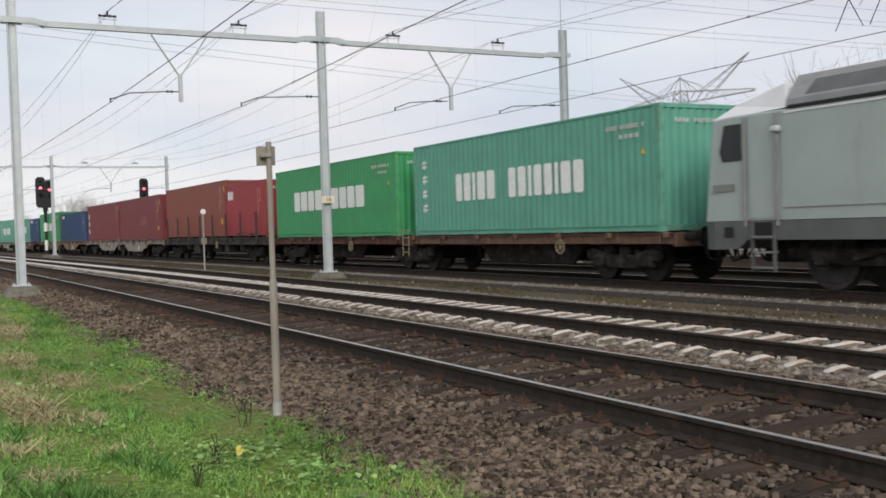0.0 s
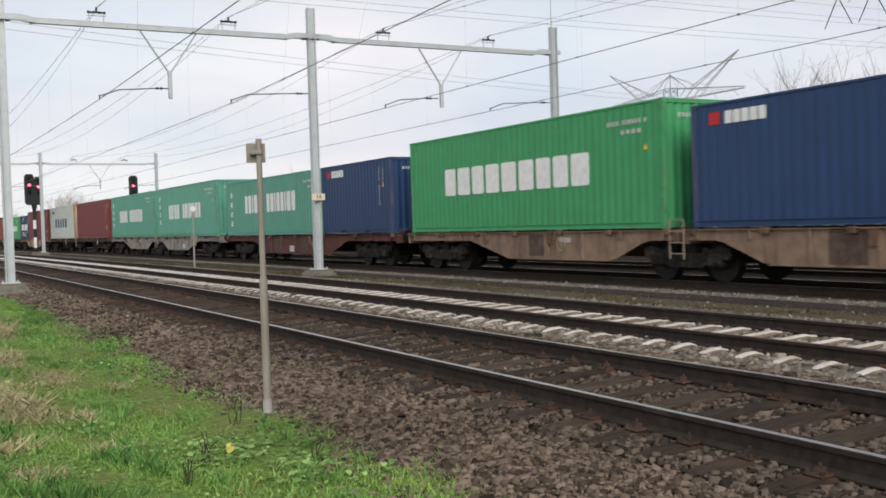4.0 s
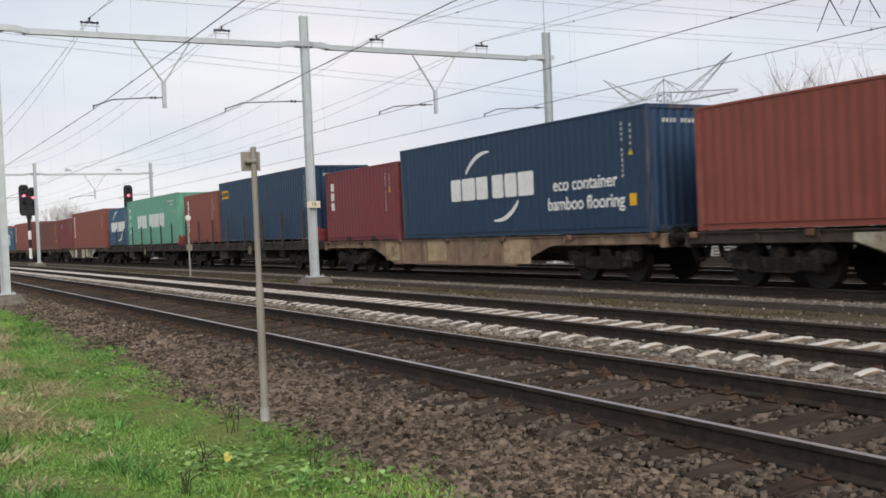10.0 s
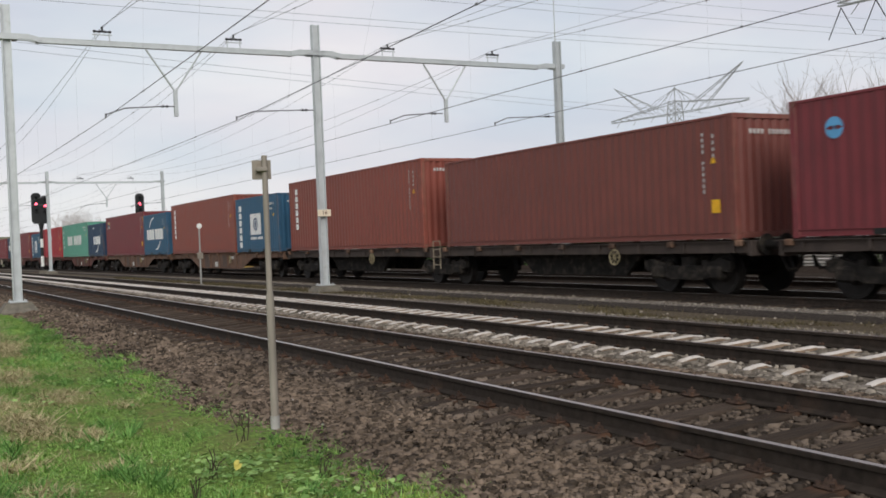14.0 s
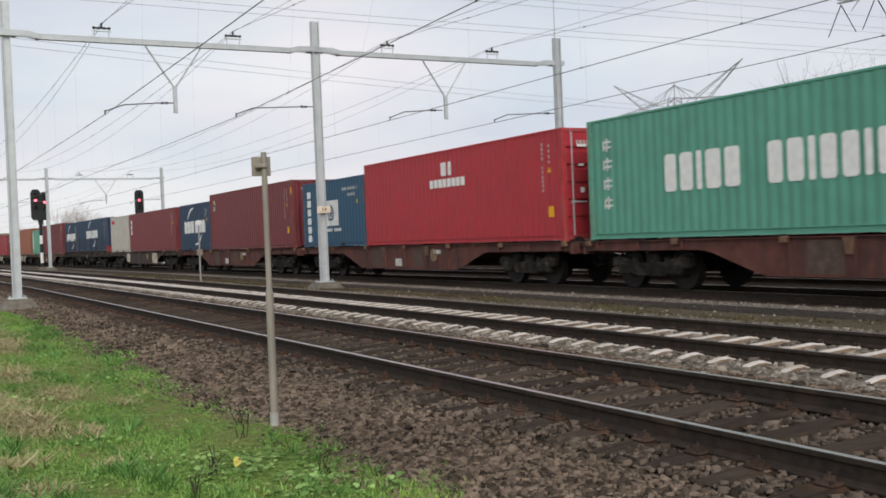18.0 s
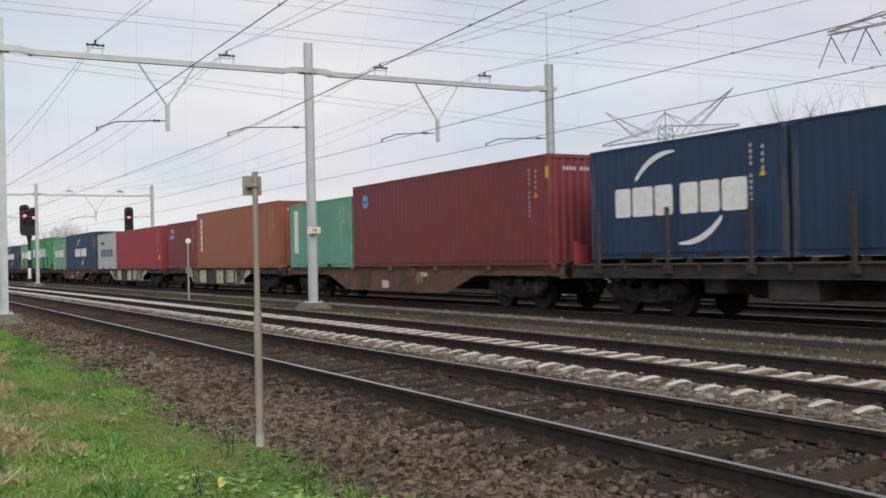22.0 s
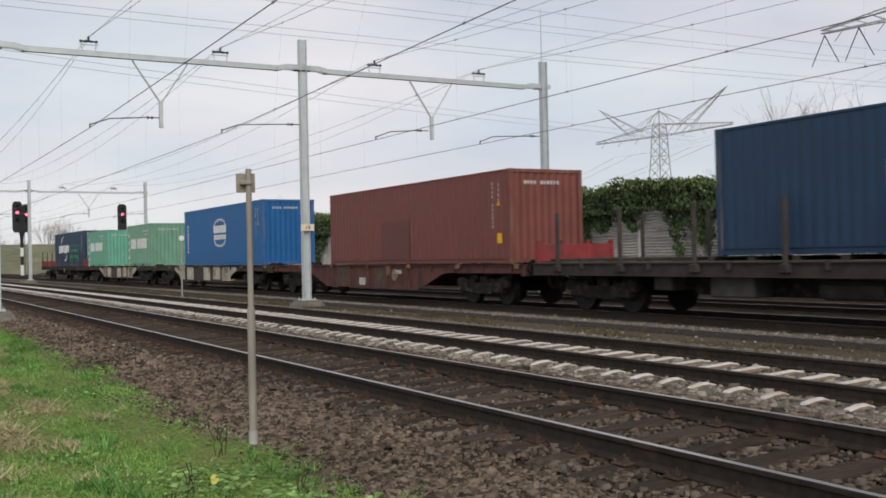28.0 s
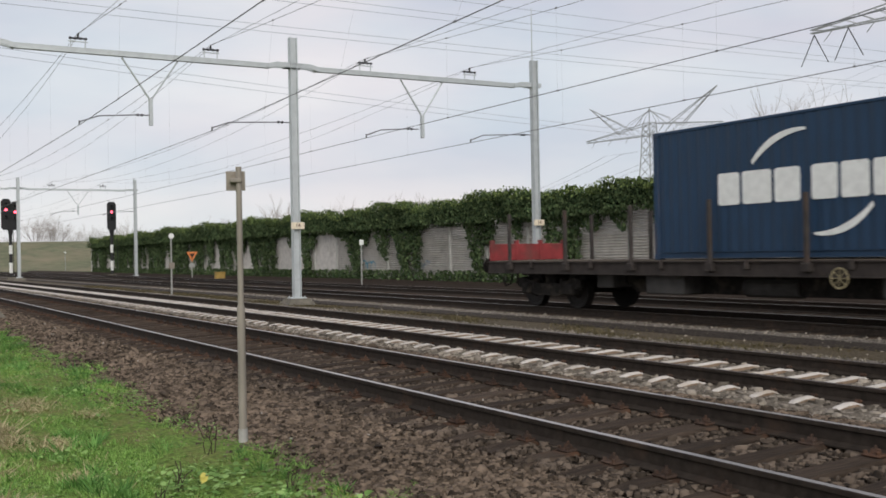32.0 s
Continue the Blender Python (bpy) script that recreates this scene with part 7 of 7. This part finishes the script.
def tree_shapes(seed, height, spread, forks=4, levels=4):
    r = random.Random(seed)
    trunk, twigs = Shape(), Shape()

    def grow(p, d, length, rad, level):
        n = 3 if level < 2 else 2
        for k in range(n):
            q = p + d * (length / n)
            d2 = (d + Vector((r.uniform(-1, 1), r.uniform(-1, 1), r.uniform(-0.2, 0.6))) * 0.16).normalized()
            (trunk if level < 2 else twigs).tube(p, q, rad * (1 - 0.25 * k / n), rad * (1 - 0.25 * (k + 1) / n), sides=6 if level < 1 else (4 if level < 3 else 3), caps=False)
            p, d = q, d2
            if level < levels and k > 0 or level == 0 and k == n - 1:
                for _ in range(forks if level == 0 else (3 if level == 1 else 2)):
                    a = r.uniform(0, 6.28)
                    side = Vector((math.cos(a), math.sin(a), 0)) * spread
                    if level < levels:
                        grow(p, (d + side * r.uniform(0.5, 1.1) + Vector((0, 0, 0.25))).normalized(), length * r.uniform(0.55, 0.85), rad * 0.55, level + 1)
    grow(Vector((0, 0, -0.4)), Vector((0, 0, 1)), height * 0.36, height * 0.016, 0)
    return trunk, twigs


def vase(seed, height, wide, stems, levels):
    """A many-stemmed crown: stems fan out from a low fork and split into fine upright twigs."""
    r = random.Random(seed)
    trunk, twigs = Shape(), Shape()
    trunk.tube((0, 0, -0.5), (0.05, 0, height * 0.16), height * 0.016, height * 0.012, sides=7)

    def grow(p, d, length, rad, level):
        n = 3
        for k in range(n):
            q = p + d * (length / n)
            (trunk if level == 0 else twigs).tube(p, q, rad * (1 - 0.2 * k / n), rad * (1 - 0.2 * (k + 1) / n), sides=5 if level == 0 else 3, caps=False)
            p = q
            d = (d + Vector((r.uniform(-1, 1), r.uniform(-1, 1), r.uniform(-0.1, 0.5))) * 0.13).normalized()
            if level < levels:
                for _ in range(2 if k == n - 1 or level == 0 and k > 0 else 1):
                    a = r.uniform(0, 6.28)
                    side = Vector((math.cos(a), math.sin(a), 0.15))
                    grow(p, (d + side * r.uniform(0.3, 0.62)).normalized(), length * r.uniform(0.42, 0.66), rad * 0.52, level + 1)
    for k in range(stems):
        a = 6.28 * k / stems + r.uniform(-0.3, 0.3)
        out = wide * r.uniform(0.3, 1.0)
        grow(Vector((0.04 * math.cos(a), 0.04 * math.sin(a), height * 0.14)), Vector((out * math.cos(a), out * math.sin(a), 1)).normalized(), height * r.uniform(0.38, 0.52), height * 0.0052, 0)
    return trunk, twigs


TREES = []
for i, (hh, sp, fk) in enumerate(((8.5, 0.55, 4), (7.5, 0.75, 5))):
    TREES.append(tree_shapes(40 + i, hh, sp, fk, 4))
for i, (hh, wd, st) in enumerate(((8.6, 0.62, 7), (8.6, 0.80, 8))):
    TREES.append(vase(60 + i, hh, wd, st, 3))
r = random.Random(8)
# place, size and form of each tree
SPOTS = [(-33.2, 36.0, 0.93, 2), (-31.3, 36.6, 0.97, 3), (-29.4, 36.0, 0.92, 2), (-26.9, 35.5, 0.85, 3), (-30.2, 39.5, 0.95, 3), (-24.4, 37.0, 0.84, 2), (-35.2, 41.0, 0.9, 2), (-22.0, 37.5, 0.8, 3)]
SPOTS += [(-232, 33.0, 1.05, 3), (-233, 35.8, 1.05, 2), (-231, 37.2, 0.9, 3), (-232, 40.3, 0.70, 2), (-234, 43.5, 0.76, 2), (-233, 46.8, 0.76, 3), (-236, 28.0, 0.55, 3), (-236, 50.5, 0.7, 2), (-235, 24.0, 0.6, 2), (-240, 55.0, 0.7, 3)]
SPOTS += [(-83 - r.uniform(-2, 2), 36.0, 0.55, 1)]
for k in range(40):
    x = -66 - k * 2.1 + r.uniform(-1.5, 1.5)
    SPOTS.append((x, 34 + r.uniform(0, 9) + drift(x), r.uniform(0.60, 0.80), (0, 1, 2)[k % 3]))
GROWN = {}
for x, y, q, form in SPOTS:
    m = pose(x, y, -0.3 if x > -200 else 2.5, 0, 0, r.uniform(0, 360))
    if form in GROWN:
        t = copy_thing(GROWN[form], m)
    else:
        t = GROWN[form] = thing("bare_tree", "leafless winter tree with fine grey-brown twigs", "tree", "bare trees", at=m)
        part("trunk", TREES[form][0], [M_BARK], t)
        part("crown", TREES[form][1], [M_TWIG], t)
    t.scale = (q, q, q)

# ---- embankment at the end of the line of sight ----
M_BANK = surface("bank_grass", (0.155, 0.16, 0.10), 0.95, grain=0.7, vary=0.2, dirt=(0.235, 0.205, 0.14), dirt_scale=0.12, dirt_at=0.52, bump=0.08, bump_scale=2)
s = Shape()
s.loft([[(xx + 0.12 * (y - 20), y, z) for xx, z in ((-172, -0.5), (-185, 0.9), (-206, 4.9), (-209, 5.2), (-214, 5.2), (-240, -0.5))] for y in (-160, -90, -40, -10, 15, 40, 70, 110, 170, 260)], caps=True)
o = part("embankment", s, [M_BANK])
tagged(o, "tall dike of dull winter grass across the line", "embankment", kind="structure")

# ---- power line: lattice pylons and cables ----
M_LATTICE = surface("lattice_steel", (0.40, 0.41, 0.42), 0.6, metal=0.2, grain=1, vary=0.15)


def pylon(label):
    t = thing("power_pylon", label, "pylon", "power pylons")
    tower, arms, horns = Shape(), Shape(), Shape()
    lv = [(0, 2.6), (5, 2.15), (10, 1.7), (14.5, 1.35), (18.5, 1.1), (22.0, 0.95), (24.2, 0.8)]
    for (z0, a), (z1, b) in zip(lv, lv[1:]):
        c0 = [(sx * a, sy * a, z0) for sx, sy in ((-1, -1), (1, -1), (1, 1), (-1, 1))]
        c1 = [(sx * b, sy * b, z1) for sx, sy in ((-1, -1), (1, -1), (1, 1), (-1, 1))]
        for i in range(4):
            j = (i + 1) % 4
            tower.tube(c0[i], c1[i], 0.10, sides=4)
            n = 2
            for k in range(n):
                lerp = lambda p, q, u: tuple(p[m] + (q[m] - p[m]) * u for m in range(3))
                p0, p1 = lerp(c0[i], c1[i], k / n), lerp(c0[i], c1[i], (k + 1) / n)
                q0, q1 = lerp(c0[j], c1[j], k / n), lerp(c0[j], c1[j], (k + 1) / n)
                tower.tube(p0, q1, 0.045, sides=3).tube(q0, p1, 0.045, sides=3)
            tower.tube(c1[i], c1[j], 0.05, sides=3)
    for sx in (-1, 1):
        tip = (sx * 16.5, 0, 22.2)
        for sy in (-1, 1):
            for z in (22.0, 24.0):
                arms.tube((sx * 0.9, sy * 0.85, z), (tip[0], sy * 0.15, tip[2] + (0.0 if z < 23 else 0.3)), 0.075, sides=4)
        for k in range(9):
            u, v = k / 9, (k + 1) / 9
            for sy in (-1, 1):
                a = (sx * (0.9 + 15.6 * u), sy * (0.85 - 0.7 * u), 22.0 + 0.2 * u)
                b = (sx * (0.9 + 15.6 * v), sy * (0.85 - 0.7 * v), 24.0 - 1.5 * v)
                arms.tube(a, b, 0.04, sides=3)
            arms.tube((sx * (0.9 + 15.6 * u), 0.85 - 0.7 * u, 22.0 + 0.2 * u), (sx * (0.9 + 15.6 * v), -0.85 + 0.7 * v, 22.0 + 0.2 * v), 0.04, sides=3)
        top = (sx * 15.5, 0, 28.6)
        base = [(sx * 4.5, 0.5, 23.4), (sx * 4.5, -0.5, 23.4), (sx * 7.5, 0.35, 22.9), (sx * 7.5, -0.35, 22.9)]
        for b in base:
            horns.tube(b, top, 0.07, sides=4)
        for k in range(1, 6):
            u = k / 6
            p = [tuple(b[m] + (top[m] - b[m]) * u for m in range(3)) for b in base]
            horns.tube(p[0], p[3], 0.035, sides=3).tube(p[1], p[2], 0.035, sides=3)
        horns.tube((0, 0, 26.6), (sx * 4.5, 0, 23.4), 0.06, sides=4)
    for sx in (-1, 1):
        for reach, z in ((2.2, 23.9), (7.2, 22.9)):
            for sy in (-0.4, 0.4):
                horns.tube((0, 0, 26.4), (sx * reach * 0.6, sy, 25.6 - reach * 0.12), 0.045, sides=3).tube((sx * reach * 0.6, sy, 25.6 - reach * 0.12), (sx * reach, sy, z), 0.045, sides=3)
        for off in (5.0, 9.5, 14.0):
            horns.tube((sx * off, 0, 22.3), (sx * (off + 1.1), 0, 21.2), 0.05, sides=3)
    horns.tube((0, 0, 24.0), (0, 0, 27.0), 0.08, sides=4)
    return t, tower, arms, horns


PYL = (-137.8, 121.6)
t, tower, arms, horns = pylon("grey steel lattice pylon with wide crossarms and raised horns")
for nm, s in (("tower", tower), ("crossarm", arms), ("horn", horns)):
    part(nm, s, [M_LATTICE], t)
LINE_TURN = 4.0
t.matrix_basis = pose(*PYL, -0.3, 0, 0, LINE_TURN)
t2 = copy_thing(t, pose(-53.9, 86.1, -0.3, 0, 0, LINE_TURN))
t2.scale = (1.06, 1.06, 1.06)
t2["label"] = "grey lattice pylon whose crossarm reaches over the wall"
for sgn in (-1, 1):
    for off in (12.5, 16.2):
        for q in (-1, 1):
            part("insulator_string", Shape().tube((sgn * off, 0, 22.0), (sgn * off + q * 1.5, 0, 19.2), 0.055, 0.045, sides=5), [M_DARK], t2, "dark slanting insulator string")

cables = thing("power_cables", "thin grey high-voltage cables across the sky", "power line")
def cable(a, b, sag, rad):
    pts = []
    for k in range(13):
        u = k / 12
        pts.append((a[0] + (b[0] - a[0]) * u, a[1] + (b[1] - a[1]) * u, a[2] + (b[2] - a[2]) * u - 4 * sag * u * (1 - u)))
    part("cable", Shape().path(pts, rad, sides=4), [M_FARWIRE], cables)


for dz in (0.0, 1.1, 5.2, 6.4, 9.0):
    cable((-151, 2, 37.2 + dz), (-150, 240, 38.0 + dz * 0.9), 1.2, 0.035)
for dz in (0.0, 1.0):
    cable((-140, 4, 28.6 + dz), (-175, 165, 26.5 + dz), 0.8, 0.03)
for q in (-11.5, -7, 7, 11.5):
    c, sn = math.cos(radians(LINE_TURN)), math.sin(radians(LINE_TURN))
    cable((PYL[0] + q * c, PYL[1] + q * sn, 19.0), (-52.0 + q * c, 86.5 + q * sn, 19.0), 1.5, 0.010)
    cable((PYL[0] + q * c, PYL[1] + q * sn, 19.0), (-330 + q * c, 205 + q * sn, 20.0), 3.0, 0.03)

# ---- sign post in the verge ----
M_OLDPOST = surface("weathered_post", (0.30, 0.27, 0.23), 0.7, metal=0.3, grain=4, vary=0.15, dirt=(0.19, 0.15, 0.12), dirt_scale=2.5, stretch=(2, 2, 0.6))
M_SLEEVE = surface("dull_sleeve", (0.36, 0.35, 0.33), 0.7, grain=5, vary=0.2, dirt=(0.2, 0.17, 0.13), dirt_scale=6)
M_OLDPLATE = surface("weathered_plate", (0.27, 0.24, 0.20), 0.7, metal=0.3, grain=5, vary=0.2, dirt=(0.13, 0.09, 0.06), dirt_scale=5)
post = thing("sign_post", "weathered steel post with the back of a small sign", "sign post", at=(-9.18, 3.08, -0.33))
part("post", Shape().tube((0, 0, 0), (0, 0, 1.28), 0.037, sides=14).tube((0, 0, 1.28), (0, 0, 1.32), 0.037, 0.027, sides=14), [M_OLDPOST], post)
part("upper_tube", Shape().tube((0, 0, 1.3), (0, 0, 2.60), 0.027, sides=14), [M_OLDPOST], post)
part("ground_sleeve", Shape().tube((0, 0, -0.1), (0, 0, 0.16), 0.043, sides=14), [M_SLEEVE], post, "pale galvanised sleeve at the ground")
face = pose(-0.045, -0.015, 2.47, 0, 0, -17)
part("sign_plate", Shape().box(-0.006, 0.006, -0.088, 0.088, -0.09, 0.09, cut=0.003), [M_OLDPLATE], post, "rust-stained back of a square sign", at=face)
part("clamp", Shape().box(0.0, 0.085, -0.055, 0.055, -0.02, 0.02, cut=0.008), [M_OLDPOST], post, at=face)

# ---- light signals ----
M_SIGNAL = surface("signal_black", (0.02, 0.021, 0.022), 0.6, grain=4, vary=0.25)
M_MASTBLACK = surface("mast_black", (0.025, 0.025, 0.025), 0.7, grain=4, vary=0.2)
M_RED = bpy.data.materials.new("red_signal_light")
M_RED.use_nodes = True
b = M_RED.node_tree.nodes["Principled BSDF"]
b.inputs["Base Color"].default_value = (0.9, 0.05, 0.08, 1)
b.inputs["Emission Color"].default_value = (1.0, 0.10, 0.16, 1)
b.inputs["Emission Strength"].default_value = 5.0
M_LENS = surface("dark_lens", (0.012, 0.012, 0.014), 0.15, grain=3, vary=0.1)


def signal(x, y, lift, double):
    t = thing("light_signal", "black colour-light signal showing red on a banded mast", "railway signal", "light signals", at=pose(x, y, 0, 0, 0, math.degrees(turn_at(x)) - 4))
    for a, b, white in ((0.0, 0.4, 0), (0.4, 1.35, 1), (1.35, 2.15, 0), (2.15, 2.95, 1), (2.95, 4.6, 0)):
        part("mast_band", Shape().tube((0, 0, a), (0, 0, b), 0.145, sides=10), [M_WHITEPAINT if white else M_MASTBLACK], t)
    part("footing", Shape().box(-0.35, 0.35, -0.35, 0.35, -0.45, 0.02, cut=0.03), [M_FOOT], t)
    def head(cy, z0, z1, half):
        ring = [(cy - half, z0 + half * 0.6), (cy - half * 0.6, z0), (cy + half * 0.6, z0), (cy + half, z0 + half * 0.6), (cy + half, z1 - half * 0.6), (cy + half * 0.6, z1), (cy - half * 0.6, z1), (cy - half, z1 - half * 0.6)]
        h = part("signal_head", Shape().prism(ring, "x", 0.05, 0.16), [M_SIGNAL], t, "rounded black backing board")
        zs = [z1 - (z1 - z0) * q for q in (0.15, 0.36, 0.57)]
        for k, z in enumerate(zs):
            part("lamp_hood", Shape().loft([[(0.16 + d, cy + rr * math.cos(a), z + rr * math.sin(a)) for a in [2 * math.pi * i / 12 for i in range(12)]] for d, rr in ((0, 0.17), (0.30, 0.17), (0.30, 0.155), (0.01, 0.155))], caps=False), [M_SIGNAL], h)
            part("lens", Shape().tube((0.17, cy, z), (0.185, cy, z), 0.125, sides=12), [M_RED if k == 1 else M_LENS], h, "lit red lens" if k == 1 else "")
    head(-0.36 if double else 0.0, 4.35 + lift, 7.2 + lift, 0.43)
    if double:
        head(0.42, 4.35 + lift, 6.95 + lift, 0.40)
    part("neck", Shape().tube((0, 0, 3.7), (0.05, 0, 4.4), 0.12, 0.26, sides=10), [M_MASTBLACK], t)
    for q in (0.25, 0.55):
        part("ladder_stile", Shape().tube((-0.15, q, 0.2), (-0.15, q, 4.6), 0.025, sides=5), [M_MASTBLACK], t)
    return t


signal(-100.7, 12.05, 0.0, True)
signal(-104.0, 21.75, 0.0, False)

# ---- small trackside signs ----
M_ORANGE = surface("orange_sign", (0.72, 0.24, 0.08), 0.5, grain=4, vary=0.15)
M_GREYPOST = surface("grey_post", (0.33, 0.33, 0.31), 0.7, grain=4, vary=0.15)
def marker(x, y, base, top, disc, label):
    t = thing("marker_post", label, "marker post", at=(x, y, base))
    part("pole", Shape().tube((0, 0, 0), (0, 0, top - base), 0.04, sides=8), [M_GREYPOST], t)
    if disc == "round":
        part("disc", Shape().tube((0.05, 0, top - base), (0.07, 0, top - base), 0.13, sides=16), [M_WHITEPAINT], t, "round white reflector")
    elif disc == "square":
        part("plate", Shape().box(0.04, 0.06, -0.12, 0.12, top - base - 0.28, top - base, cut=0.006), [M_WHITEPAINT], t, "small white plate")
    return t


t = marker(-48.0, 12.75, -0.3, 2.5, "round", "thin grey post with a round white reflector between tracks")
part("small_sign", Shape().box(0.03, 0.05, -0.14, 0.14, 1.25, 1.55, cut=0.006), [M_OLDPLATE], t)
marker(-49.0, 23.1, -0.25, 2.25, "square", "thin pale post with a small white plate")
marker(-150.0, 25.0, -0.3, 2.6, "round", "thin post far along the line")
t = thing("warning_sign", "orange inverted triangle sign on a grey post", "warning sign", at=(-86.0, 24.6, -0.3))
part("pole", Shape().tube((0, 0, 0), (0, 0, 1.9), 0.05, sides=8), [M_GREYPOST], t)
part("triangle", Shape().prism([(0.0, 1.45), (0.48, 2.30), (-0.48, 2.30)], "x", 0.05, 0.08), [M_ORANGE], t, "orange triangular plate, point down")
part("inner_mark", Shape().prism([(0.0, 1.70), (0.22, 2.15), (-0.22, 2.15)], "x", 0.081, 0.09), [M_CLIP], t)
part("lower_plate", Shape().box(0.05, 0.07, -0.25, 0.25, 0.95, 1.3, cut=0.01), [M_GREYPOST], t)
t = thing("relay_box", "small yellow trackside box in front of the ivy", "trackside box", at=(-80.5, 25.3, -0.3))
M_YELLOWBOX = surface("yellow_box", (0.36, 0.24, 0.07), 0.6, grain=4, vary=0.15, dirt=(0.3, 0.2, 0.1))
part("body", Shape().box(-0.25, 0.25, -0.38, 0.38, 0, 0.52, cut=0.04), [M_YELLOWBOX], t)
part("lid", Shape().box(-0.29, 0.29, -0.42, 0.42, 0.52, 0.60, cut=0.03), [M_YELLOWBOX], t)

def travelled(t):
    """Metres that the train has gone after t seconds; it slows a little."""
    u = t / 10
    return 10 * (V1 * u + V2 * u * u + V3 * u ** 3 + V4 * u ** 4)


V1, V2, V3, V4 = 22.1204, -0.78356, 0.050254, 0.0057047


def motions():
    times = [2.0 * k for k in range(17)]
    for ob, s, z in TRAIN:
        walk(ob, [(t, on_line(s + travelled(t), TRACK_C, z)) for t in times])


motions()
